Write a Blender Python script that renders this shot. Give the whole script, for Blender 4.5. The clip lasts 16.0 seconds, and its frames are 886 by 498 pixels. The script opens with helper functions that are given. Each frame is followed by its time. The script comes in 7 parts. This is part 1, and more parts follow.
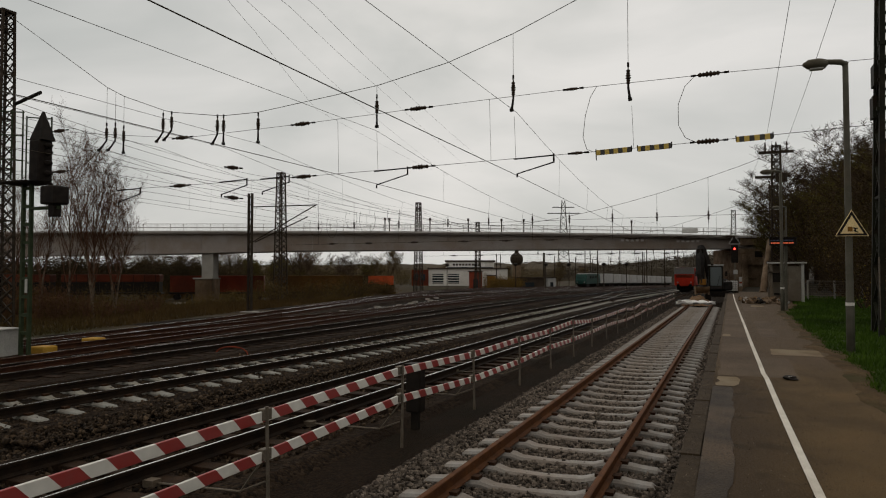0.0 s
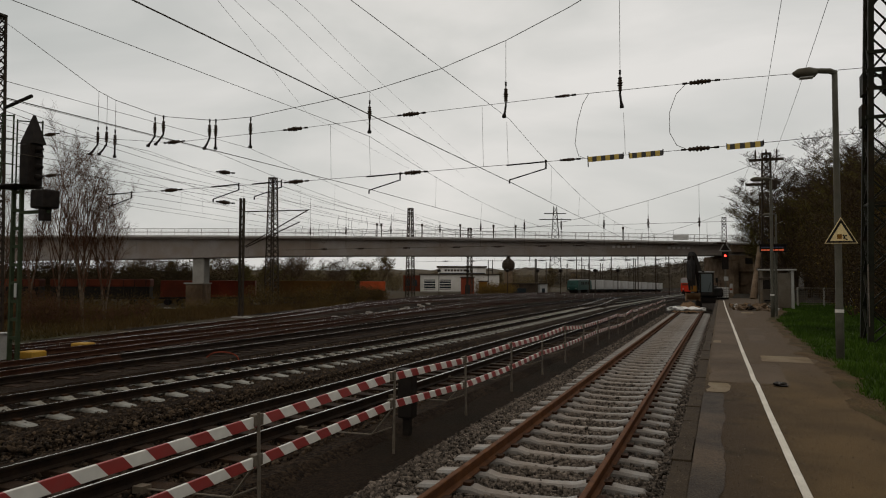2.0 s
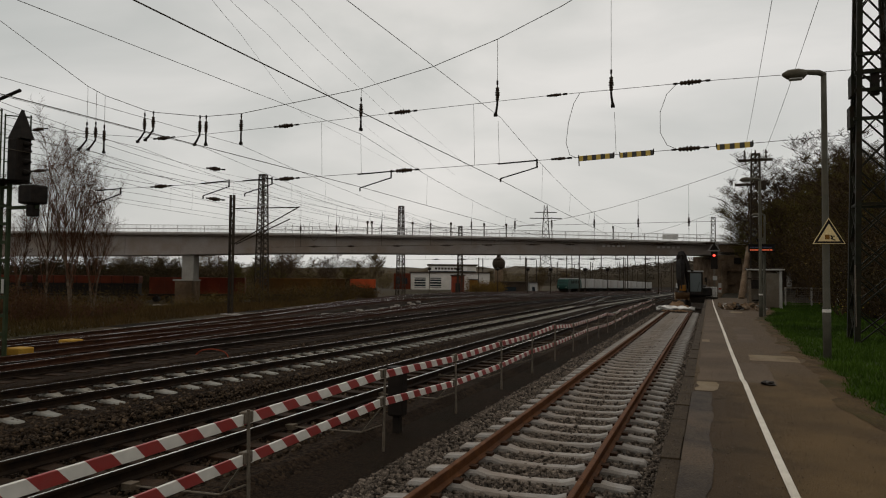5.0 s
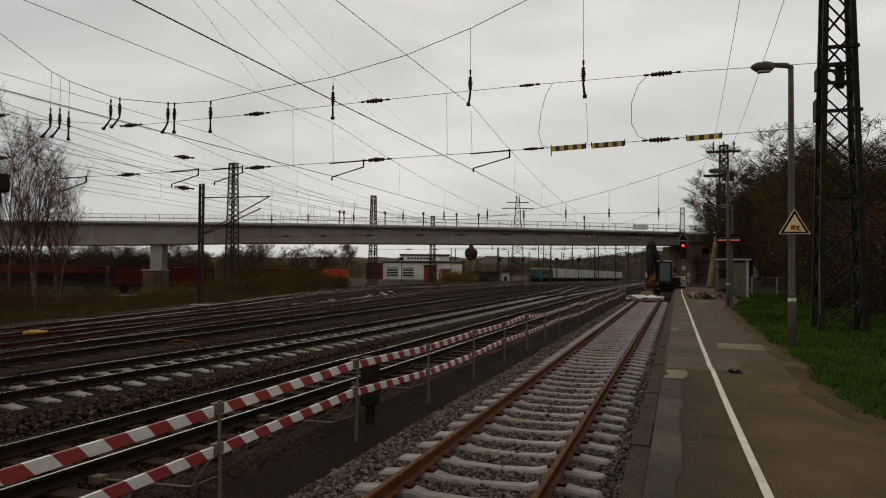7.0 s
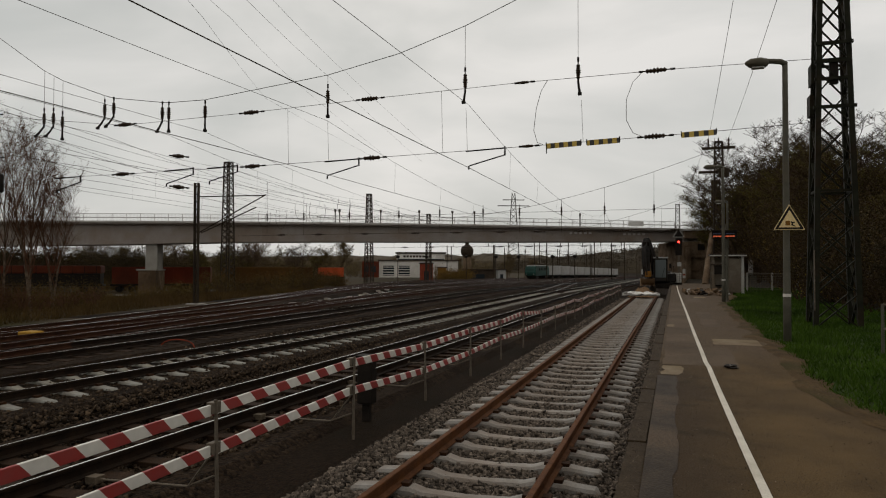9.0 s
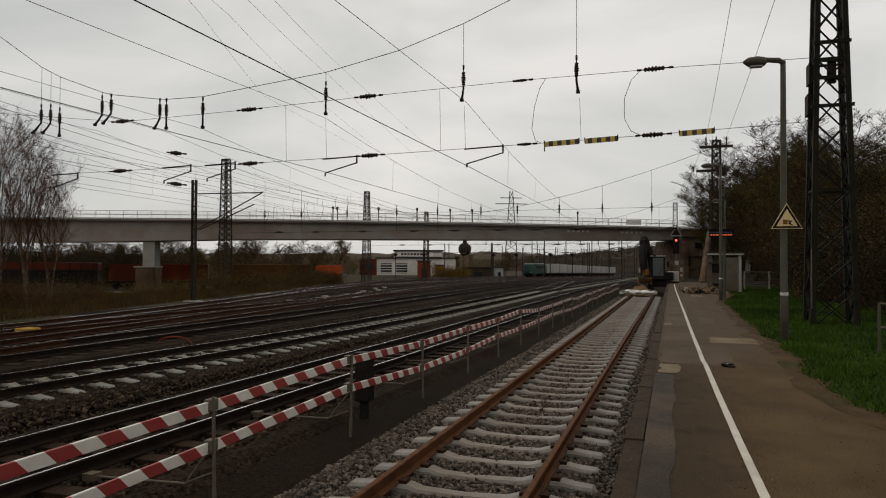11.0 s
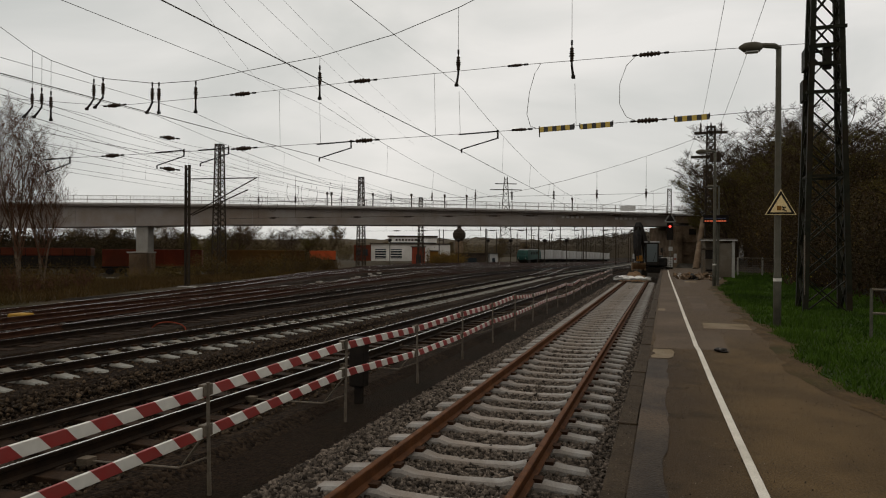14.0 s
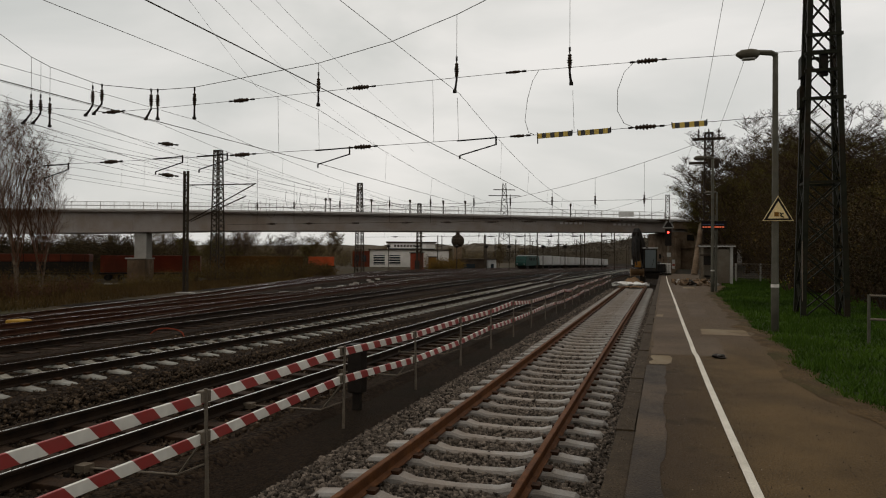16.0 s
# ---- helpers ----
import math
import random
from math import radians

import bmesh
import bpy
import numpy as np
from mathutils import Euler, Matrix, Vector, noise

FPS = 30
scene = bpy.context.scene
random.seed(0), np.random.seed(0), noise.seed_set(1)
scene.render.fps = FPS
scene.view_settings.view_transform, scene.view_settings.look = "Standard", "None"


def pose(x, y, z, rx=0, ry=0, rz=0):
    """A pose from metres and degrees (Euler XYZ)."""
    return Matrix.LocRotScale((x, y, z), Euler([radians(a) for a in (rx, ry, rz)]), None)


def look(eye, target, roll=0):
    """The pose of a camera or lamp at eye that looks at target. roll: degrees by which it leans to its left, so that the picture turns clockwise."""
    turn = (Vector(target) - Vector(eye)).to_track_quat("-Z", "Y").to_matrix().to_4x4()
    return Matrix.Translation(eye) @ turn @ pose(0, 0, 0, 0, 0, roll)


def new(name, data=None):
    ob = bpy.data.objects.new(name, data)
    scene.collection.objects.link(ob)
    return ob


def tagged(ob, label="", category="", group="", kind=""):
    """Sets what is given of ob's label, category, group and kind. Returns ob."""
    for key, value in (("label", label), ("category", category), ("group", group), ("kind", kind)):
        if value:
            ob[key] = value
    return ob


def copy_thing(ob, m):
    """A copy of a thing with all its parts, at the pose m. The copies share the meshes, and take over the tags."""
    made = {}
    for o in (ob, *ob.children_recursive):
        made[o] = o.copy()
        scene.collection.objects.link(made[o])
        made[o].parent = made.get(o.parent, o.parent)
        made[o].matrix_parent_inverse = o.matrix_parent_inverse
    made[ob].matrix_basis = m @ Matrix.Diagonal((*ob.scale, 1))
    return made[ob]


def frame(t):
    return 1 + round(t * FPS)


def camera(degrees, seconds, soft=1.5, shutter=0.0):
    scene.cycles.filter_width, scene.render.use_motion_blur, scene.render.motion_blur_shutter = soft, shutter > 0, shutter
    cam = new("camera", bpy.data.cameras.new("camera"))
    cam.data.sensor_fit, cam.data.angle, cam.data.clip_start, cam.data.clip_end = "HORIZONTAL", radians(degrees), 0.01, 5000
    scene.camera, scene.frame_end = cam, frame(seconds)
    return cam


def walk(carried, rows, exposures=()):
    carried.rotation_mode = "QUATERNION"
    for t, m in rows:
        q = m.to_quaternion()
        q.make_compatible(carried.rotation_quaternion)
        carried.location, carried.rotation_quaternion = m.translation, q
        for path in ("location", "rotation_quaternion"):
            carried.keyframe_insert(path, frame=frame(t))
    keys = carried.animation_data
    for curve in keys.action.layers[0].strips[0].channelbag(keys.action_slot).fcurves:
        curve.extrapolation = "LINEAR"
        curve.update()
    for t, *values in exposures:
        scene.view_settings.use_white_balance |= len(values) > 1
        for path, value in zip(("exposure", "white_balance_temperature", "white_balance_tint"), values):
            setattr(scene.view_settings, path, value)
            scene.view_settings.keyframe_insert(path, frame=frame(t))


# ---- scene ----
# Camera: held by hand on the platform, panning slowly to the right.
cam = camera(64.58, 16.0, soft=1.1)
walk(cam, [
    (0, pose(0.000, 0.000, 2.180, 91.985, -0.000, 22.334)),
    (0.5, pose(0.007, -0.006, 2.183, 92.096, -0.150, 22.134)),
    (1, pose(0.005, -0.005, 2.183, 92.230, -0.086, 21.866)),
    (1.5, pose(0.003, -0.008, 2.180, 92.397, -0.117, 21.715)),
    (2, pose(-0.004, -0.015, 2.180, 92.451, -0.196, 21.664)),
    (2.5, pose(-0.007, -0.023, 2.181, 92.359, -0.383, 21.600)),
    (3, pose(-0.006, -0.022, 2.182, 92.364, -0.232, 21.363)),
    (3.5, pose(-0.011, -0.024, 2.178, 92.497, -0.100, 21.400)),
    (4, pose(-0.007, -0.026, 2.179, 92.528, -0.181, 21.428)),
    (6.5, pose(-0.013, -0.020, 2.179, 91.654, -0.668, 19.171)),
    (7, pose(-0.021, -0.012, 2.177, 91.495, -0.466, 18.624)),
    (7.5, pose(-0.022, -0.016, 2.174, 91.432, -0.479, 18.365)),
    (8, pose(-0.021, -0.010, 2.175, 91.356, -0.422, 18.305)),
    (8.5, pose(-0.020, -0.012, 2.174, 91.342, -0.251, 18.290)),
    (9, pose(-0.019, -0.014, 2.175, 91.322, -0.113, 18.303)),
    (11.5, pose(-0.023, -0.012, 2.174, 91.053, -0.325, 18.039)),
    (12, pose(-0.024, -0.006, 2.173, 90.883, -0.460, 18.022)),
    (12.5, pose(-0.032, -0.009, 2.169, 90.573, -0.496, 17.830)),
    (13, pose(-0.035, -0.004, 2.167, 90.203, -0.494, 17.757)),
    (13.5, pose(-0.033, 0.002, 2.167, 90.018, -0.424, 17.697)),
    (14, pose(-0.030, -0.001, 2.169, 89.990, -0.338, 17.655)),
    (14.5, pose(-0.026, -0.006, 2.170, 90.073, -0.237, 17.707)),
    (15, pose(-0.025, -0.012, 2.170, 90.221, -0.315, 17.771)),
    (15.5, pose(-0.025, -0.014, 2.172, 90.348, -0.312, 17.668)),
    (16, pose(-0.018, -0.017, 2.174, 90.477, -0.325, 17.538)),
], exposures=[(0.0, -0.06), (4.0, -0.06), (9.0, -0.02), (12.0, 0.03), (16.0, 0.08)])

# World: an even overcast sky with soft cloud structure.
world = bpy.data.worlds.new("overcast_sky")
scene.world = world
world.use_nodes = True
wn, wl = world.node_tree.nodes, world.node_tree.links
wn.clear()
w_out, w_bg = wn.new("ShaderNodeOutputWorld"), wn.new("ShaderNodeBackground")
w_sky = wn.new("ShaderNodeTexSky")
w_sky.sky_type, w_sky.sun_disc = "NISHITA", False
w_sky.sun_elevation, w_sky.sun_rotation = radians(38), radians(-22)
w_sky.air_density, w_sky.dust_density = 1.0, 3.0
w_co, w_map = wn.new("ShaderNodeTexCoord"), wn.new("ShaderNodeMapping")
w_map.inputs["Scale"].default_value = (1.0, 1.0, 2.6)
w_noise = wn.new("ShaderNodeTexNoise")
w_noise.inputs["Scale"].default_value, w_noise.inputs["Detail"].default_value = 2.3, 5
w_noise.inputs["Roughness"].default_value, w_noise.inputs["Distortion"].default_value = 0.5, 0.4
w_ramp = wn.new("ShaderNodeValToRGB")
w_ramp.color_ramp.elements[0].position, w_ramp.color_ramp.elements[1].position = 0.30, 0.64
w_ramp.color_ramp.elements[0].color = (0.515, 0.53, 0.51, 1)
w_ramp.color_ramp.elements[1].color = (0.79, 0.772, 0.742, 1)
w_mix, w_scale = wn.new("ShaderNodeMix"), wn.new("ShaderNodeMix")
w_mix.data_type = "RGBA"
w_mix.inputs["Factor"].default_value = 0.97
w_scale.data_type, w_scale.blend_type = "RGBA", "MULTIPLY"
w_scale.inputs["Factor"].default_value = 1.0
w_scale.inputs[7].default_value = (0.1, 0.1, 0.1, 1)
wl.new(w_co.outputs["Generated"], w_map.inputs["Vector"])
wl.new(w_map.outputs["Vector"], w_noise.inputs["Vector"])
wl.new(w_noise.outputs["Fac"], w_ramp.inputs["Fac"])
wl.new(w_sky.outputs["Color"], w_scale.inputs[6])
wl.new(w_scale.outputs[2], w_mix.inputs[6])
wl.new(w_ramp.outputs["Color"], w_mix.inputs[7])
wl.new(w_mix.outputs[2], w_bg.inputs["Color"])
w_bg.inputs["Strength"].default_value = 0.97
wl.new(w_bg.outputs["Background"], w_out.inputs["Surface"])
sun_data = bpy.data.lights.new("sun", "SUN")
sun_data.energy, sun_data.angle, sun_data.color = 0.5, radians(60), (1.0, 0.96, 0.9)
sun = new("sun", sun_data)
sun.matrix_world = look((-20, 60, 60), (0, 15, 0))


# ---- materials ----
def warm(c):
    """A warm colour balance put into the base colours, strongest in dark ones."""
    if not c:
        return c
    k = min(1.0, max(0.0, (0.22 - c[1]) / 0.14))
    return (c[0] * (1.02 + 0.21 * k), c[1] * (1.0 - 0.08 * k), c[2] * (0.97 - 0.33 * k))


def mat(name, c1, c2, scale=8.0, rough=0.8, metal=0.0, bump=0.2, fine=60.0, c3=None, stain=0.6, spread=0.0, spec=0.1, grain=0.7):
    """Two colours mixed by coarse noise, grain by fine noise, an optional stain colour at large scale."""
    m = bpy.data.materials.new(name)
    m.use_nodes = True
    n, l = m.node_tree.nodes, m.node_tree.links
    b = n["Principled BSDF"]
    c1, c2, c3 = warm(c1), warm(c2), warm(c3)
    co = n.new("ShaderNodeTexCoord")
    a, f = n.new("ShaderNodeTexNoise"), n.new("ShaderNodeTexNoise")
    a.inputs["Scale"].default_value, a.inputs["Detail"].default_value = scale, 6
    f.inputs["Scale"].default_value, f.inputs["Detail"].default_value = fine, 4
    for t in (a, f):
        l.new(co.outputs["Object"], t.inputs["Vector"])
    r = n.new("ShaderNodeValToRGB")
    r.color_ramp.elements[0].position, r.color_ramp.elements[1].position = 0.32, 0.68
    r.color_ramp.elements[0].color, r.color_ramp.elements[1].color = (*c1, 1), (*c2, 1)
    l.new(a.outputs["Fac"], r.inputs["Fac"])
    col = r.outputs["Color"]
    if c3:
        s = n.new("ShaderNodeTexNoise")
        s.inputs["Scale"].default_value, s.inputs["Detail"].default_value = scale * 0.23, 5
        l.new(co.outputs["Object"], s.inputs["Vector"])
        sr = n.new("ShaderNodeValToRGB")
        sr.color_ramp.elements[0].position, sr.color_ramp.elements[1].position = 0.5, 0.66
        sr.color_ramp.elements[1].color = (stain, stain, stain, 1)
        l.new(s.outputs["Fac"], sr.inputs["Fac"])
        mx = n.new("ShaderNodeMix")
        mx.data_type = "RGBA"
        l.new(sr.outputs["Color"], mx.inputs["Factor"])
        l.new(col, mx.inputs[6])
        mx.inputs[7].default_value = (*c3, 1)
        col = mx.outputs[2]
    hs = n.new("ShaderNodeHueSaturation")
    l.new(col, hs.inputs["Color"])
    ma = n.new("ShaderNodeMath")
    ma.operation = "MULTIPLY_ADD"
    l.new(f.outputs["Fac"], ma.inputs[0])
    ma.inputs[1].default_value, ma.inputs[2].default_value = grain, 1 - grain / 2
    val = ma.outputs[0]
    if spread:
        oi = n.new("ShaderNodeObjectInfo")
        sp = n.new("ShaderNodeMath")
        sp.operation = "MULTIPLY_ADD"
        l.new(oi.outputs["Random"], sp.inputs[0])
        sp.inputs[1].default_value, sp.inputs[2].default_value = spread, -spread / 2
        ad = n.new("ShaderNodeMath")
        l.new(val, ad.inputs[0])
        l.new(sp.outputs[0], ad.inputs[1])
        val = ad.outputs[0]
    l.new(val, hs.inputs["Value"])
    l.new(hs.outputs["Color"], b.inputs["Base Color"])
    b.inputs["Roughness"].default_value, b.inputs["Metallic"].default_value = rough, metal
    b.inputs["Specular IOR Level"].default_value = spec
    if bump:
        bp = n.new("ShaderNodeBump")
        bp.inputs["Strength"].default_value, bp.inputs["Distance"].default_value = bump, 0.02
        l.new(f.outputs["Fac"], bp.inputs["Height"])
        l.new(bp.outputs["Normal"], b.inputs["Normal"])
    return m


def gravel(name, c1, c2, c3, size=22.0, bump=0.9):
    """Loose stone: cells of differing tone with deep joints, and dirt at large scale."""
    m = bpy.data.materials.new(name)
    m.use_nodes = True
    n, l = m.node_tree.nodes, m.node_tree.links
    b = n["Principled BSDF"]
    c1, c2, c3 = warm(c1), warm(c2), warm(c3)
    co = n.new("ShaderNodeTexCoord")
    v = n.new("ShaderNodeTexVoronoi")
    v.inputs["Scale"].default_value = size
    d = n.new("ShaderNodeTexNoise")
    d.inputs["Scale"].default_value, d.inputs["Detail"].default_value = 0.55, 7
    l.new(co.outputs["Object"], v.inputs["Vector"])
    l.new(co.outputs["Object"], d.inputs["Vector"])
    bw = n.new("ShaderNodeRGBToBW")
    l.new(v.outputs["Color"], bw.inputs["Color"])
    r = n.new("ShaderNodeValToRGB")
    r.color_ramp.elements[0].position, r.color_ramp.elements[1].position = 0.15, 0.85
    r.color_ramp.elements[0].color, r.color_ramp.elements[1].color = (*c1, 1), (*c2, 1)
    l.new(bw.outputs["Val"], r.inputs["Fac"])
    dr = n.new("ShaderNodeValToRGB")
    dr.color_ramp.elements[0].position, dr.color_ramp.elements[1].position = 0.42, 0.62
    l.new(d.outputs["Fac"], dr.inputs["Fac"])
    mx = n.new("ShaderNodeMix")
    mx.data_type = "RGBA"
    l.new(dr.outputs["Color"], mx.inputs["Factor"])
    l.new(r.outputs["Color"], mx.inputs[6])
    mx.inputs[7].default_value = (*c3, 1)
    l.new(mx.outputs[2], b.inputs["Base Color"])
    bp = n.new("ShaderNodeBump")
    bp.invert = True
    bp.inputs["Strength"].default_value, bp.inputs["Distance"].default_value = bump, 0.03
    l.new(v.outputs["Distance"], bp.inputs["Height"])
    l.new(bp.outputs["Normal"], b.inputs["Normal"])
    b.inputs["Roughness"].default_value, b.inputs["Specular IOR Level"].default_value = 0.95, 0.04
    return m


def striped(name, c1, c2, period, slant=0.35, axis=1, grime=0.35):
    """Painted slanting stripes along a board, with dirt."""
    m = bpy.data.materials.new(name)
    m.use_nodes = True
    n, l = m.node_tree.nodes, m.node_tree.links
    b = n["Principled BSDF"]
    co, sep = n.new("ShaderNodeTexCoord"), n.new("ShaderNodeSeparateXYZ")
    l.new(co.outputs["Object"], sep.inputs["Vector"])
    k = n.new("ShaderNodeMath")
    k.operation = "MULTIPLY_ADD"
    l.new(sep.outputs[2], k.inputs[0])
    k.inputs[1].default_value = slant
    l.new(sep.outputs[axis], k.inputs[2])
    q = n.new("ShaderNodeMath")
    q.operation = "MULTIPLY_ADD"
    l.new(k.outputs[0], q.inputs[0])
    q.inputs[1].default_value, q.inputs[2].default_value = 1 / period, 40
    fr = n.new("ShaderNodeMath")
    fr.operation = "FRACT"
    l.new(q.outputs[0], fr.inputs[0])
    st = n.new("ShaderNodeMath")
    st.operation = "GREATER_THAN"
    l.new(fr.outputs[0], st.inputs[0])
    st.inputs[1].default_value = 0.5
    mx, dirt = n.new("ShaderNodeMix"), n.new("ShaderNodeMix")
    mx.data_type = dirt.data_type = "RGBA"
    l.new(st.outputs[0], mx.inputs["Factor"])
    mx.inputs[6].default_value, mx.inputs[7].default_value = (*c1, 1), (*c2, 1)
    nz = n.new("ShaderNodeTexNoise")
    nz.inputs["Scale"].default_value, nz.inputs["Detail"].default_value = 9, 6
    l.new(co.outputs["Object"], nz.inputs["Vector"])
    ng = n.new("ShaderNodeMath")
    ng.operation = "MULTIPLY"
    l.new(nz.outputs["Fac"], ng.inputs[0])
    ng.inputs[1].default_value = grime
    l.new(ng.outputs[0], dirt.inputs["Factor"])
    l.new(mx.outputs[2], dirt.inputs[6])
    dirt.inputs[7].default_value = (0.10, 0.09, 0.075, 1)
    l.new(dirt.outputs[2], b.inputs["Base Color"])
    b.inputs["Roughness"].default_value = 0.55
    return m


def glow(name, c, strength):
    m = bpy.data.materials.new(name)
    m.use_nodes = True
    b = m.node_tree.nodes["Principled BSDF"]
    b.inputs["Base Color"].default_value = (0.02, 0.02, 0.02, 1)
    b.inputs["Emission Color"].default_value = (*c, 1)
    b.inputs["Emission Strength"].default_value = strength
    return m


def glass(name, c=(0.02, 0.025, 0.028), rough=0.06):
    m = bpy.data.materials.new(name)
    m.use_nodes = True
    b = m.node_tree.nodes["Principled BSDF"]
    b.inputs["Base Color"].default_value = (*c, 1)
    b.inputs["Roughness"].default_value = rough
    b.inputs["Specular IOR Level"].default_value = 0.8
    return m


def worn_asphalt():
    """Asphalt trodden pale and sandy away from the edge, dark and mossy in blotches beside it."""
    m = mat("worn_asphalt", (0.046, 0.0375, 0.0215), (0.078, 0.064, 0.037), 1.3, 0.85, 0, 0.6, 70, (0.034, 0.028, 0.017), 0.6, grain=2.2)
    n, l = m.node_tree.nodes, m.node_tree.links
    b = n["Principled BSDF"]
    hs = b.inputs["Base Color"].links[0].from_node
    src = hs.inputs["Color"].links[0].from_socket
    co, sep = n.new("ShaderNodeTexCoord"), n.new("ShaderNodeSeparateXYZ")
    l.new(co.outputs["Object"], sep.inputs["Vector"])
    def blotch(scale, detail):
        z = n.new("ShaderNodeTexNoise")
        z.inputs["Scale"].default_value, z.inputs["Detail"].default_value = scale, detail
        l.new(co.outputs["Object"], z.inputs["Vector"])
        return z.outputs["Fac"]
    def ranged(value, lo, hi, to0, to1):
        r = n.new("ShaderNodeMapRange")
        r.interpolation_type = "SMOOTHSTEP"
        for k, x in zip(("From Min", "From Max", "To Min", "To Max"), (lo, hi, to0, to1)):
            r.inputs[k].default_value = x
        l.new(value, r.inputs["Value"])
        return r.outputs["Result"]
    def calc(op, a, c):
        k = n.new("ShaderNodeMath")
        k.operation = op
        for i, x in enumerate((a, c)):
            if isinstance(x, (int, float)):
                k.inputs[i].default_value = x
            else:
                l.new(x, k.inputs[i])
        return k.outputs[0]
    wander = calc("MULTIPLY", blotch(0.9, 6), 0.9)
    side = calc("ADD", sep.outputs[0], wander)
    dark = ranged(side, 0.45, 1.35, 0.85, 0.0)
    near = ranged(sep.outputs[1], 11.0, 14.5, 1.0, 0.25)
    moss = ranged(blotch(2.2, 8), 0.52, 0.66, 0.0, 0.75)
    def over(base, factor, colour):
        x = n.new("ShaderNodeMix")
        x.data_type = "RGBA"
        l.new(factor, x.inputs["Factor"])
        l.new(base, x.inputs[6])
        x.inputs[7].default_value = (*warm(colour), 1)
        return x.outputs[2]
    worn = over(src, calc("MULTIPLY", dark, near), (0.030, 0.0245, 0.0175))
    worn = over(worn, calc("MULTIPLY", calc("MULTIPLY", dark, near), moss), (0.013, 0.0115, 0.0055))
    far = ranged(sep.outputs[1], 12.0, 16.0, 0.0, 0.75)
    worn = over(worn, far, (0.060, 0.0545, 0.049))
    l.new(worn, hs.inputs["Color"])
    return m


M_BALLAST = gravel("ballast_bed", (0.006, 0.0052, 0.0047), (0.031, 0.027, 0.024), (0.010, 0.008, 0.0066))
M_DIRT = gravel("oily_cess", (0.0055, 0.0045, 0.0038), (0.020, 0.0162, 0.0132), (0.009, 0.0083, 0.0065), 34, 0.7)
M_STONE = mat("ballast_stone", (0.024, 0.0235, 0.0235), (0.118, 0.116, 0.117), 9, 0.9, 0, 0.2, 80)
M_STONE_D = mat("dirty_ballast_stone", (0.010, 0.0084, 0.0071), (0.052, 0.0455, 0.0385), 9, 0.9, 0, 0.2, 80)
M_EARTH = mat("rough_earth_and_moss", (0.016, 0.0135, 0.0065), (0.034, 0.028, 0.0135), 0.7, 0.95, 0, 0.6, 14, (0.020, 0.027, 0.007), 0.7)
M_SOIL = mat("bare_trodden_soil", (0.034, 0.027, 0.0145), (0.060, 0.048, 0.027), 2.4, 0.95, 0, 0.7, 30, (0.022, 0.028, 0.007), 0.8, grain=1.8)
M_GRASSGROUND = mat("grass_ground", (0.012, 0.026, 0.003), (0.02, 0.043, 0.005), 1.6, 0.95, 0, 0.6, 25, (0.028, 0.024, 0.011), 0.35)
M_BLADE = mat("grass_blade", (0.018, 0.050, 0.004), (0.044, 0.102, 0.009), 0.9, 0.8, 0, 0, 9, (0.009, 0.022, 0.0035), 0.85)
M_FOREST_FLOOR = mat("leaf_litter", (0.007, 0.006, 0.0035), (0.017, 0.014, 0.0075), 0.5, 0.95, 0, 0.5, 9, (0.016, 0.022, 0.006), 0.6)
M_ASPHALT = worn_asphalt()
M_ASPHALT_D = mat("damp_asphalt_strip", (0.014, 0.0125, 0.011), (0.036, 0.033, 0.029), 3.0, 0.7, 0, 0.5, 45, (0.058, 0.050, 0.041), 0.8, grain=2.2)
M_ASPHALT_G = mat("grey_asphalt_patch", (0.058, 0.053, 0.048), (0.078, 0.072, 0.065), 1.4, 0.85, 0, 0.3, 70, (0.042, 0.037, 0.032), 0.7, grain=1.8)
M_CONC_PALE = mat("pale_repair_mortar", (0.11, 0.098, 0.075), (0.16, 0.145, 0.112), 3, 0.9, 0, 0.3, 50, (0.09, 0.08, 0.06), 0.6)
M_EDGE = mat("platform_edge_stone", (0.023, 0.021, 0.0175), (0.046, 0.042, 0.035), 3.2, 0.9, 0, 0.5, 50, (0.014, 0.0125, 0.009), 0.8, spread=0.10, grain=1.8)
M_LINE = mat("worn_white_paint", (0.46, 0.42, 0.36), (0.58, 0.54, 0.47), 3.5, 0.7, 0, 0.15, 70, (0.3, 0.26, 0.2), 0.4)
M_SLEEPER = mat("concrete_sleeper", (0.19, 0.178, 0.166), (0.30, 0.287, 0.268), 4, 0.9, 0, 0.35, 60, (0.13, 0.10, 0.075), 0.5, spread=0.22)
M_SLEEPER_L = mat("pale_concrete_sleeper", (0.17, 0.17, 0.158), (0.26, 0.26, 0.24), 4, 0.9, 0, 0.3, 60, (0.17, 0.16, 0.11), 0.6, spread=0.25)
M_WOOD_SLEEPER = mat("tarred_wood_sleeper", (0.009, 0.007, 0.0055), (0.030, 0.021, 0.0145), 5, 0.9, 0, 0.5, 40, (0.012, 0.010, 0.008), 0.6, spread=0.3)
M_RUST = mat("rusty_rail", (0.050, 0.0245, 0.012), (0.095, 0.048, 0.022), 6, 0.75, 0.0, 0.3, 70, (0.05, 0.024, 0.014), 0.5)
M_RAILSIDE = mat("dark_rail_web", (0.007, 0.0055, 0.0045), (0.016, 0.012, 0.009), 5, 0.8, 0.0, 0.2, 60)
M_RAILYARD = mat("rusty_yard_rail_web", (0.020, 0.010, 0.0065), (0.040, 0.020, 0.012), 5, 0.8, 0.0, 0.2, 60)
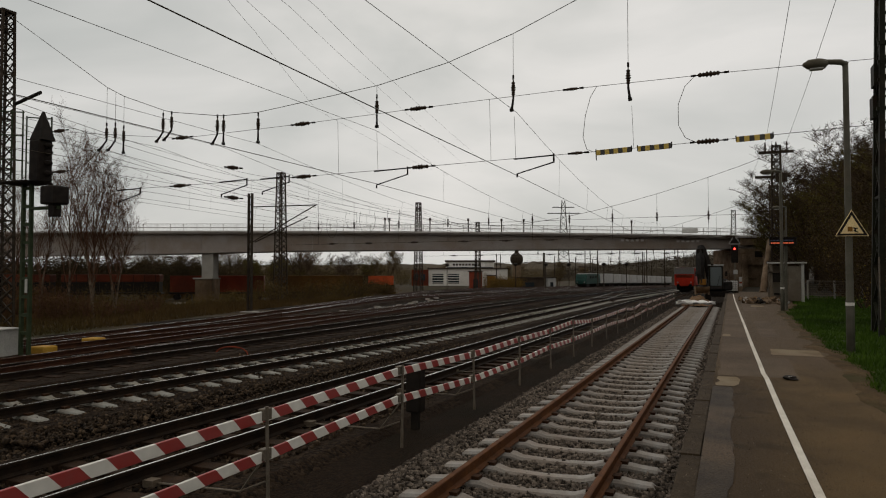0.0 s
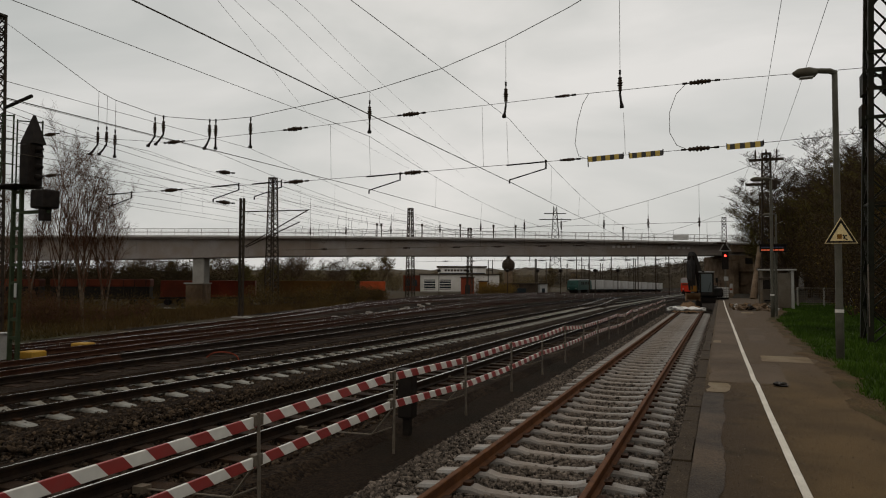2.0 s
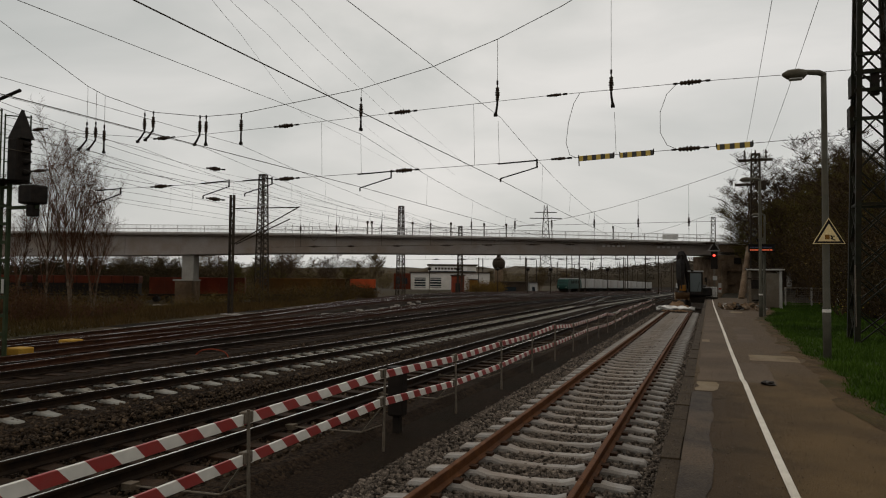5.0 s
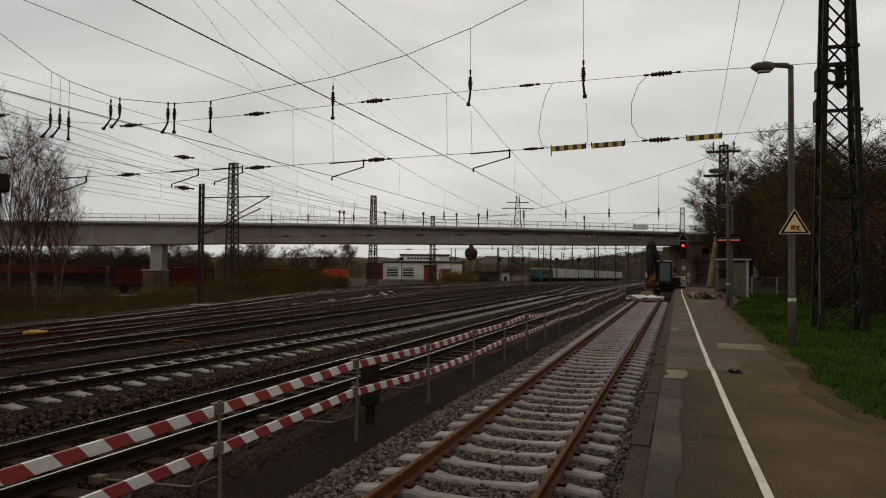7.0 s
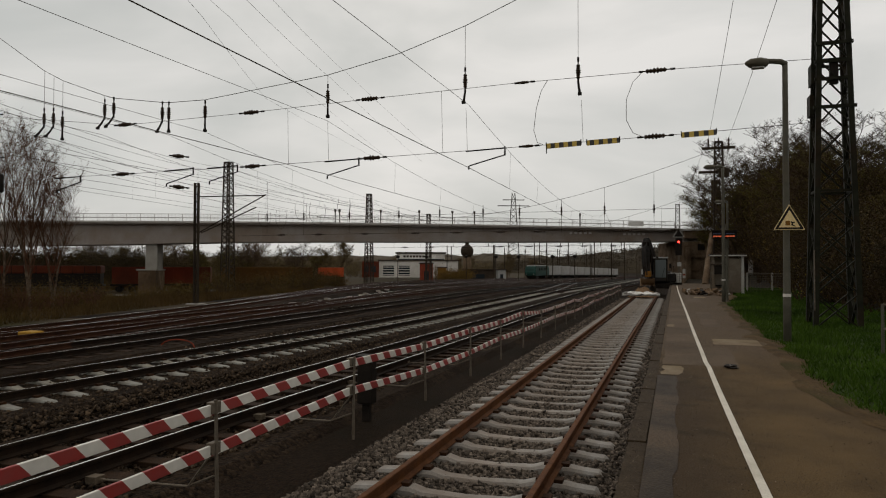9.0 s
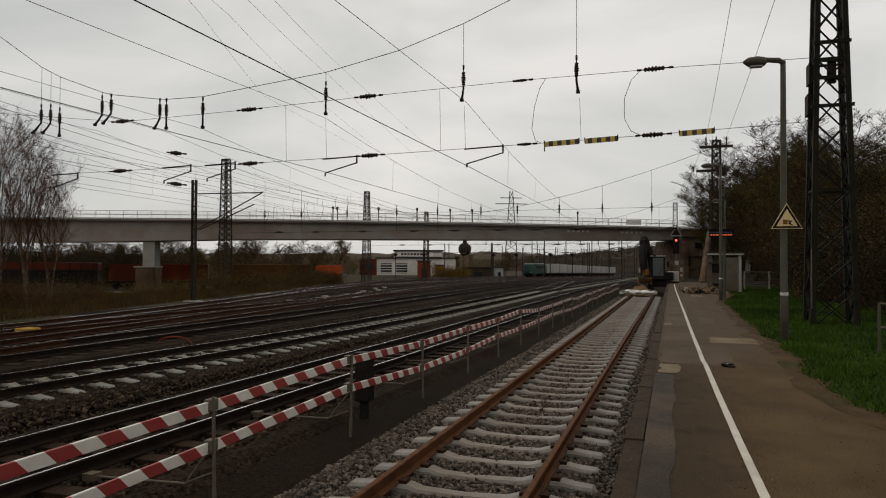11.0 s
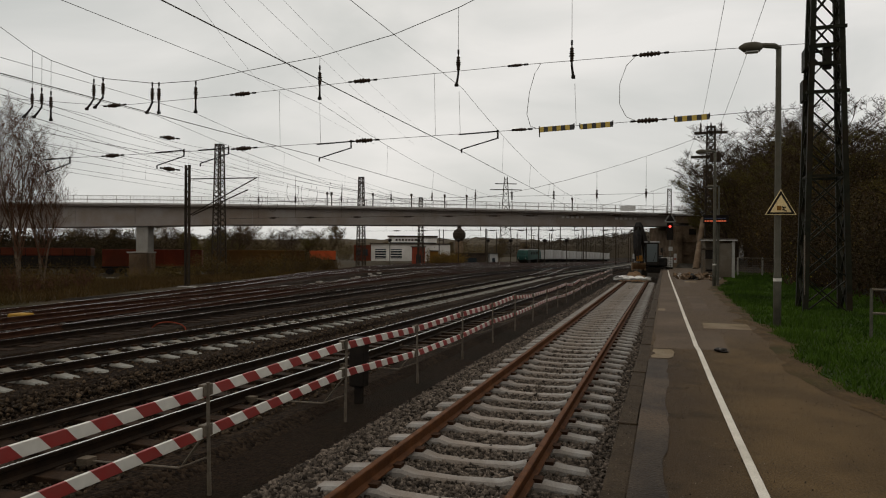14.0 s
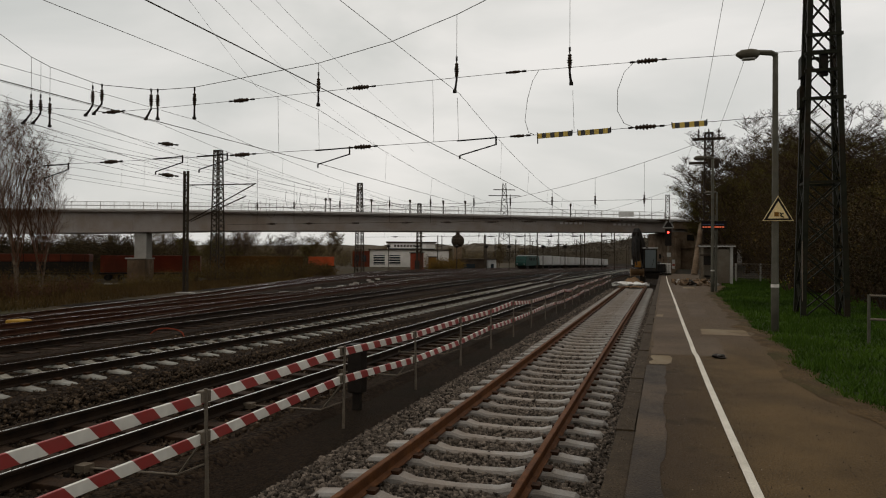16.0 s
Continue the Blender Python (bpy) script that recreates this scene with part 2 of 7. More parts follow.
M_RAILTOP = mat("polished_rail_head", (0.84, 0.83, 0.81), (0.93, 0.92, 0.90), 3, 0.2, 1.0, 0.0, 60)
M_CLIP = mat("rusty_rail_clip", (0.022, 0.014, 0.010), (0.045, 0.027, 0.017), 12, 0.8, 0.3, 0.2, 60)
M_GALV = mat("galvanised_steel", (0.085, 0.087, 0.085), (0.13, 0.132, 0.128), 7, 0.6, 0.3, 0.1, 50, (0.11, 0.10, 0.085), 0.5)
M_POLE = mat("weathered_grey_pole_paint", (0.055, 0.068, 0.072), (0.085, 0.10, 0.104), 4, 0.6, 0.2, 0.1, 50, (0.06, 0.06, 0.05), 0.5)
M_MAST = mat("dark_green_mast_paint", (0.007, 0.0095, 0.0075), (0.015, 0.019, 0.015), 5, 0.7, 0.1, 0.15, 50, (0.022, 0.015, 0.010), 0.5)
M_MAST_FAR = mat("dark_grey_mast_steel", (0.020, 0.019, 0.018), (0.036, 0.034, 0.031), 5, 0.7, 0.1, 0.1, 50)
M_BLACK = mat("matt_black_metal", (0.008, 0.008, 0.009), (0.016, 0.016, 0.017), 6, 0.7, 0.1, 0.1, 50)
M_WIRE = mat("weathered_copper_wire", (0.03, 0.03, 0.028), (0.05, 0.05, 0.045), 3, 0.6, 0.4, 0, 20)
M_INSUL = mat("brown_glazed_insulator", (0.020, 0.016, 0.013), (0.034, 0.027, 0.022), 9, 0.4, 0, 0, 40)
M_BRIDGE = mat("grey_bridge_girder_paint", (0.195, 0.172, 0.158), (0.245, 0.22, 0.203), 0.5, 0.75, 0, 0.15, 12, (0.135, 0.116, 0.102), 0.6)
M_DECK = mat("bridge_deck_edge_concrete", (0.33, 0.305, 0.285), (0.44, 0.41, 0.385), 0.7, 0.85, 0, 0.2, 14, (0.23, 0.205, 0.185), 0.5)
M_RAILING = mat("pale_bridge_railing", (0.38, 0.36, 0.35), (0.46, 0.44, 0.43), 2, 0.6, 0.2, 0, 14)
M_PIER = mat("bridge_pier_concrete", (0.22, 0.205, 0.185), (0.31, 0.295, 0.27), 0.6, 0.9, 0, 0.3, 12, (0.14, 0.125, 0.105), 0.7)
M_ABUT = mat("stained_abutment_concrete", (0.075, 0.062, 0.05), (0.15, 0.128, 0.104), 0.9, 0.9, 0, 0.4, 9, (0.034, 0.028, 0.022), 0.85, grain=1.2)
M_TARP = mat("white_plastic_sheet", (0.62, 0.6, 0.57), (0.75, 0.73, 0.7), 3, 0.5, 0, 0.1, 30)
M_WHITE = mat("dirty_white_render", (0.50, 0.47, 0.43), (0.62, 0.59, 0.55), 0.4, 0.9, 0, 0.1, 8, (0.36, 0.33, 0.3), 0.5)
M_DARKWIN = glass("dark_window_glass")
M_ROOF = mat("dark_roof_felt", (0.025, 0.024, 0.024), (0.045, 0.042, 0.04), 0.5, 0.85, 0, 0.2, 9)
M_BARK = mat("dark_bark", (0.016, 0.013, 0.010), (0.035, 0.028, 0.021), 3, 0.95, 0, 0.5, 30)
M_TWIG = mat("grey_brown_twig", (0.022, 0.018, 0.014), (0.042, 0.034, 0.026), 2, 0.95, 0, 0, 20)
M_BIRCH = mat("birch_bark", (0.035, 0.030, 0.026), (0.12, 0.108, 0.096), 3.5, 0.85, 0, 0.3, 25, (0.024, 0.02, 0.016), 0.9)
M_BIRCHTWIG = mat("reddish_birch_twig", (0.045, 0.029, 0.023), (0.080, 0.052, 0.040), 2, 0.95, 0, 0, 20)
M_BUD = mat("spring_buds", (0.045, 0.05, 0.012), (0.085, 0.088, 0.022), 0.6, 0.9, 0, 0, 9)
M_SHRUB = mat("olive_shrub_leaf", (0.036, 0.032, 0.013), (0.080, 0.068, 0.026), 0.3, 0.95, 0, 0, 9, (0.058, 0.036, 0.018), 0.6)
# Far twig and far shrub: distance haze is put into the pale colours.
M_FARTWIG = mat("hazed_grey_brown_far_twig", (0.050, 0.043, 0.036), (0.080, 0.070, 0.058), 0.8, 0.95, 0, 0, 9)
M_FARSHRUB = mat("hazed_budding_far_trees", (0.070, 0.068, 0.044), (0.115, 0.110, 0.070), 0.15, 0.95, 0, 0, 9, (0.085, 0.066, 0.05), 0.6)
M_OCHRESHRUB = mat("ochre_spring_shrub", (0.075, 0.058, 0.018), (0.12, 0.092, 0.028), 0.4, 0.95, 0, 0, 9)
M_EVERGREEN = mat("ivy_and_conifer_leaf", (0.012, 0.0118, 0.0055), (0.034, 0.030, 0.0135), 0.4, 0.9, 0, 0, 9, (0.038, 0.025, 0.013), 0.7)
M_FORSYTHIA = mat("yellow_blossom", (0.16, 0.13, 0.02), (0.26, 0.21, 0.03), 2, 0.9, 0, 0, 9)
# Lightened grey-green, with the air's haze put into the hill's base colour.
M_FARWOOD = mat("hazed_far_wooded_hill", (0.045, 0.048, 0.047), (0.068, 0.071, 0.069), 0.05, 0.95, 0, 0, 0.6)
M_REDPAINT = mat("red_loco_paint", (0.42, 0.032, 0.018), (0.52, 0.045, 0.024), 0.8, 0.5, 0, 0, 9)
M_REDWAGON = mat("oxide_red_wagon_paint", (0.060, 0.018, 0.012), (0.10, 0.030, 0.019), 0.5, 0.8, 0, 0.1, 9, (0.05, 0.022, 0.016), 0.6)
M_REDDARK = mat("dull_red_wagon_paint", (0.085, 0.020, 0.012), (0.13, 0.030, 0.018), 0.5, 0.8, 0, 0.1, 9, (0.04, 0.018, 0.013), 0.7)
M_OCHREDARK = mat("weathered_ochre_wagon_paint", (0.075, 0.046, 0.016), (0.12, 0.074, 0.024), 0.5, 0.8, 0, 0.1, 9, (0.05, 0.034, 0.02), 0.7)
M_ORANGE = mat("orange_container_paint", (0.22, 0.05, 0.02), (0.30, 0.07, 0.028), 0.5, 0.7, 0, 0, 9, (0.16, 0.06, 0.035), 0.5)
M_OCHRE = mat("ochre_machine_paint", (0.14, 0.08, 0.018), (0.20, 0.112, 0.025), 0.5, 0.7, 0, 0, 9, (0.12, 0.07, 0.03), 0.5)
M_TEAL = mat("dark_teal_loco_paint", (0.008, 0.036, 0.040), (0.014, 0.054, 0.060), 0.6, 0.45, 0, 0, 9)
M_GREYCONT = mat("light_grey_container_paint", (0.28, 0.272, 0.262), (0.37, 0.36, 0.348), 0.4, 0.75, 0, 0, 9, (0.25, 0.235, 0.22), 0.5)
M_GREYPAINT = mat("light_grey_cabinet_paint", (0.30, 0.29, 0.27), (0.38, 0.37, 0.345), 2, 0.7, 0, 0.05, 30, (0.2, 0.19, 0.16), 0.5)
M_YELLOW = mat("weathered_yellow_cover", (0.27, 0.155, 0.02), (0.36, 0.215, 0.03), 3, 0.7, 0, 0.1, 30, (0.17, 0.1, 0.03), 0.6)
M_STRIPE = striped("red_white_barrier_paint", (0.69, 0.65, 0.575), (0.27, 0.013, 0.010), 0.5, 1.0)
M_HAZARD = striped("yellow_black_warning_paint", (0.60, 0.40, 0.06), (0.02, 0.016, 0.014), 0.28, 0.0, 0, 0.25)
M_SIGNY = mat("yellow_sign_face", (0.62, 0.47, 0.24), (0.70, 0.54, 0.29), 4, 0.6, 0, 0, 30)
M_MACHINE = mat("dark_blue_black_machine_paint", (0.010, 0.012, 0.016), (0.022, 0.025, 0.031), 3, 0.55, 0.1, 0.1, 30, (0.03, 0.026, 0.022), 0.5)
M_BUCKET = mat("muddy_bucket_steel", (0.10, 0.075, 0.05), (0.17, 0.13, 0.09), 3, 0.85, 0.1, 0.2, 30)
M_RUBBER = mat("black_rubber", (0.010, 0.010, 0.010), (0.018, 0.017, 0.016), 6, 0.8, 0, 0.1, 40)
M_RED_LIGHT = glow("red_signal_light", (1.0, 0.03, 0.02), 9.0)
M_AMBER = glow("amber_display_segments", (1.0, 0.16, 0.05), 0.45)
M_DIMBLUE = glow("dim_blue_display_segments", (0.10, 0.16, 0.4), 0.06)
M_BRICK_RED = mat("red_brick_front", (0.12, 0.032, 0.024), (0.18, 0.05, 0.035), 1.0, 0.9, 0, 0.2, 9)
M_DIM_GREEN = mat("green_mast_foot_paint", (0.018, 0.034, 0.022), (0.03, 0.05, 0.034), 4, 0.7, 0.1, 0.1, 40)
M_DRYGRASS = mat("dry_brown_grass", (0.030, 0.023, 0.010), (0.066, 0.052, 0.023), 0.4, 0.95, 0, 0, 9, (0.024, 0.03, 0.008), 0.6)
M_SHELTER = mat("dull_grey_shelter_panel", (0.085, 0.088, 0.085), (0.13, 0.132, 0.126), 1.5, 0.35, 0, 0.1, 20, (0.06, 0.056, 0.048), 0.6)
M_CABGLASS = glass("pale_cab_glass", (0.10, 0.115, 0.115), 0.15)


# ---- building helpers ----
def thing(name, at=(0, 0, 0), rz=0.0):
    ob = new(name)
    ob.empty_display_size = 0.3
    ob.matrix_basis = pose(at[0], at[1], at[2], 0, 0, rz)
    return ob


def mesh_of(name, bm, material):
    me = bpy.data.meshes.new(name)
    bm.normal_update()
    bm.to_mesh(me)
    bm.free()
    me.materials.append(material)
    return me


def part(name, bm, material, parent=None, label="", smooth=False):
    me = bm if isinstance(bm, bpy.types.Mesh) else mesh_of(name, bm, material)
    if smooth:
        for p in me.polygons:
            p.use_smooth = True
    ob = new(name, me)
    if parent:
        ob.parent = parent
    if label:
        tagged(ob, label)
    return ob


def quads(verts, faces, name, material):
    me = bpy.data.meshes.new(name)
    me.from_pydata([tuple(v) for v in verts], [], faces)
    me.materials.append(material)
    me.update()
    return me


def box(bm, x0, y0, z0, x1, y1, z1, bevel=0.0):
    r = bmesh.ops.create_cube(bm, size=1)
    vs = r["verts"]
    for v in vs:
        v.co = Vector((x0 + (v.co.x + 0.5) * (x1 - x0), y0 + (v.co.y + 0.5) * (y1 - y0), z0 + (v.co.z + 0.5) * (z1 - z0)))
    if bevel:
        es = list({e for v in vs for e in v.link_edges})
        bmesh.ops.bevel(bm, geom=es, offset=bevel, segments=2, affect="EDGES", profile=0.5)
    return bm


def boxed(x0, y0, z0, x1, y1, z1, bevel=0.0):
    return box(bmesh.new(), x0, y0, z0, x1, y1, z1, bevel)


def tube(bm, pts, radii, sides=6, caps=True):
    """A round bar along points, with one radius or one a point."""
    pts = [Vector(p) for p in pts]
    if not isinstance(radii, (list, tuple)):
        radii = [radii] * len(pts)
    rings = []
    for i, p in enumerate(pts):
        d = (pts[min(i + 1, len(pts) - 1)] - pts[max(i - 1, 0)]).normalized()
        up = Vector((0, 0, 1)) if abs(d.z) < 0.9 else Vector((0, 1, 0))
        a = d.cross(up).normalized()
        b = a.cross(d)
        rings.append([bm.verts.new(p + (a * math.cos(k * math.tau / sides) + b * math.sin(k * math.tau / sides)) * radii[i]) for k in range(sides)])
    for r0, r1 in zip(rings, rings[1:]):
        for k in range(sides):
            bm.faces.new((r0[k], r0[(k + 1) % sides], r1[(k + 1) % sides], r1[k]))
    if caps:
        bm.faces.new(rings[0][::-1])
        bm.faces.new(rings[-1])
    return bm


def bar(bm, a, b, w, h=None):
    """A flat or square bar from a to b."""
    a, b = Vector(a), Vector(b)
    h = h or w
    d = (b - a).normalized()
    up = Vector((0, 0, 1)) if abs(d.z) < 0.95 else Vector((0, 1, 0))
    s = d.cross(up).normalized() * (w / 2)
    u = s.normalized().cross(d) * (h / 2)
    v = [bm.verts.new(p + s * i + u * j) for p in (a, b) for i, j in ((-1, -1), (1, -1), (1, 1), (-1, 1))]
    for f in ((3, 2, 1, 0), (4, 5, 6, 7), (0, 1, 5, 4), (1, 2, 6, 5), (2, 3, 7, 6), (3, 0, 4, 7)):
        bm.faces.new([v[i] for i in f])
    return bm


def lathe(bm, base, axis, profile, sides=10):
    """A turned body: profile of (distance along the axis, radius)."""
    base, axis = Vector(base), Vector(axis).normalized()
    pts = [base + axis * d for d, _ in profile]
    return tube(bm, pts, [max(r, 0.002) for _, r in profile], sides)


def extrude_profile(bm, prof, path, close=True):
    """Sweep a closed cross-section (across, up) along path points on the ground."""
    rings = []
    for i, p in enumerate(path):
        d = Vector(path[min(i + 1, len(path) - 1)]) - Vector(path[max(i - 1, 0)])
        n = Vector((d.y, -d.x, 0)).normalized()
        rings.append([bm.verts.new(Vector(p) + n * a + Vector((0, 0, z))) for a, z in prof])
    k = len(prof)
    for r0, r1 in zip(rings, rings[1:]):
        for j in range(k if close else k - 1):
            bm.faces.new((r0[j], r1[j], r1[(j + 1) % k], r0[(j + 1) % k]))
    if close:
        bm.faces.new(rings[0])
        bm.faces.new(rings[-1][::-1])
    return bm


def fall(y):
    """The yard falls gently beyond the bridge."""
    return -0.012 * max(0.0, y - 60.0)


def smooth01(a, b, x):
    t = min(1.0, max(0.0, (x - a) / (b - a)))
    return t * t * (3 - 2 * t)


def ground_z(x, y):
    z = -0.36 + fall(min(y, 420))
    z -= 1.5 * smooth01(-27, -70, x) * (1 - smooth01(60, 200, y) * 0.8)
    if x > -0.6:
        z = -0.36 + 0.82 * smooth01(1.2, 1.9, x) - 0.3 * smooth01(70, 80, y)
        hill = max(0.0, x - 7.5)
        z += min(9.0, hill * 0.2) * smooth01(5, 30, y + 30) + 0.12 * math.sin(x * 0.7 + y * 0.31)* smooth01(4, 8, x)
    return z


# ---- ground: one sheet to the horizon ----
def build_ground():
    xs = [-2600, -1200, -600, -300, -200, -140, -110] + [-100 + 4 * i for i in range(19)] + [-26, -24, -20, -14, -9, -4, -0.6, 0.6, 1.2, 1.45, 1.7, 1.95, 2.5, 3.2, 4, 5, 6, 7.5, 9, 11, 14, 18, 23, 29, 36, 45, 60, 90, 150, 400, 1200, 2600]
    ys = [-600, -200, -60, -20, -8] + [-4 + 3 * i for i in range(45)] + [140, 160, 190, 230, 280, 350, 450, 700, 1200, 2600]
    v = [(x, y, ground_z(x, y)) for y in ys for x in xs]
    w = len(xs)
    f = [(j * w + i, j * w + i + 1, (j + 1) * w + i + 1, (j + 1) * w + i) for j in range(len(ys) - 1) for i in range(w - 1)]
    me = quads(v, f, "ground", M_DIRT)
    for m in (M_EARTH, M_GRASSGROUND, M_FOREST_FLOOR):
        me.materials.append(m)
    for p in me.polygons:
        c = p.center
        edge = -24.4 - 0.23 * max(0, c.y - 16) if c.y < 60 else -36 - 0.12 * (c.y - 60)
        if c.x < edge:
            p.material_index = 1
        elif c.x > 5.5 or (c.x > 0 and c.y > 62):
            p.material_index = 3
        elif c.x > 1.0:
            p.material_index = 2
        p.use_smooth = True
    g = new("ground", me)
    tagged(g, "dark oily yard ground with earth and grass verges", "ground", kind="structure")


build_ground()

TRACKS = [
    ("t1", [(-2.085, -6), (-2.085, 53.5)]),
    ("t2", [(-7.15, -6), (-6.95, 7), (-6.74, 15), (-6.64, 26), (-6.6, 50), (-6.75, 90), (-6.9, 127), (-6.9, 300), (-2, 620)]),
    ("t3", [(-12.6, -6), (-11.6, 9), (-11.1, 16), (-10.78, 21), (-10.57, 29), (-10.4, 42), (-10.5, 80), (-11.0, 160), (-11.0, 300), (-6.5, 620)]),
    ("t4", [(-15.75, -6), (-15.4, 13), (-15.25, 20), (-15.35, 30), (-15.6, 60), (-15.85, 116), (-15.85, 300), (-11, 620)]),
    ("t5", [(-19.95, -6), (-19.95, 300), (-15.5, 620)]),
    ("t6", [(-19.95, 8), (-20.6, 16), (-23.5, 32), (-25.8, 42), (-28, 52), (-29.2, 67), (-29.8, 85), (-29.8, 300), (-24, 620)]),
    ("t7", [(-19.95, 40), (-21.6, 56), (-23.6, 72), (-24.9, 88), (-24.9, 300), (-20, 620)]),
    ("t8", [(-28.0, 52), (-31.2, 80), (-35.0, 110), (-37.3, 140), (-37.6, 185), (-35.4, 250), (-30, 330), (-22, 430)]),
    ("t9", [(-15.6, 4), (-16.9, 16), (-18.6, 30), (-19.95, 43)]),
    ("t11", [(-23.5, 32), (-28.3, 50), (-33.8, 70), (-39.6, 92), (-43, 115), (-44, 260)]),
    ("t12", [(-33.8, 70), (-40.4, 90), (-47, 115), (-50, 150), (-50, 260)]),
    ("t13", [(-29.5, 75), (-32.2, 100), (-33.4, 130), (-33.6, 300)]),
    ("t14", [(-24.9, 96), (-26.6, 116), (-27.35, 140), (-27.35, 300)]),
    ("t10", [(-10.45, 60), (-12.2, 78), (-14.4, 98), (-15.85, 116)]),
]


def along(pts, step):
    """Points at even steps along a path, smoothed at its bends."""
    p = [Vector((x, y, 0)) for x, y in pts]
    if len(p) > 2:
        for _ in range(3):
            q = [p[0]]
            for a, b in zip(p, p[1:]):
                q += [a.lerp(b, 0.25), a.lerp(b, 0.75)]
            p = q + [p[-1]]
    out, left = [p[0]], step
    for a, b in zip(p, p[1:]):
        ln = (b - a).length
        d = left
        while d <= ln:
            out.append(a.lerp(b, d / ln))
            d += step
        left = d - ln
    for v in out:
        v.z = fall(v.y)
    return out


RAIL = [(-0.0625, -0.159), (0.0625, -0.159), (0.0625, -0.147), (0.012, -0.122), (0.0085, -0.05), (0.0335, -0.036), (0.0335, -0.008), (0.027, -0.001), (0.012, 0.0), (-0.012, 0.0), (-0.027, -0.001), (-0.0335, -0.008), (-0.0335, -0.036), (-0.0085, -0.05), (-0.012, -0.122), (-0.0625, -0.147)]


def build_rail(parent, line, side, side_mat, top_mat, broad=False):
    pts = []
    for i, p in enumerate(line):
        d = line[min(i + 1, len(line) - 1)] - line[max(i - 1, 0)]
        n = Vector((d.y, -d.x, 0)).normalized()
        pts.append(p + n * side * 0.751)
    bm = extrude_profile(bmesh.new(), RAIL, pts)
    me = mesh_of("rail", bm, side_mat)
    me.materials.append(top_mat)
    for f in me.polygons:
        if (f.normal.z > 0.99 and (f.center.z - fall(f.center.y)) > -0.0004) or (broad and f.normal.z > 0.9 and (f.center.z - fall(f.center.y)) > -0.002):
            f.material_index = 1
    return part("rail", me, None, parent)


def concrete_sleeper_mesh(name, material):
    """A prestressed sleeper with raised rail seats, a waisted middle and sloped ends."""
    st = [(-1.3, 0.115, -0.245), (-1.24, 0.13, -0.195), (-1.02, 0.135, -0.178), (-0.92, 0.14, -0.163), (-0.58, 0.14, -0.163), (-0.45, 0.125, -0.2), (0, 0.105, -0.215), (0.45, 0.125, -0.2), (0.58, 0.14, -0.163), (0.92, 0.14, -0.163), (1.02, 0.135, -0.178), (1.24, 0.13, -0.195), (1.3, 0.115, -0.245)]
    v, f = [], []
    for x, w, z in st:
        w *= 0.86
        v += [(x, -w, -0.34), (x, -w * 0.96, z - 0.03), (x, -w * 0.72, z), (x, w * 0.72, z), (x, w * 0.96, z - 0.03), (x, w, -0.34)]
    for i in range(len(st) - 1):
        a, b = i * 6, i * 6 + 6
        f += [(a + j, a + j + 1, b + j + 1, b + j) for j in range(5)]
    f += [tuple(range(5, -1, -1)), tuple(range(len(v) - 6, len(v)))]
    k = len(v)
    for s in (-0.751, 0.751):
        for e in (-0.1, 0.1):
            x0, x1, y0, y1, z0, z1 = s + e - 0.045, s + e + 0.045, -0.06, 0.06, -0.17, -0.125
            v += [(x0, y0, z0), (x1, y0, z0), (x1, y1, z0), (x0, y1, z0), (x0, y0, z1), (x1, y0, z1), (x1, y1, z1), (x0, y1, z1)]
            f += [tuple(k + i for i in q) for q in ((4, 5, 6, 7), (0, 1, 5, 4), (1, 2, 6, 5), (2, 3, 7, 6), (3, 0, 4, 7))]
            k += 8
    me = quads(v, f, name, material)
    me.materials.append(M_CLIP)
    for p in me.polygons[-20:]:
        p.material_index = 1
    return me


def wood_sleeper_mesh(name, material):
    bm = boxed(-1.3, -0.13, -0.32, 1.3, 0.13, -0.165, 0.012)
    me = mesh_of(name, bm, material)
    return me


SLEEPERS = []


def build_tracks():
    conc, pale, wood = concrete_sleeper_mesh("sleeper", M_SLEEPER), concrete_sleeper_mesh("sleeper", M_SLEEPER_L), wood_sleeper_mesh("sleeper", M_WOOD_SLEEPER)
    looks = {"t1": "rusty disused track on grey concrete sleepers in ballast", "t2": "polished track on dark wooden sleepers beside the barrier", "t3": "polished track on pale concrete sleepers"}
    for name, pts in TRACKS:
        tr = thing("railway_track")
        tagged(tr, looks.get(name, "worn yard track on dark tarred wooden sleepers"), "railway track", "yard tracks")
        line = along(pts, 3.0 if len(pts) < 4 else 2.0)
        if name == "t1":
            line = [Vector((-2.085, -6 + i * 3.5, 0)) for i in range(18)]
        top = M_RUST if name == "t1" else M_RAILTOP
        for s in (-1, 1):
            build_rail(tr, line, s, M_RUST if name == "t1" else (M_RAILSIDE if name in ("t2", "t3", "t4") else M_RAILYARD), top, name not in ("t1", "t2", "t3", "t4", "t5", "t9"))
        mesh = {"t1": conc, "t3": pale}.get(name, wood)
        rows = along(pts, 0.65)
        SLEEPERS.append((tr, name, mesh, rows))


build_tracks()


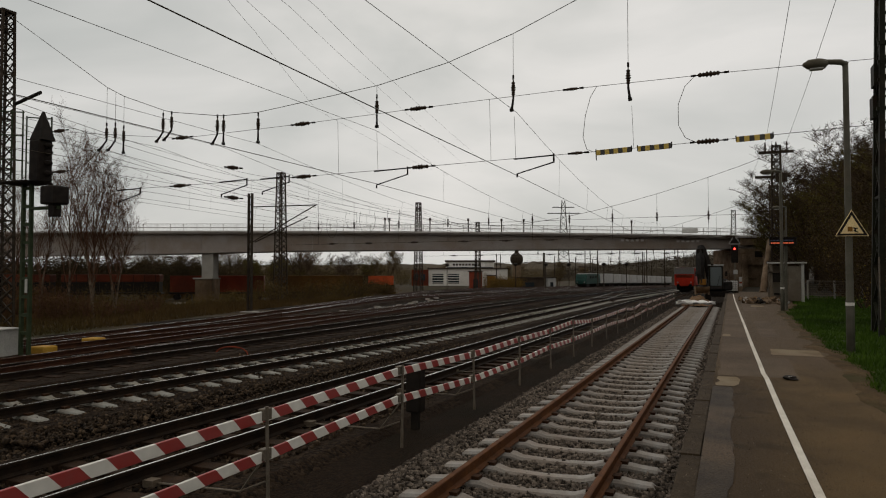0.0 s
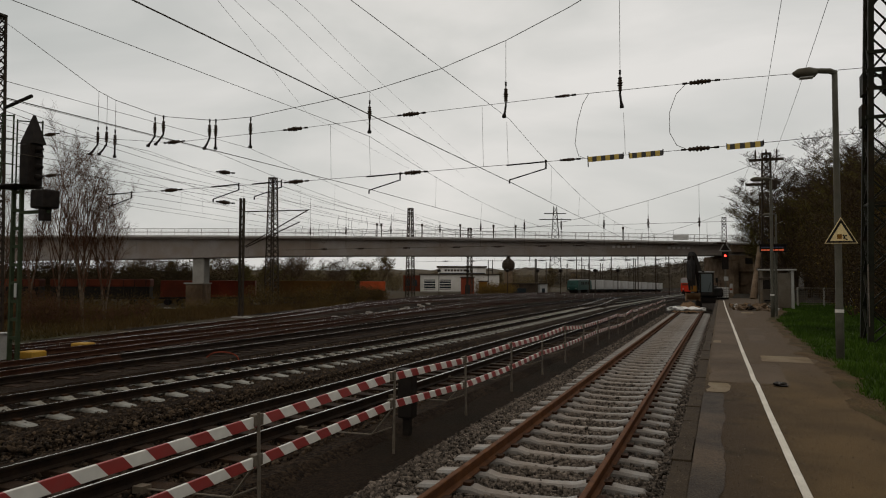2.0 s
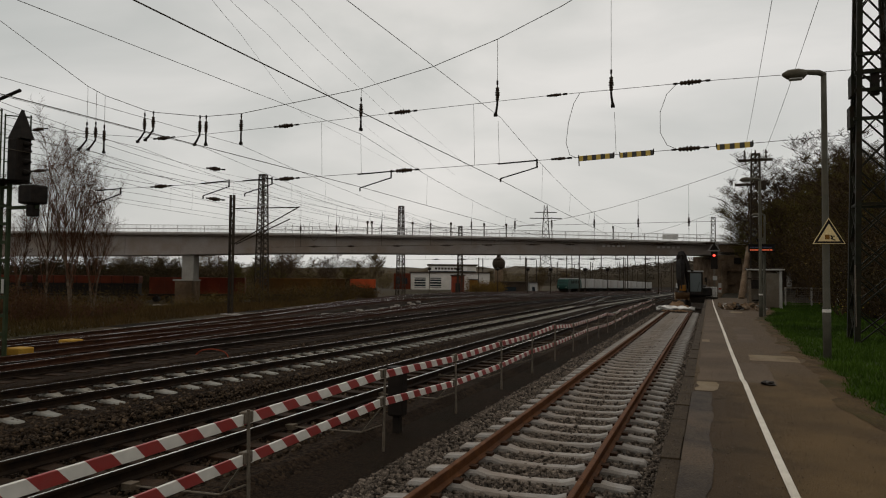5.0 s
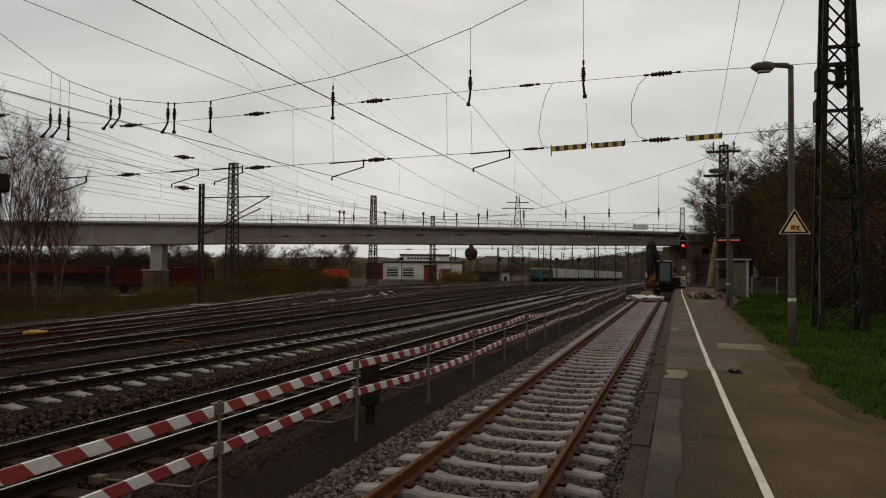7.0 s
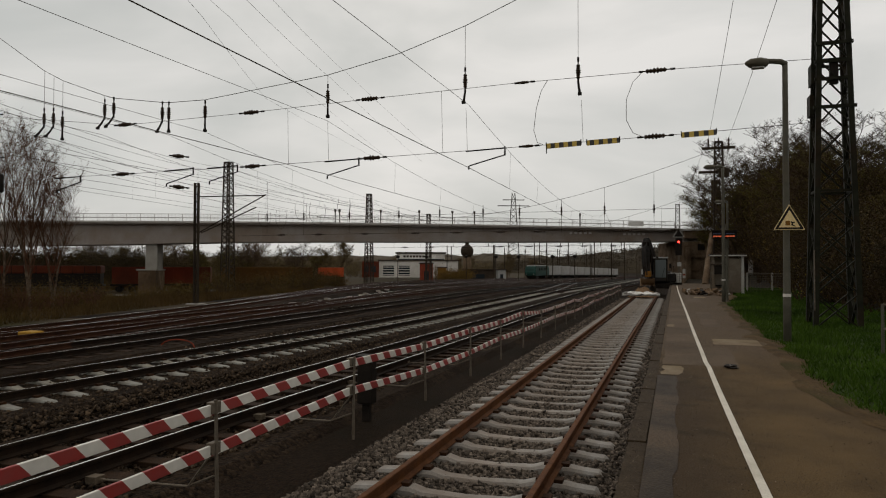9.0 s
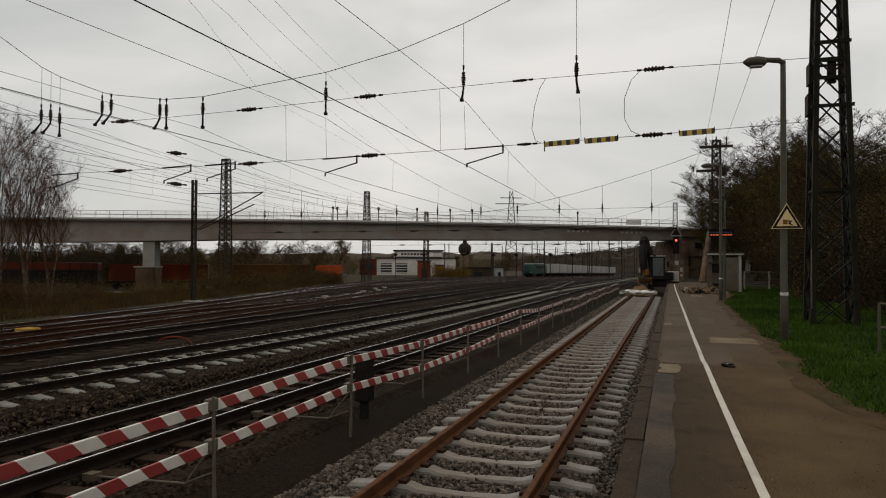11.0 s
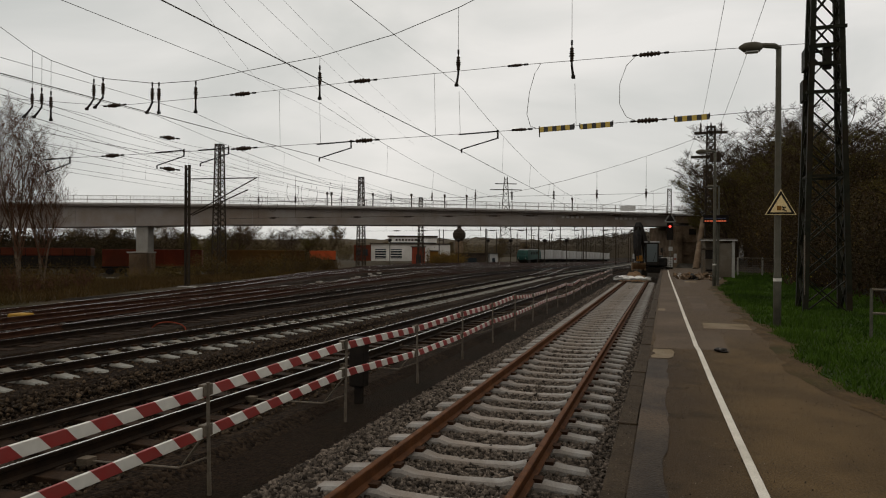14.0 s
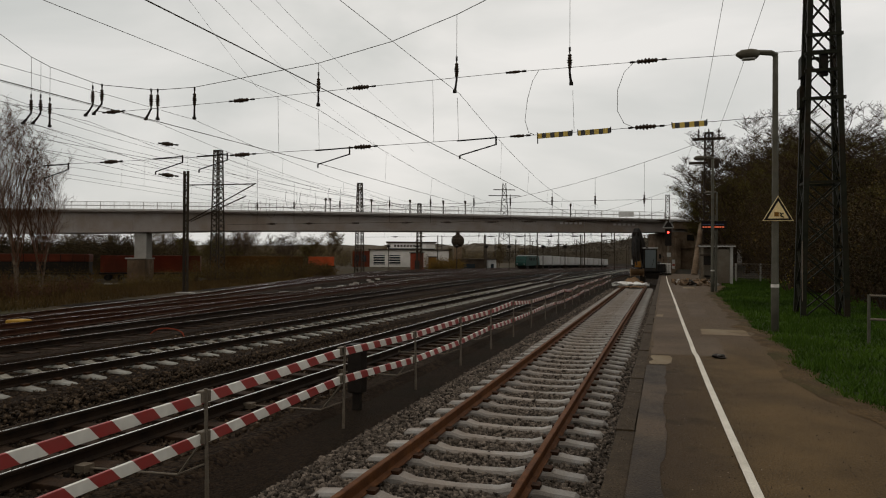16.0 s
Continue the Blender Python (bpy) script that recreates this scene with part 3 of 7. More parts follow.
def build_sleepers():
    """Each sleeper near the platform is a piece; the far ones are joined."""
    rnd = random.Random(5)
    for tr, name, mesh, rows in SLEEPERS:
        single = {"t1": (2, 54), "t2": (2, 60), "t3": (4, 90), "t4": (8, 60), "t5": (10, 60), "t6": (8, 62)}.get(name, (0, -1))
        rest_v, rest_f = [], []
        base_v = [v.co.copy() for v in mesh.vertices]
        base_f = [tuple(p.vertices) for p in mesh.polygons]
        if len(base_f) > 60:
            base_v, base_f = base_v[:78], [q for q in base_f if max(q) < 78]
        if len(base_v) > 30 and name not in ("t1", "t3"):
            base_v = [Vector((x, y, z)) for z in (-0.32, -0.165) for x, y in ((-1.3, -0.13), (1.3, -0.13), (1.3, 0.13), (-1.3, 0.13))]
            base_f = [(4, 5, 6, 7), (0, 1, 5, 4), (1, 2, 6, 5), (2, 3, 7, 6), (3, 0, 4, 7)]
        for i, p in enumerate(rows):
            if p.y < 1 or p.y > 330:
                continue
            a, b = rows[max(0, i - 1)], rows[min(len(rows) - 1, i + 1)]
            ang = math.degrees(math.atan2(b.y - a.y, b.x - a.x)) - 90
            m = pose(p.x + rnd.uniform(-0.015, 0.015), p.y + rnd.uniform(-0.015, 0.015), p.z + rnd.uniform(-0.008, 0.002), 0, 0, ang + rnd.uniform(-0.5, 0.5))
            if single[0] <= p.y <= single[1]:
                o = new("sleeper", mesh)
                o.parent = tr
                o.matrix_basis = m
            else:
                k = len(rest_v)
                rest_v += [m @ v for v in base_v]
                rest_f += [tuple(k + j for j in q) for q in base_f]
        if rest_v:
            o = new("sleeper_row", quads(rest_v, rest_f, "sleeper_row", mesh.materials[0]))
            o.parent = tr
            tagged(o, kind="stuff")


def build_ballast_beds():
    """A shoulder of ballast under each track."""
    for name, pts in TRACKS:
        line = along(pts, 4.0)
        bm = bmesh.new()
        low = -0.30 if name in ("t9", "t10") else (-0.285 if name == "t1" else (-0.222 if name == "t3" else (-0.185 if name in ("t4", "t5", "t6") else -0.24)))
        if name == "t1":
            line = [Vector((-2.085, -6 + i * 3.5, 0)) for i in range(18)]
        lift = {"t6": 0.003, "t7": 0.006, "t8": 0.009, "t11": 0.012, "t12": 0.015, "t13": 0.018, "t14": 0.021, "t9": 0.0, "t5": -0.004, "t3": -0.004, "t4": -0.002}.get(name, 0)
        extrude_profile(bm, [(-2.3, -0.6), (2.3, -0.6), (1.75, low + lift), (-1.75, low + lift)], line)
        o = part("ballast_bed", bm, M_BALLAST)
        tagged(o, "bed of dark grey crushed stone under a track", "ballast", "ballast beds", "structure")


build_ballast_beds()


def stones(name, label, material, spots, size, seed):
    """Crushed stone: many small angular lumps in one mesh."""
    rng = np.random.default_rng(seed)
    cube = np.array([(x, y, z) for z in (-1, 1) for x, y in ((-1, -1), (1, -1), (1, 1), (-1, 1))]) * 0.72
    fc = np.array([(0, 2, 1), (0, 3, 2), (4, 5, 6), (4, 6, 7), (0, 1, 5), (0, 5, 4), (1, 2, 6), (1, 6, 5), (2, 3, 7), (2, 7, 6), (3, 0, 4), (3, 4, 7)])
    n = len(spots)
    sc = size * rng.uniform(0.55, 1.25, (n, 1, 1)) * rng.uniform(0.6, 1.2, (n, 1, 3))
    v = cube[None] * rng.uniform(0.45, 1.3, (n, 8, 1)) * sc
    a, b = rng.uniform(0, math.tau, n), rng.uniform(-1, 1, n)
    ca, sa, cb, sb = np.cos(a), np.sin(a), np.cos(b), np.sin(b)
    x = v[:, :, 0] * ca[:, None] - v[:, :, 1] * sa[:, None]
    y = v[:, :, 0] * sa[:, None] + v[:, :, 1] * ca[:, None]
    z = v[:, :, 2] * cb[:, None] + y * sb[:, None]
    y = y * cb[:, None] - v[:, :, 2] * sb[:, None]
    v = np.stack([x, y, z], 2) + spots[:, None, :]
    f = (fc[None] + (np.arange(n) * 8)[:, None, None]).reshape(-1, 3)
    me = bpy.data.meshes.new(name)
    me.vertices.add(n * 8)
    me.vertices.foreach_set("co", v.reshape(-1).astype(np.float32))
    me.loops.add(n * 36)
    me.loops.foreach_set("vertex_index", f.reshape(-1).astype(np.int32))
    me.polygons.add(n * 12)
    me.polygons.foreach_set("loop_start", np.arange(0, n * 36, 3, dtype=np.int32))
    me.update(calc_edges=True)
    me.materials.append(material)
    o = new(name, me)
    return tagged(o, label, "ballast", kind="stuff")


def island_tint(m, lo, hi):
    """Each stone its own tone."""
    n, l = m.node_tree.nodes, m.node_tree.links
    b = n["Principled BSDF"]
    src = b.inputs["Base Color"].links[0].from_socket
    g = n.new("ShaderNodeNewGeometry")
    mr = n.new("ShaderNodeMapRange")
    mr.inputs["To Min"].default_value, mr.inputs["To Max"].default_value = lo, hi
    l.new(g.outputs["Random Per Island"], mr.inputs["Value"])
    hs = n.new("ShaderNodeHueSaturation")
    l.new(src, hs.inputs["Color"])
    l.new(mr.outputs["Result"], hs.inputs["Value"])
    l.new(hs.outputs["Color"], b.inputs["Base Color"])


island_tint(M_STONE, 0.3, 1.9)
island_tint(M_STONE_D, 0.3, 1.7)


def build_ballast():
    rng = np.random.default_rng(11)

    def field(n, x0, x1, y0, y1, z, dens=1.0):
        y = y0 + (y1 - y0) * rng.random(n) ** dens
        x = rng.uniform(x0, x1, n)
        return np.stack([x, y, z + rng.normal(0, 0.012, n)], 1)

    near = field(64000, -4.0, -0.48, 3.5, 17, -0.26, 1.3)
    d = np.abs(near[:, 0] + 2.085)
    near[:, 2] -= np.clip(d - 1.6, 0, 1) * 0.22
    stones("ballast_stones", "loose grey-brown crushed stone between the sleepers", M_STONE, near, 0.028, 1)
    far = field(27000, -3.9, -0.48, 17, 53, -0.284, 1.5)
    stones("ballast_stones", "loose grey-brown crushed stone between the sleepers", M_STONE, far, 0.04, 2)
    mid = np.concatenate([field(12000, -8.4, -5.4, 3.5, 26, -0.235, 1.2), field(9000, -9.6, -8.0, 6, 30, -0.33, 1.2)])
    stones("ballast_stones", "dirty brown crushed stone along the middle track", M_STONE_D, mid, 0.034, 3)
    out = np.concatenate([field(19000, -13.4, -9.0, 7, 45, -0.243, 1.3), field(7000, -17.5, -13.2, 10, 40, -0.29, 1.3)])
    stones("ballast_stones", "dirty brown crushed stone along the outer tracks", M_STONE_D, out, 0.04, 4)


build_ballast()


def platform_grit():
    rng = np.random.default_rng(23)
    n = 2600
    y = 3.5 + 13 * rng.random(n) ** 1.4
    x = -0.4 + 2.2 * rng.random(n) ** 1.5
    o = stones("grit", "fine loose grit scattered on the asphalt", M_STONE, np.stack([x, y, np.full(n, 0.506)], 1), 0.0045, 9)
    tagged(o, category="grit")


platform_grit()


# ---- platform ----
PX0 = -0.46
def grass_edge(y):
    pts = ((-6, 2.4), (6, 2.25), (8.4, 2.05), (9.8, 1.9), (11, 1.72), (13, 1.86), (15, 1.92), (17.5, 1.82), (24, 1.88), (33, 1.95), (37, 2.35), (41, 2.95), (46, 3.3), (75, 3.6))
    for (a, g0), (b, g1) in zip(pts, pts[1:]):
        if y <= b:
            return g0 + (g1 - g0) * (y - a) / (b - a) + 0.05 * math.sin(y * 2.3 + 1) + 0.03 * math.sin(y * 5.1)
    return 3.6


def build_platform():
    top = 0.5
    ys = [-6 + 1.0 * i for i in range(77)]
    v, f = [], []
    for y in ys:
        g = grass_edge(y)
        v += [(-0.28, y, top), (g, y, top), (g, y, 0.1), (-0.28, y, -0.3)]
    for i in range(len(ys) - 1):
        a, b = 4 * i, 4 * i + 4
        f += [(a, a + 1, b + 1, b), (a + 1, a + 2, b + 2, b + 1), (a + 3, a, b, b + 3)]
    f += [(3, 2, 1, 0), (len(v) - 4, len(v) - 3, len(v) - 2, len(v) - 1)]
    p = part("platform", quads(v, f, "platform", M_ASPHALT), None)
    tagged(p, "low station platform of worn brown-grey asphalt", "platform", kind="structure")
    # edge stones, each one block
    rnd = random.Random(3)
    blk = mesh_of("edge_stone", boxed(PX0, 0.002, -0.32, -0.285, 0.998, top - 0.006, 0.008), M_EDGE)
    for i in range(76):
        o = new("edge_stone", blk)
        o.parent = p
        o.matrix_basis = pose(rnd.uniform(-0.008, 0.008), -6 + i, rnd.uniform(-0.012, 0.004), 0, rnd.uniform(-0.4, 0.4), 0)
    def patch(name, label, material, x0, y0, x1, y1, h, amp, seed, left=True):
        """A resurfaced area with uneven sides, laid on the asphalt."""
        r = random.Random(seed)
        n = max(4, int((y1 - y0) / 0.22))
        bm = bmesh.new()
        rows = []
        for i in range(n + 1):
            y = y0 + (y1 - y0) * i / n
            a = amp * (1.6 * noise.noise(Vector((y * 0.9, seed, 0))) + 0.8 * noise.noise(Vector((y * 4.1, seed, 5))))
            c = amp * (1.6 * noise.noise(Vector((y * 0.8, seed, 9))) + 0.8 * noise.noise(Vector((y * 3.7, seed, 3))))
            xs = (x0 + (a if left else 0), (x0 + x1) / 2, x1 + c)
            dy = [0 if 0 < i < n else r.uniform(-amp, amp) * 0.7 for _ in xs]
            rows.append([bm.verts.new((x, y + d, top + h)) for x, d in zip(xs, dy)])
        for p0, p1 in zip(rows, rows[1:]):
            for k in range(2):
                bm.faces.new((p0[k], p0[k + 1], p1[k + 1], p1[k]))
        return part(name, bm, material, p, label)
    patch("asphalt_strip", "damp darker asphalt strip along the edge", M_ASPHALT_D, -0.275, -5, -0.01, 11.2, 0.008, 0.035, 1, False)
    patch("asphalt_patch", "grey resurfaced asphalt area", M_ASPHALT_G, -0.22, 12.5, 1.0, 15.4, 0.004, 0.03, 2)
    patch("asphalt_patch", "grey resurfaced asphalt area", M_ASPHALT_G, -0.22, 15.5, 0.45, 33, 0.004, 0.03, 3)
    patch("asphalt_patch", "grey resurfaced asphalt area", M_ASPHALT_G, 0.7, 20.5, 1.15, 27, 0.004, 0.06, 4)
    patch("asphalt_patch", "grey resurfaced asphalt area", M_ASPHALT_G, 0.5, 34, 1.1, 44, 0.004, 0.07, 8)
    patch("mortar_patch", "pale mortar repair at the platform edge", M_CONC_PALE, -0.23, 11.3, 0.04, 12.3, 0.008, 0.08, 5)
    patch("mortar_patch", "pale mortar repair in the asphalt", M_CONC_PALE, 0.76, 15.95, 1.70, 17.2, 0.006, 0.03, 6)
    patch("mortar_patch", "pale mortar repair at the platform edge", M_CONC_PALE, -0.23, 20.2, -0.05, 21.0, 0.008, 0.03, 7)
    patch("mortar_patch", "pale mortar repair at the platform edge", M_CONC_PALE, 0.9, 38.5, 1.5, 40, 0.008, 0.04, 9)
    # the white line, kinked where it was repainted
    bm = bmesh.new()
    pts = [(0.76, -4), (0.625, 4.5), (0.575, 7), (0.53, 9.75), (0.50, 12.4), (0.475, 12.9), (0.465, 14.5), (0.45, 15.6), (0.42, 18.6), (0.37, 25), (0.29, 34), (0.18, 47), (0.12, 62)]
    w = 0.036
    l = [bm.verts.new((x - w, y, top + 0.012)) for x, y in pts]
    r = [bm.verts.new((x + w, y, top + 0.012)) for x, y in pts]
    for i in range(len(pts) - 1):
        bm.faces.new((l[i], r[i], r[i + 1], l[i + 1]))
    part("safety_line", bm, M_LINE, p, "worn white painted safety line")


build_platform()


def soil_fringe():
    """Bare trodden soil where the asphalt crumbles into the verge."""
    v, f = [], []
    n = 180
    for i in range(n + 1):
        y = -5.9 + 48.9 * i / n
        g = grass_edge(y)
        a = 0.16 + 0.22 * noise.noise(Vector((y * 0.7, 2, 0))) + 0.12 * noise.noise(Vector((y * 2.9, 7, 0)))
        c = 0.30 + 0.30 * noise.noise(Vector((y * 0.5, 5, 3))) + 0.14 * noise.noise(Vector((y * 2.3, 1, 8)))
        v += [(g - max(0.03, a), y, 0.5045), (g, y, 0.512), (g + 0.12, y, 0.497), (g + max(0.18, c), y, 0.468)]
    f = [(4 * i + k, 4 * i + k + 1, 4 * i + k + 5, 4 * i + k + 4) for i in range(n) for k in range(3)]
    o = new("soil_edge", quads(v, f, "soil_edge", M_SOIL))
    tagged(o, "crumbling strip of bare brown soil between asphalt and grass", "soil", kind="structure")


soil_fringe()


# ---- bridge ----
def build_bridge():
    br = thing("road_bridge")
    tagged(br, "long grey steel girder road bridge crossing the rail yard", "bridge")
    a, d = Vector((0.0, 113.4, 0)), Vector((-0.9249, -0.3801, 0))
    nrm = Vector((-d.y, d.x, 0))
    if nrm.y < 0:
        nrm = -nrm
    top = lambda s: 7.85 + 0.0178 * s - 0.000118 * s * s
    prof = [(-6.5, 5.98), (0, 5.96), (25, 5.82), (55, 5.70), (67, 5.58), (78, 5.30), (84, 5.14), (105, 4.88), (150, 4.6)]

    def under(s):
        for (s0, z0), (s1, z1) in zip(prof, prof[1:]):
            if s <= s1:
                return z0 + (z1 - z0) * (s - s0) / (s1 - s0)
        return prof[-1][1]

    ss = [-6.5 + 3.13 * i for i in range(51)]

    def sweep(name, lo, hi, n0, n1, material, label=""):
        v, f = [], []
        for s in ss:
            p = a + d * s
            for n, z in ((n0, lo(s)), (n1, lo(s)), (n1, hi(s)), (n0, hi(s))):
                q = p + nrm * n
                v.append((q.x, q.y, z))
        for i in range(len(ss) - 1):
            k, m = 4 * i, 4 * i + 4
            f += [(k + j, m + j, m + (j + 1) % 4, k + (j + 1) % 4) for j in range(4)]
        f += [(0, 1, 2, 3), tuple(len(v) - 4 + j for j in (3, 2, 1, 0))]
        return part(name, quads(v, f, name, material), None, br, label)

    sweep("girder", under, lambda s: top(s) - 0.42, 0.9, 2.4, M_BRIDGE, "deep grey painted steel girder")
    sweep("girder", under, lambda s: top(s) - 0.42, 6.6, 8.1, M_BRIDGE, "deep grey painted steel girder")
    sweep("bottom_flange", lambda s: under(s) - 0.05, lambda s: under(s), 0.75, 2.55, M_BRIDGE)
    sweep("deck_slab", lambda s: top(s) - 0.42, lambda s: top(s) - 0.16, 0.15, 9.0, M_BRIDGE)
    sweep("deck_edge", lambda s: top(s) - 0.22, lambda s: top(s) + 0.04, -0.05, 0.35, M_DECK, "pale concrete deck edge")
    sweep("deck_edge", lambda s: top(s) - 0.22, lambda s: top(s) + 0.04, 8.8, 9.2, M_DECK, "pale concrete deck edge")
    for n in (0.12, 9.0):
        for h in (0.55, 1.08):
            sweep("handrail", lambda s: top(s) + h - 0.03, lambda s: top(s) + h + 0.03, n - 0.03, n + 0.03, M_RAILING)
    post = mesh_of("railing_post", boxed(-0.04, -0.04, 0, 0.04, 0.04, 1.08), M_RAILING)
    baluster = bmesh.new()
    n = 0
    s = -6.0
    while s < 148:
        p = a + d * s + nrm * 0.12
        o = new("railing_post", post)
        o.parent, o.matrix_basis = br, pose(p.x, p.y, top(s), 0, 0, 22.3)
        for k in range(1, 10):
            q = a + d * (s + 0.2 * k) + nrm * 0.12
            bar(baluster, (q.x, q.y, top(s + 0.2 * k)), (q.x, q.y, top(s + 0.2 * k) + 1.05), 0.02)
        s += 2.0
    tagged(part("railing_infill", baluster, M_RAILING, br), kind="stuff")
    # stiffeners on the girder face
    st = 4.0
    while st < 140:
        p = a + d * st + nrm * 0.87
        bm = boxed(-0.012, -0.05, under(st), 0.012, 0.05, top(st) - 0.44)
        o = part("stiffener", bm, M_BRIDGE, br)
        o.matrix_basis = pose(p.x, p.y, 0, 0, 0, 22.3)
        st += 8.4
    # pier with a broad foot
    p = a + d * 78.8 + nrm * 2.6
    bm = boxed(-0.85, -1.3, -0.4, 0.9, 1.3, 5.22, 0.1)
    o = part("pier", bm, M_PIER, br, "concrete pier")
    o.matrix_basis = pose(p.x, p.y, 0, 0, 0, 22.3)
    o = part("pier_foot", boxed(-1.6, -2.0, -2.8, 0.95, 2.0, 1.3, 0.12), M_ABUT, br, "stained concrete pier foot")
    o.matrix_basis = pose(p.x, p.y, 0, 0, 0, 22.3)
    o = part("pier_cap", boxed(-1.85, -2.2, 1.3, 1.0, 2.2, 1.5, 0.05), M_PIER, br, "projecting concrete ledge")
    o.matrix_basis = pose(p.x, p.y, 0, 0, 0, 22.3)
    o = part("pier_bearing", boxed(-0.6, -1.0, 5.22, 0.6, 1.0, 5.42), M_BLACK, br)
    o.matrix_basis = pose(p.x, p.y, 0, 0, 0, 22.3)
    # abutment at the platform's side
    p = a - d * 6.0 + nrm * 4.4
    bm = bmesh.new()
    box(bm, -4.6, -4.6, -0.6, 5.5, 6.0, 5.9)
    o = part("abutment", bm, M_ABUT, br, "brown-stained concrete abutment")
    o.matrix_basis = pose(p.x, p.y, 0, 0, 0, 22.3)
    for x0, x1, z0, z1, dep in ((-4.0, -1.2, 3.4, 3.75, 0.35), (-4.3, -2.6, 1.4, 1.7, 0.3), (-1.4, -0.5, -0.4, 5.6, 0.55), (1.0, 5.4, 2.4, 2.7, 0.5), (-4.5, -3.7, -0.4, 5.0, 0.45), (1.9, 2.5, -0.4, 5.6, 0.4)):
        o = part("abutment_ledge", boxed(x0, -4.6 - dep, z0, x1, -4.55, z1, 0.03), M_ABUT, br)
        o.matrix_basis = pose(p.x, p.y, 0, 0, 0, 22.3)
    # Black block on the wall face stands in for a recess's shade.
    o = part("recess_shade", boxed(-2.5, -4.72, 4.6, -1.3, -4.58, 5.5), M_BLACK, br, "black block for the shade of a bearing recess")
    o.matrix_basis = pose(p.x, p.y, 0, 0, 0, 22.3)
    o = part("parapet", boxed(-4.6, -4.7, 6.35, 6.5, -4.2, 7.5, 0.05), M_ABUT, br)
    o.matrix_basis = pose(p.x, p.y, 0, 0, 0, 22.3)
    o = part("capstone", boxed(-5.0, -4.9, 7.5, 3.0, -4.0, 7.75, 0.04), M_DECK, br, "pale coping slab")
    o.matrix_basis = pose(p.x, p.y, 0, 0, 0, 22.3)
    p = a + d * 6.1 + nrm * 0.04
    o = part("banner", boxed(-1.2, -0.01, 0.22, 1.2, 0.01, 1.0), M_TARP, br, "pale sheet tied to the bridge railing")
    o.matrix_basis = pose(p.x, p.y, top(6.1), 0, 0, 22.3)
    # stencilled marks on the girder, unreadable: plain bars
    for s0, n in ((16.0, 5), (7.6, 5), (-2.6, 5)):
        for k in range(n):
            q = a + d * (s0 - k * 0.75) + nrm * 0.885
            o = part("stencil_mark", boxed(-0.22, -0.006, -0.16, 0.22, 0.006, 0.16), M_DECK, br)
            o.matrix_basis = pose(q.x, q.y, top(s0) - 0.95, 0, 0, 22.3)
    return a, d, top


BR_A, BR_D, BR_TOP = build_bridge()


# ---- overhead line ----
def lattice_mast(at, height, wide, narrow, panels, material, label, rz=0.0, chord=0.09, thin=0.05):
    m = thing("lattice_mast", at, rz)
    tagged(m, label, "mast", "overhead line masts")
    def half(z):
        return (wide + (narrow - wide) * z / height) / 2
    for sx in (-1, 1):
        for sy in (-1, 1):
            part("leg", bar(bmesh.new(), (sx * half(-0.4), sy * half(-0.4), -0.4), (sx * half(height), sy * half(height), height), chord), material, m)
    zs = [height * (1 - (1 - i / panels) ** 1.12) for i in range(panels + 1)]
    for fx, fy in ((0, -1), (0, 1), (-1, 0), (1, 0)):
        bm = bmesh.new()
        for i in range(panels):
            z0, z1 = zs[i], zs[i + 1]
            s = 1 if i % 2 else -1
            h0, h1 = half(z0), half(z1)
            for k in ((s,) if wide < 0.7 and fx else (s, -s)) if wide > 0.7 or fy else (s,):
                if fy:
                    bar(bm, (-k * h0, fy * h0, z0), (k * h1, fy * h1, z1), thin, thin * 0.5)
                else:
                    bar(bm, (fx * h0, -k * h0, z0), (fx * h1, k * h1, z1), thin, thin * 0.5)
            if i % 4 == 3:
                if fy:
                    bar(bm, (-h1, fy * h1, z1), (h1, fy * h1, z1), thin)
                else:
                    bar(bm, (fx * h1, -h1, z1), (fx * h1, h1, z1), thin)
        part("lattice", bm, material, m)
    part("cap", boxed(-half(height) - 0.06, -half(height) - 0.06, height - 0.05, half(height) + 0.06, half(height) + 0.06, height + 0.06), material, m)
    bm = boxed(-wide * 0.75, -wide * 0.75, -0.6, wide * 0.75, wide * 0.75, -0.12, 0.05)
    part("foundation", bm, M_ABUT, m)
    return m


SPAN_Y = 22.7
MAST_L = lattice_mast((-32.02, SPAN_Y, ground_z(-31.9, SPAN_Y)), 15.1, 0.9, 0.58, 26, M_MAST_FAR, "tall dark lattice mast by the yard signal", chord=0.1, thin=0.06)
TOWER = lattice_mast((4.31, SPAN_Y, 0.42), 15.0, 1.12, 0.42, 17, M_MAST, "tall dark green lattice mast on the grass verge", chord=0.14, thin=0.07)


def tower_fittings():
    for z, w in ((8.1, 0.48), (6.28, 0.55)):
        o = part("bracket", boxed(-w, -0.5, z - 0.04, w, -0.4, z + 0.05), M_MAST, TOWER)
    part("bracket", boxed(-0.5, -0.46, 7.05, 0.42, -0.38, 7.14), M_MAST, TOWER)
    part("bracket", boxed(-0.5, -0.46, 7.55, 0.42, -0.38, 7.64), M_MAST, TOWER)
    part("tension_weight", boxed(-0.1, -0.38, 6.95, 0.12, -0.2, 7.6, 0.02), M_BLACK, TOWER)
    part("clamp_plate", boxed(-0.56, -0.25, 7.0, -0.47, 0.25, 7.6), M_MAST, TOWER)
    part("clamp_plate", boxed(-0.6, -0.25, 6.1, -0.5, 0.25, 6.7), M_MAST, TOWER)
    part("earth_strip", boxed(-0.6, -0.62, 0.5, -0.575, -0.57, 2.2), M_GALV, TOWER)


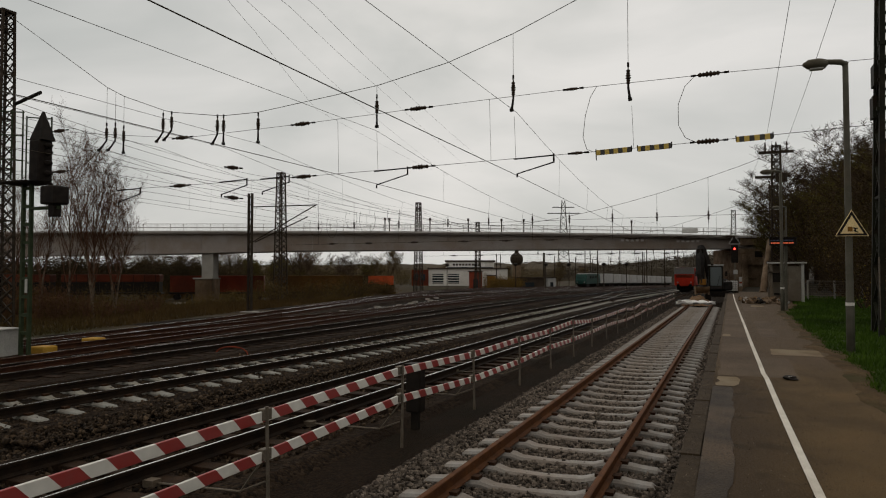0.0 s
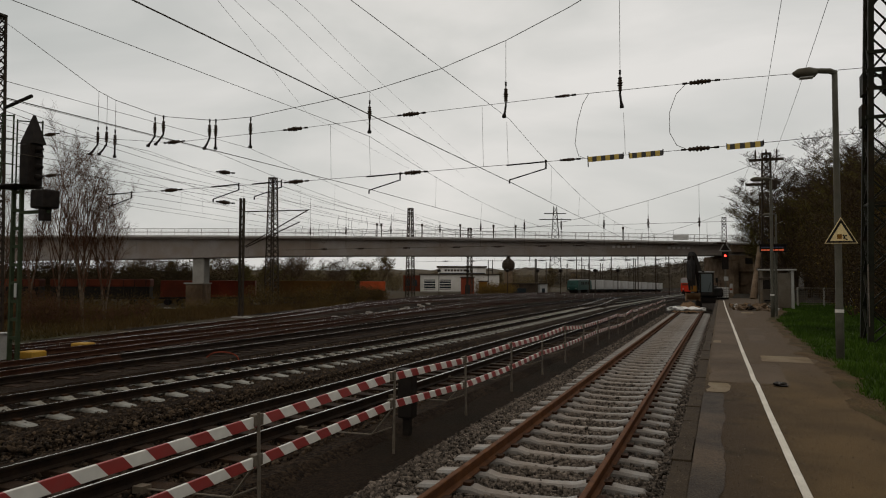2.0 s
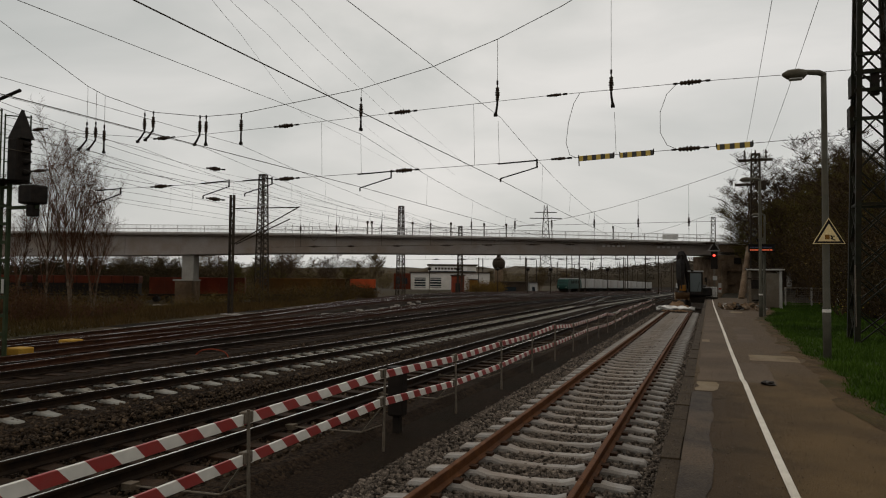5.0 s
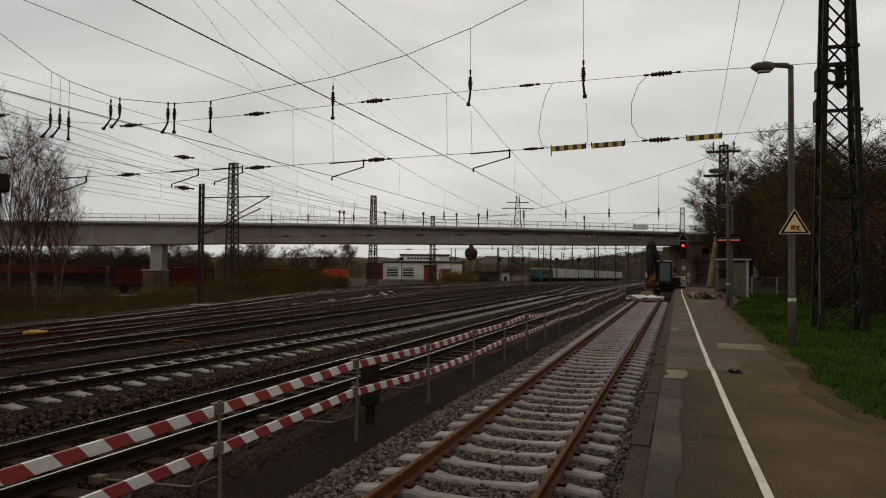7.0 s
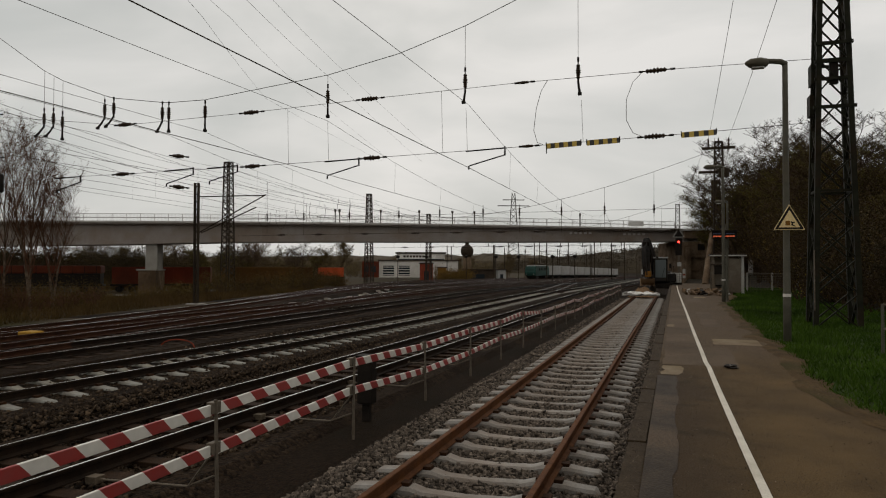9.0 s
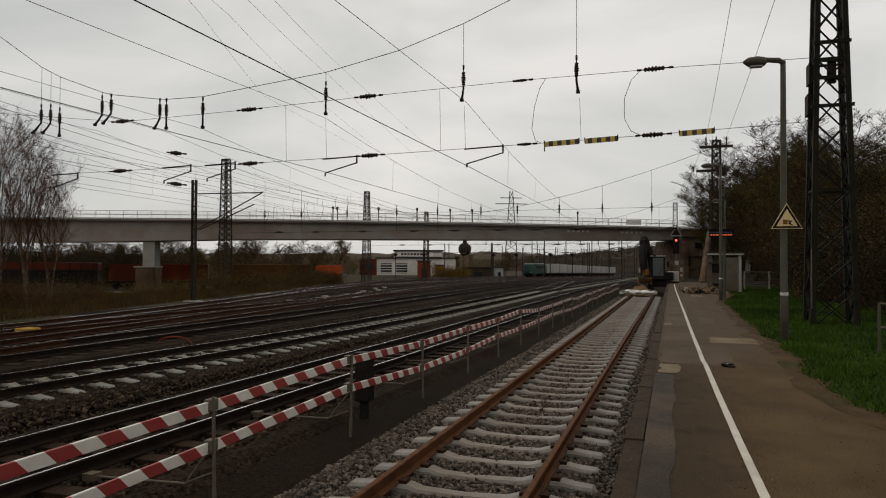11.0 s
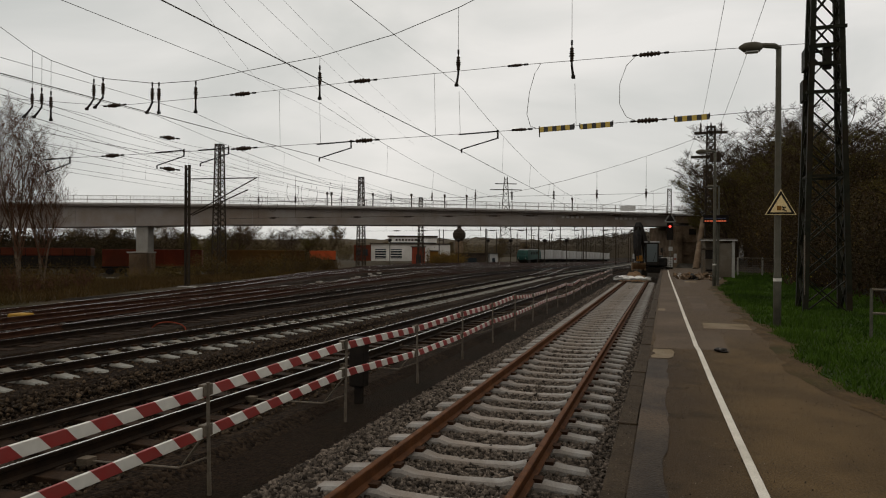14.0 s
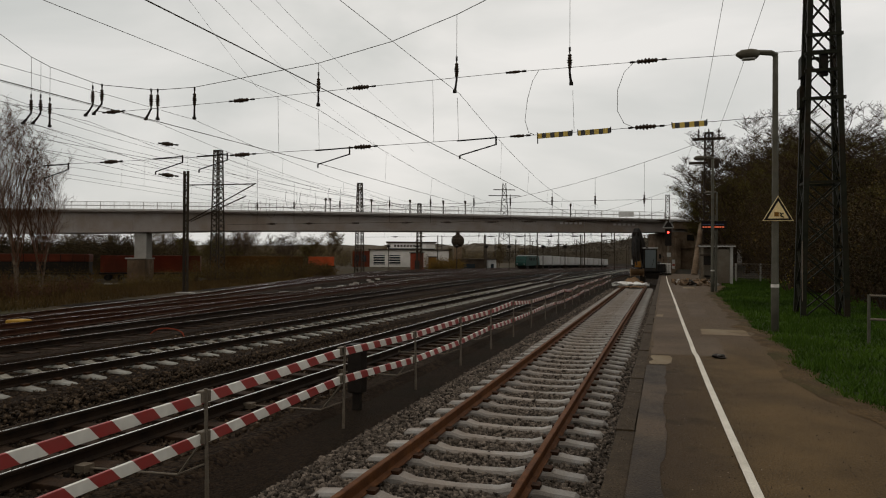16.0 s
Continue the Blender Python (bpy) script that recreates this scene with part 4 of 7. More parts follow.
tower_fittings()
lattice_mast((-51.5, 72.5, ground_z(-51.5, 72.5)), 16.0, 1.25, 0.72, 24, M_MAST_FAR, "dark lattice mast in front of the bridge", chord=0.12, thin=0.08)
lattice_mast((-51.4, 113.6, ground_z(-51.4, 113.6)), 16.4, 1.3, 0.7, 22, M_MAST_FAR, "dark lattice mast behind the bridge", chord=0.13, thin=0.09)
lattice_mast((-57.0, 161.0, ground_z(-57, 161)), 16.6, 1.3, 0.7, 20, M_MAST_FAR, "dark lattice mast behind the bridge", chord=0.14, thin=0.1)
MAST_R = lattice_mast((4.17, 74.8, 0.2), 14.3, 1.1, 0.7, 20, M_MAST_FAR, "dark lattice mast at the end of the platform", chord=0.15, thin=0.09)
lattice_mast((0.6, 162.0, -1.4), 17.0, 1.2, 0.8, 18, M_MAST_FAR, "dark lattice mast beyond the bridge", chord=0.15, thin=0.11)
lattice_mast((6.2, 119.0, 1.5), 14.2, 1.3, 1.1, 18, M_MAST_FAR, "dark lattice mast among the trees", chord=0.16, thin=0.1)
part("crossarm", boxed(-1.55, -0.12, 13.6, 1.55, 0.12, 13.85), M_MAST_FAR, MAST_R)
for xx in (-0.95, 0, 0.95):
    part("pin_insulator", lathe(bmesh.new(), (xx, 0, 13.85), (0, 0, 1), [(0, 0.05), (0.2, 0.09), (0.4, 0.05), (0.6, 0.09), (0.9, 0.04)], 6), M_INSUL, MAST_R)
part("platform_lantern", boxed(-1.9, -0.3, 11.2, 1.2, 0.0, 11.45, 0.05), M_MAST_FAR, MAST_R)
part("feeder_box", boxed(-0.1, -0.9, 10.7, 0.9, -0.5, 11.6, 0.05), M_MAST_FAR, MAST_R)


def small_mast():
    """A slim mast with cantilever arms."""
    m = thing("cantilever_mast", (-29.4, 38.0, ground_z(-29.4, 38)))
    tagged(m, "slim lattice mast with two cantilever arms", "mast", "overhead line masts")
    for sx in (-0.13, 0.13):
        part("leg", boxed(sx - 0.035, -0.1, -0.3, sx + 0.035, 0.1, 7.85), M_MAST_FAR, m)
    bm = bmesh.new()
    for i in range(16):
        z, s = i * 0.49, 1 if i % 2 else -1
        bar(bm, (-0.13 * s, 0, z), (0.13 * s, 0, z + 0.49), 0.04, 0.03)
    part("lattice", bm, M_MAST_FAR, m)
    c, s = math.cos(0.39), math.sin(0.39)
    def arm(x0, z0, x1, z1, r):
        tube(bm2, [(x0 * c, x0 * s, z0), (x1 * c, x1 * s, z1)], r, 6)
    for pts in (((0.2, 6.95), (4.3, 7.08)), ((0.2, 4.65), (4.4, 7.12)), ((0.3, 4.6), (3.8, 6.3))):
        bm2 = bmesh.new()
        (x0, z0), (x1, z1) = pts
        arm(x0, z0, x1, z1, 0.04)
        part("cantilever", bm2, M_MAST_FAR, m)
    part("foundation", boxed(-0.5, -0.4, -0.5, 0.5, 0.4, 0.05, 0.04), M_PIER, m)


small_mast()


def wire(pts, r=0.012, label="dark overhead line wire", name="overhead_wire", sag=0.0):
    """A thin wire through points, hanging by sag between each two."""
    line = []
    for j, (a, b) in enumerate(zip(pts, pts[1:])):
        a, b = Vector(a), Vector(b)
        hang = sag[j] if isinstance(sag, list) else sag
        k = 14 if hang else 2
        for i in range(k):
            t = i / k
            p = a.lerp(b, t)
            p.z -= 4 * hang * t * (1 - t)
            line.append(p)
    line.append(Vector(pts[-1]))
    o = part(name, tube(bmesh.new(), line, r, 5), M_WIRE)
    return tagged(o, label, "wire", "overhead wires")


def insulator(at, axis, length=0.62, label="brown ribbed insulator on the span wire", r=0.075, kids=True):
    o = thing("insulator", at)
    tagged(o, label, "insulator", "insulators")
    ax = Vector(axis).normalized()
    prof = [(-length * 0.72, 0.02), (-length * 0.5, 0.02)]
    n = 6
    for i in range(n):
        t = -length * 0.5 + length * i / n
        k = r * (1.25 if i in (2, 3) else 0.95)
        prof += [(t, 0.045), (t + length / n * 0.4, k), (t + length / n * 0.6, k)]
    prof += [(length * 0.5, 0.04), (length * 0.52, 0.02), (length * 0.72, 0.02)]
    part("porcelain", lathe(bmesh.new(), (0, 0, 0), ax, prof, 8), M_INSUL, o)
    part("end_fitting", lathe(bmesh.new(), ax * (length * 0.7), ax, [(0, 0.035), (0.14, 0.035)], 6), M_BLACK, o)
    part("end_fitting", lathe(bmesh.new(), ax * (-length * 0.84), ax, [(0, 0.035), (0.14, 0.035)], 6), M_BLACK, o)
    return o


def build_cross_span():
    Y = SPAN_Y
    # head rope
    rope = [(-31.5, 14.35), (-25.31, 10.36), (-24.8, 10.11), (-24.31, 9.87), (-22.1, 9.07), (-21.64, 8.94), (-19.24, 8.59), (-18.93, 8.56), (-17.23, 8.55), (-11.95, 9.07), (-9.15, 9.60), (-6.75, 10.32), (-4.59, 11.16), (3.9, 15.1)]
    wire([(x, Y, z) for x, z in rope], 0.013, "head rope of the cross span")
    upper = [(-31.4, 8.7), (-28.2, 8.62), (-21.13, 7.8), (-15.17, 7.92), (-10.29, 8.08), (-4.98, 8.22), (0.17, 8.26), (3.85, 8.22)]
    wire([(x, Y, z) for x, z in upper], 0.009, "upper span wire of the cross span")
    lower = [(-31.4, 7.0), (-28.1, 6.79), (-24.6, 5.8), (-21.1, 5.82), (-15.16, 5.88), (-10.29, 5.97), (-3.89, 6.11), (-1.63, 6.17), (1.22, 6.26), (3.8, 6.36)]
    wire([(x, Y, z) for x, z in lower], 0.009, "lower span wire of the cross span")
    # droppers with hanging insulators
    drops = [(-25.31, 10.36, 7.75, -0.45), (-24.8, 10.11, 7.72, -0.4), (-24.31, 9.87, 7.55, 0.0), (-22.1, 9.07, 7.9, -0.35), (-21.64, 8.94, 7.9, -0.4), (-19.24, 8.59, 7.6, -0.25), (-18.93, 8.56, 7.55, 0.0), (-17.23, 8.55, 7.5, 0.0), (-11.95, 9.07, 7.7, 0.0), (-6.75, 10.32, 7.85, -0.06), (-2.95, 11.85, 7.85, 0.05)]
    for x, z1, z0, lean in drops:
        top = z0 + 1.0 if z1 - z0 > 1.05 else z1
        if z1 > top:
            wire([(x, Y, z1), (x, Y, top)], 0.008, "dropper on the head rope", "dropper_wire")
        insulator((x, Y, top - 0.42), (0, 0, 1), 0.46, "brown ribbed insulator hanging from the head rope", 0.07)
        tool = thing("suspension_clamp", (x, Y, top - 0.85))
        tagged(tool, "dark steel clamp below a hanging insulator", "clamp", "suspension clamps")
        tube(bm := bmesh.new(), [(0, 0, 0.1), (lean * 0.5, 0, -0.12), (lean, 0, -0.28)], [0.035, 0.04, 0.05], 6)
        part("rod", bm, M_BLACK, tool)
        part("jaw", boxed(lean - 0.06, -0.05, -0.34, lean + 0.06, 0.05, -0.24, 0.01), M_BLACK, tool)
    for x, z in ((-28.21, 8.66), (-21.07, 7.82), (-15.17, 7.92), (-10.29, 8.08), (-0.55, 8.26)):
        insulator((x, Y, z), (1, 0, 0.02), 0.62)
    for x, z in ((-28.09, 6.79), (-21.16, 5.82), (-15.1, 5.88), (-10.2, 5.97), (-0.6, 6.2)):
        insulator((x, Y, z), (1, 0, 0.02), 0.62)
    for x, z in ((-4.75, 8.22), (-4.6, 6.1)):
        insulator((x, Y, z), (1, 0, 0.02), 0.35, "small ribbed insulator on the span wire", 0.045)
    for x, z in ((-18.45, 6.42), (-18.43, 5.21)):
        insulator((x, Y, z), (1, 0, -0.12), 0.5)
    # warning boards
    for x0, x1, z0, z1 in ((-3.98, -2.86, 6.06, 6.10), (-2.68, -1.65, 6.10, 6.13), (0.19, 1.2, 6.19, 6.22)):
        b = thing("warning_board", ((x0 + x1) / 2, Y - 0.03, (z0 + z1) / 2), 0)
        b.matrix_basis = b.matrix_basis @ pose(0, 0, 0, 0, -2.2, 0)
        tagged(b, "yellow and black striped warning board on the span wire", "warning board", "warning boards")
        h = (x1 - x0) / 2
        part("board", boxed(-h, -0.012, -0.085, h, 0.012, 0.085, 0.004), M_HAZARD, b)
        part("hook", bar(bmesh.new(), (-h, 0, -0.24 if x0 < -3.5 else -0.05), (-h, 0, 0.12), 0.03), M_BLACK, b)
        part("hook", bar(bmesh.new(), (h, 0, -0.05), (h, 0, 0.12), 0.03), M_BLACK, b)
    # jumper loops and droppers between the span wires
    wire([(-3.95, Y, 8.22), (-4.15, Y, 7.9), (-4.32, Y, 7.3), (-4.4, Y, 6.6), (-4.28, Y, 6.2), (-4.1, Y, 6.12)], 0.009, "slack jumper loop between the span wires", "jumper_wire")
    wire([(-0.95, Y, 8.25), (-1.25, Y, 7.95), (-1.45, Y, 7.4), (-1.45, Y, 6.75), (-1.25, Y, 6.35), (-0.95, Y, 6.2)], 0.009, "slack jumper loop between the span wires", "jumper_wire")
    for x, za, zb in ((-2.85, 7.5, 6.16), (-11.95, 7.4, 5.95), (-6.72, 7.5, 6.05), (-13.6, 7.95, 5.92), (-7.6, 8.15, 6.04)):
        wire([(x, Y, za), (x + 0.05, Y, zb)], 0.006, "thin dropper between the span wires", "dropper_wire")
    # steady arms that hold the contact wires
    for x, z, s in ((-12.05, 5.91, 1), (-6.72, 6.03, 1), (-17.1, 5.88, 1), (-19.1, 5.86, 1), (-24.65, 5.76, 1)):
        t = thing("steady_arm", (x, Y, z))
        tagged(t, "steel steady arm with a drop bracket", "steady arm", "steady arms")
        part("tube", tube(bmesh.new(), [(0.0, 0, 0.0), (1.35, 0, 0.05)], 0.025, 6), M_BLACK, t)
        part("bracket", tube(bmesh.new(), [(1.35, 0, 0.1), (1.35, 0, -0.2)], 0.03, 6), M_BLACK, t)
        part("arm", tube(bmesh.new(), [(1.35, 0, -0.18), (0.1, 0, -0.5)], 0.022, 6), M_BLACK, t)
        part("clamp", tube(bmesh.new(), [(0.1, 0, -0.5), (0.1, 0, -0.62)], 0.03, 6), M_BLACK, t)


build_cross_span()


def build_lines():
    """Contact and carrier wires along the tracks, with droppers."""
    spans = [-30, SPAN_Y, 74, 116, 160, 205, 250, 300, 350]
    for x, zc, zm, far in ((-6.62, 5.47, 7.6, -6.9), (-11.95, 5.45, 7.4, -11.4), (-17.23, 5.5, 7.3, -15.9), (-19.0, 5.5, 7.3, -19.9), (-22.3, 5.55, 7.5, -24.9), (-24.7, 5.6, 7.4, -29.8), (-25.8, 5.6, 7.35, -36)):
        near_c, near_m = {-6.62: (-5.65, -6.62), -11.95: (-11.6, -13.3)}.get(x, (x, x))
        xs = [x, x] + [x + (far - x) * min(1, i / 2) for i in range(1, len(spans) - 1)]
        pm = [(xx, y, zm + fall(y) * 0.6) for xx, y in zip([near_m] + xs[1:], spans)]
        wire(pm, 0.0075, "sagging carrier wire above a track", "carrier_wire", sag=[0.03] + [1.45] * 12)
        if zc:
            pc = [(xx + (0.3 if i % 2 else -0.3) * (i > 1), y, zc + fall(y) * 0.6) for i, (xx, y) in enumerate(zip([near_c] + xs[1:], spans))]
            wire(pc, 0.0105 if x > -12 else 0.0075, "contact wire above a track", "contact_wire", sag=0.08)
            dr = bmesh.new()
            for i, (p, q) in list(enumerate(zip(pm[:4], pm[1:5])))[1:]:
                c0, c1 = Vector(pc[i]), Vector(pc[i + 1])
                p, q = Vector(p), Vector(q)
                for k in range(1, 8):
                    t = k / 8
                    a, b = p.lerp(q, t), c0.lerp(c1, t)
                    a.z -= 4 * (1.45 if i else 0.25) * t * (1 - t)
                    b.z -= 4 * 0.08 * t * (1 - t)
                    tube(dr, [a, b], 0.004, 4)
            tagged(part("dropper_wires", dr, M_WIRE), "thin dropper wires between carrier and contact wire", "wire", kind="stuff")
    # slack jumper loops at the second cross span
    for x, z, w, h in ((-42.5, 10.2, 1.6, 2.6), (-40.3, 10.3, 2.2, 3.4), (-36.8, 10.5, 1.7, 2.8), (-47.5, 9.2, 1.8, 2.4), (-45.2, 9.5, 1.5, 3.0)):
        wire([(x + w * 0.5 * math.cos(a), 74.2, z - h * 0.5 + h * 0.5 * math.sin(a)) for a in [math.pi * (0.8 + 0.17 * k) for k in range(9)]], 0.02, "slack jumper loop at a far cross span", "jumper_wire")
    for pts in (((-9.88, 12.87, 7.64), (-16.64, 26.03, 9.31), (-23.82, 55.33, 11.09)), ((-9.33, 13.12, 7.64), (-15.54, 26.48, 10.08), (-22.47, 55.88, 10.6)), ((-7.71, 11.11, 7.25), (-12.15, 23.31, 9.13), (-18.98, 52.16, 10.32)), ((-7.24, 11.3, 7.25), (-11.66, 23.51, 9.38), (-17.75, 52.67, 10.77))):
        a, b = Vector(pts[0]), Vector(pts[1])
        wire([a + (a - b) * 0.45] + list(pts), 0.0036, "thin high line above the tracks", "feeder_wire", 0.05)
    # feeders: high lines along the mast row and above the platform
    for x0, z0, x1, z1, r in ((-31.5, 10.4, -51, 13.8, 0.014), (-31.2, 10.0, -51, 13.2, 0.014), (-31.8, 9.5, -51, 12.6, 0.014), (-30.9, 9.0, -51, 11.8, 0.014), (-31.4, 8.1, -51, 10.6, 0.014)):
        wire([(x0 + 6, -20, z0 - 0.5), (x0, SPAN_Y, z0), (x1, 72.5, z1), (x1, 113.6, z1 - 0.3), (x1 - 5, 161, z1 - 0.5)], r, "high feeder line along the masts", "feeder_wire", 0.6)
    for x in (-0.7, 0.7):
        wire([(2.2 + x * 1.2, -30, 15.2), (4.17 + x * 1.35, 74.8, 14.9), (0.6 + x, 162, 15.6)], 0.013, "high feeder line above the platform", "feeder_wire", 1.2)
    # second and third cross spans
    for Y, xl, xr, zt in ((74.0, -51.2, 4.0, 13.9), (114.5, -51.2, 3.0, 13.8), (161, -57, 0.6, 13.8), (205, -57, 0.6, 13.6)):
        n = 16
        pts = [(xl + (xr - xl) * i / n, Y, fall(Y) + (7.6 + (zt - 7.6) * abs(2 * i / n - 1) ** 1.6)) for i in range(n + 1)]
        wire(pts, 0.02, "head rope of a far cross span", "span_wire")
        for z in (7.9, 5.9):
            wire([(xl, Y, z + fall(Y)), (xr, Y, z + fall(Y) + 0.2)], 0.018, "span wire of a far cross span", "span_wire")
        for x in (-47, -42, -36, -29.8, -24.9, -19.9, -15.85, -11.35, -6.9, -2.0):
            if x < xl + 2:
                continue
            z0 = 7.6 + (zt - 7.6) * abs(2 * (x - xl) / (xr - xl) - 1) ** 1.6 + fall(Y)
            wire([(x, Y, z0), (x, Y, 5.9 + fall(Y))], 0.016, "dropper of a far cross span", "dropper_wire")
            insulator((x, Y, 8.1 + fall(Y)), (0, 0, 1), 0.9, "insulator of a far cross span", 0.11)
            insulator((x + 2, Y, 5.95 + fall(Y)), (1, 0, 0), 0.9, "insulator of a far cross span", 0.12)


build_lines()


# ---- barrier fence between the tracks ----
def build_fence():
    fe = thing("barrier_fence")
    tagged(fe, "red and white barrier boards on galvanised posts between tracks", "barrier")
    rnd = random.Random(8)
    posts = [(-4.5, 0.0, 0.75, 0.32), (-4.5, 2.95, 0.735, 0.325), (-4.5, 6.1, 0.75, 0.338), (-4.5, 9.3, 0.80, 0.40), (-4.5, 12.4, 0.71, 0.25), (-4.5, 15.45, 0.72, 0.22), (-4.5, 18.4, 0.69, 0.26)]
    y = 18.4
    while y < 62:
        y += 3.05 + rnd.uniform(-0.15, 0.15)
        k = smooth01(18, 40, y)
        posts.append((-4.5 - 0.10 * k, y, 0.69 - 0.22 * k + rnd.uniform(-0.07, 0.07), 0.26 - 0.2 * k + rnd.uniform(-0.06, 0.06)))
    post = bmesh.new()
    tube(post, [(0, 0, -0.36), (0, 0, 0.0)], 0.024, 6)
    tube(post, [(0, 0, 0.0), (0, 0, 0.93)], 0.02, 6)
    box(post, -0.05, -0.05, -0.37, 0.05, 0.05, -0.33)
    post_me = mesh_of("post", post, M_GALV)
    brace = bmesh.new()
    tube(brace, [(0, 0, 0.02), (-0.35, 0.03, -0.12), (-1.5, 0.03, -0.13)], 0.013, 6)
    tube(brace, [(0, 0, 0.28), (-0.33, 0.03, -0.11)], 0.012, 6)
    box(brace, -1.62, -0.05, -0.17, -1.48, 0.09, -0.09)
    brace_me = mesh_of("rail_clamp_brace", brace, M_GALV)
    clip = mesh_of("board_clip", boxed(-0.05, -0.07, -0.02, 0.03, 0.07, 0.10, 0.008), M_GALV)
    posts = [(x, y, zu - 0.055, zl - 0.055) for x, y, zu, zl in posts]
    for i, (x, y, zu, zl) in enumerate(posts):
        for nm, me, z in (("post", post_me, zu - 0.83), ("rail_clamp_brace", brace_me, 0.0), ("board_clip", clip, zu - 0.02), ("board_clip", clip, zl - 0.02)):
            o = new(nm, me)
            o.parent, o.matrix_basis = fe, pose(x + (0.035 if nm == "post" else 0), y, z, rnd.uniform(-1.5, 1.5), rnd.uniform(-1.5, 1.5), 0)
    for (x0, y0, u0, l0), (x1, y1, u1, l1) in zip(posts, posts[1:]):
        for a, b in ((u0, u1), (l0, l1)):
            ln = math.hypot(y1 - y0, b - a) + 0.12
            bm = boxed(-0.016, 0, -0.057, 0.016, ln, 0.057, 0.006)
            o = part("board", bm, M_STRIPE, fe)
            o.matrix_basis = pose(x0 - 0.01, y0 - 0.06, a, math.degrees(math.atan2(b - a, y1 - y0)), rnd.uniform(-4, 4), math.degrees(-math.atan2(x1 - x0, y1 - y0)))


build_fence()


def trackside_box():
    b = thing("trackside_box", (-4.8, 10.5, -0.3))
    tagged(b, "black trackside box on a short post beside the barrier", "equipment box")
    part("post", boxed(-0.06, -0.05, -0.1, 0.06, 0.05, 0.35), M_BLACK, b)
    part("housing", boxed(-0.13, -0.12, 0.22, 0.13, 0.12, 0.98, 0.03), M_BLACK, b)
    part("lid", boxed(-0.15, -0.14, 0.98, 0.15, 0.14, 1.01, 0.01), M_BLACK, b)


trackside_box()


# ---- platform lamp with warning sign ----
def platform_lamp(at, height, sign):
    l = thing("platform_lamp", at)
    tagged(l, "grey platform lamp with a curved arm" + (" and a triangular warning sign" if sign else ""), "lamp post", "platform lamps")
    part("pole", lathe(bmesh.new(), (0, 0, -0.3), (0, 0, 1), [(0, 0.085), (1.4, 0.085), (1.45, 0.075), (height - 0.35, 0.06), (height + 0.2, 0.058)], 12), M_POLE, l, smooth=True)
    part("arm", tube(bmesh.new(), [(0.03, 0.0, height - 0.12), (-0.1, -0.04, height - 0.06), (-0.45, -0.16, height - 0.05)], [0.06, 0.065, 0.055], 8), M_POLE, l)
    bm = bmesh.new()
    prof = [(0, 0.05), (0.06, 0.12), (0.2, 0.15), (0.4, 0.125), (0.52, 0.04)]
    lathe(bm, (-0.36, -0.13, height - 0.07), (-0.94, -0.33, -0.05), prof, 12)
    for v in bm.verts:
        v.co.z = height - 0.07 + (v.co.z - height + 0.07) * 0.85 - 0.02
    head = part("lamp_head", bm, M_POLE, l, smooth=True)
    part("lens", boxed(-0.72, -0.32, height - 0.235, -0.45, -0.16, height - 0.2, 0.01), M_GREYPAINT, head, "frosted lens")
    part("label_plate", tube(bmesh.new(), [(0, 0, 1.0), (0, 0, 1.07)], 0.088, 12), M_WHITE, l)
    if sign:
        def tri(h, up, dep, y, name, material, lab=""):
            bm = bmesh.new()
            z0 = sign
            vs = [(-h, z0 + up), (h, z0 + up), (0, z0 + up + h * 1.732)]
            f0 = [bm.verts.new((x, y, z)) for x, z in vs]
            f1 = [bm.verts.new((x, y + dep, z)) for x, z in vs]
            bm.faces.new(f0)
            bm.faces.new(f1[::-1])
            for i in range(3):
                bm.faces.new((f0[i], f1[i], f1[(i + 1) % 3], f0[(i + 1) % 3]))
            o = part(name, bm, material, l, lab)
            o.matrix_basis = pose(0.03, 0, 0, 0, 0, 8)
        tri(0.33, 0.0, 0.012, -0.115, "sign_plate", M_SIGNY, "pale border of the sign")
        tri(0.305, 0.014, 0.004, -0.120, "sign_border", M_BLACK, "black triangle border")
        tri(0.225, 0.055, 0.004, -0.125, "sign_face", M_SIGNY, "yellow sign face")
        o = part("pictogram", boxed(-0.085, -0.131, sign + 0.10, 0.01, -0.126, sign + 0.20), M_OCHRE, l, "pictogram of a train and a gust")
        o.matrix_basis = pose(0.03, 0, 0, 0, 0, 8)
        for k, (x0, z0, x1, z1) in enumerate(((0.03, 0.19, 0.07, 0.12), (0.03, 0.12, 0.12, 0.08), (0.05, 0.16, 0.11, 0.17))):
            o = part("pictogram", bar(bmesh.new(), (x0, -0.129, sign + z0), (x1, -0.129, sign + z1), 0.02, 0.022), M_BLACK, l)
            o.matrix_basis = pose(0.03, 0, 0, 0, 0, 8)
        for z in (0.08, 0.3):
            part("sign_clamp", tube(bmesh.new(), [(0, 0, sign + z), (0, 0, sign + z + 0.03)], 0.095, 10), M_GALV, l)


platform_lamp((2.37, 17.4, 0.48), 6.38, 2.5)
platform_lamp((2.12, 35.0, 0.48), 6.38, 0)
platform_lamp((3.5, 53.0, 0.46), 6.3, 0)


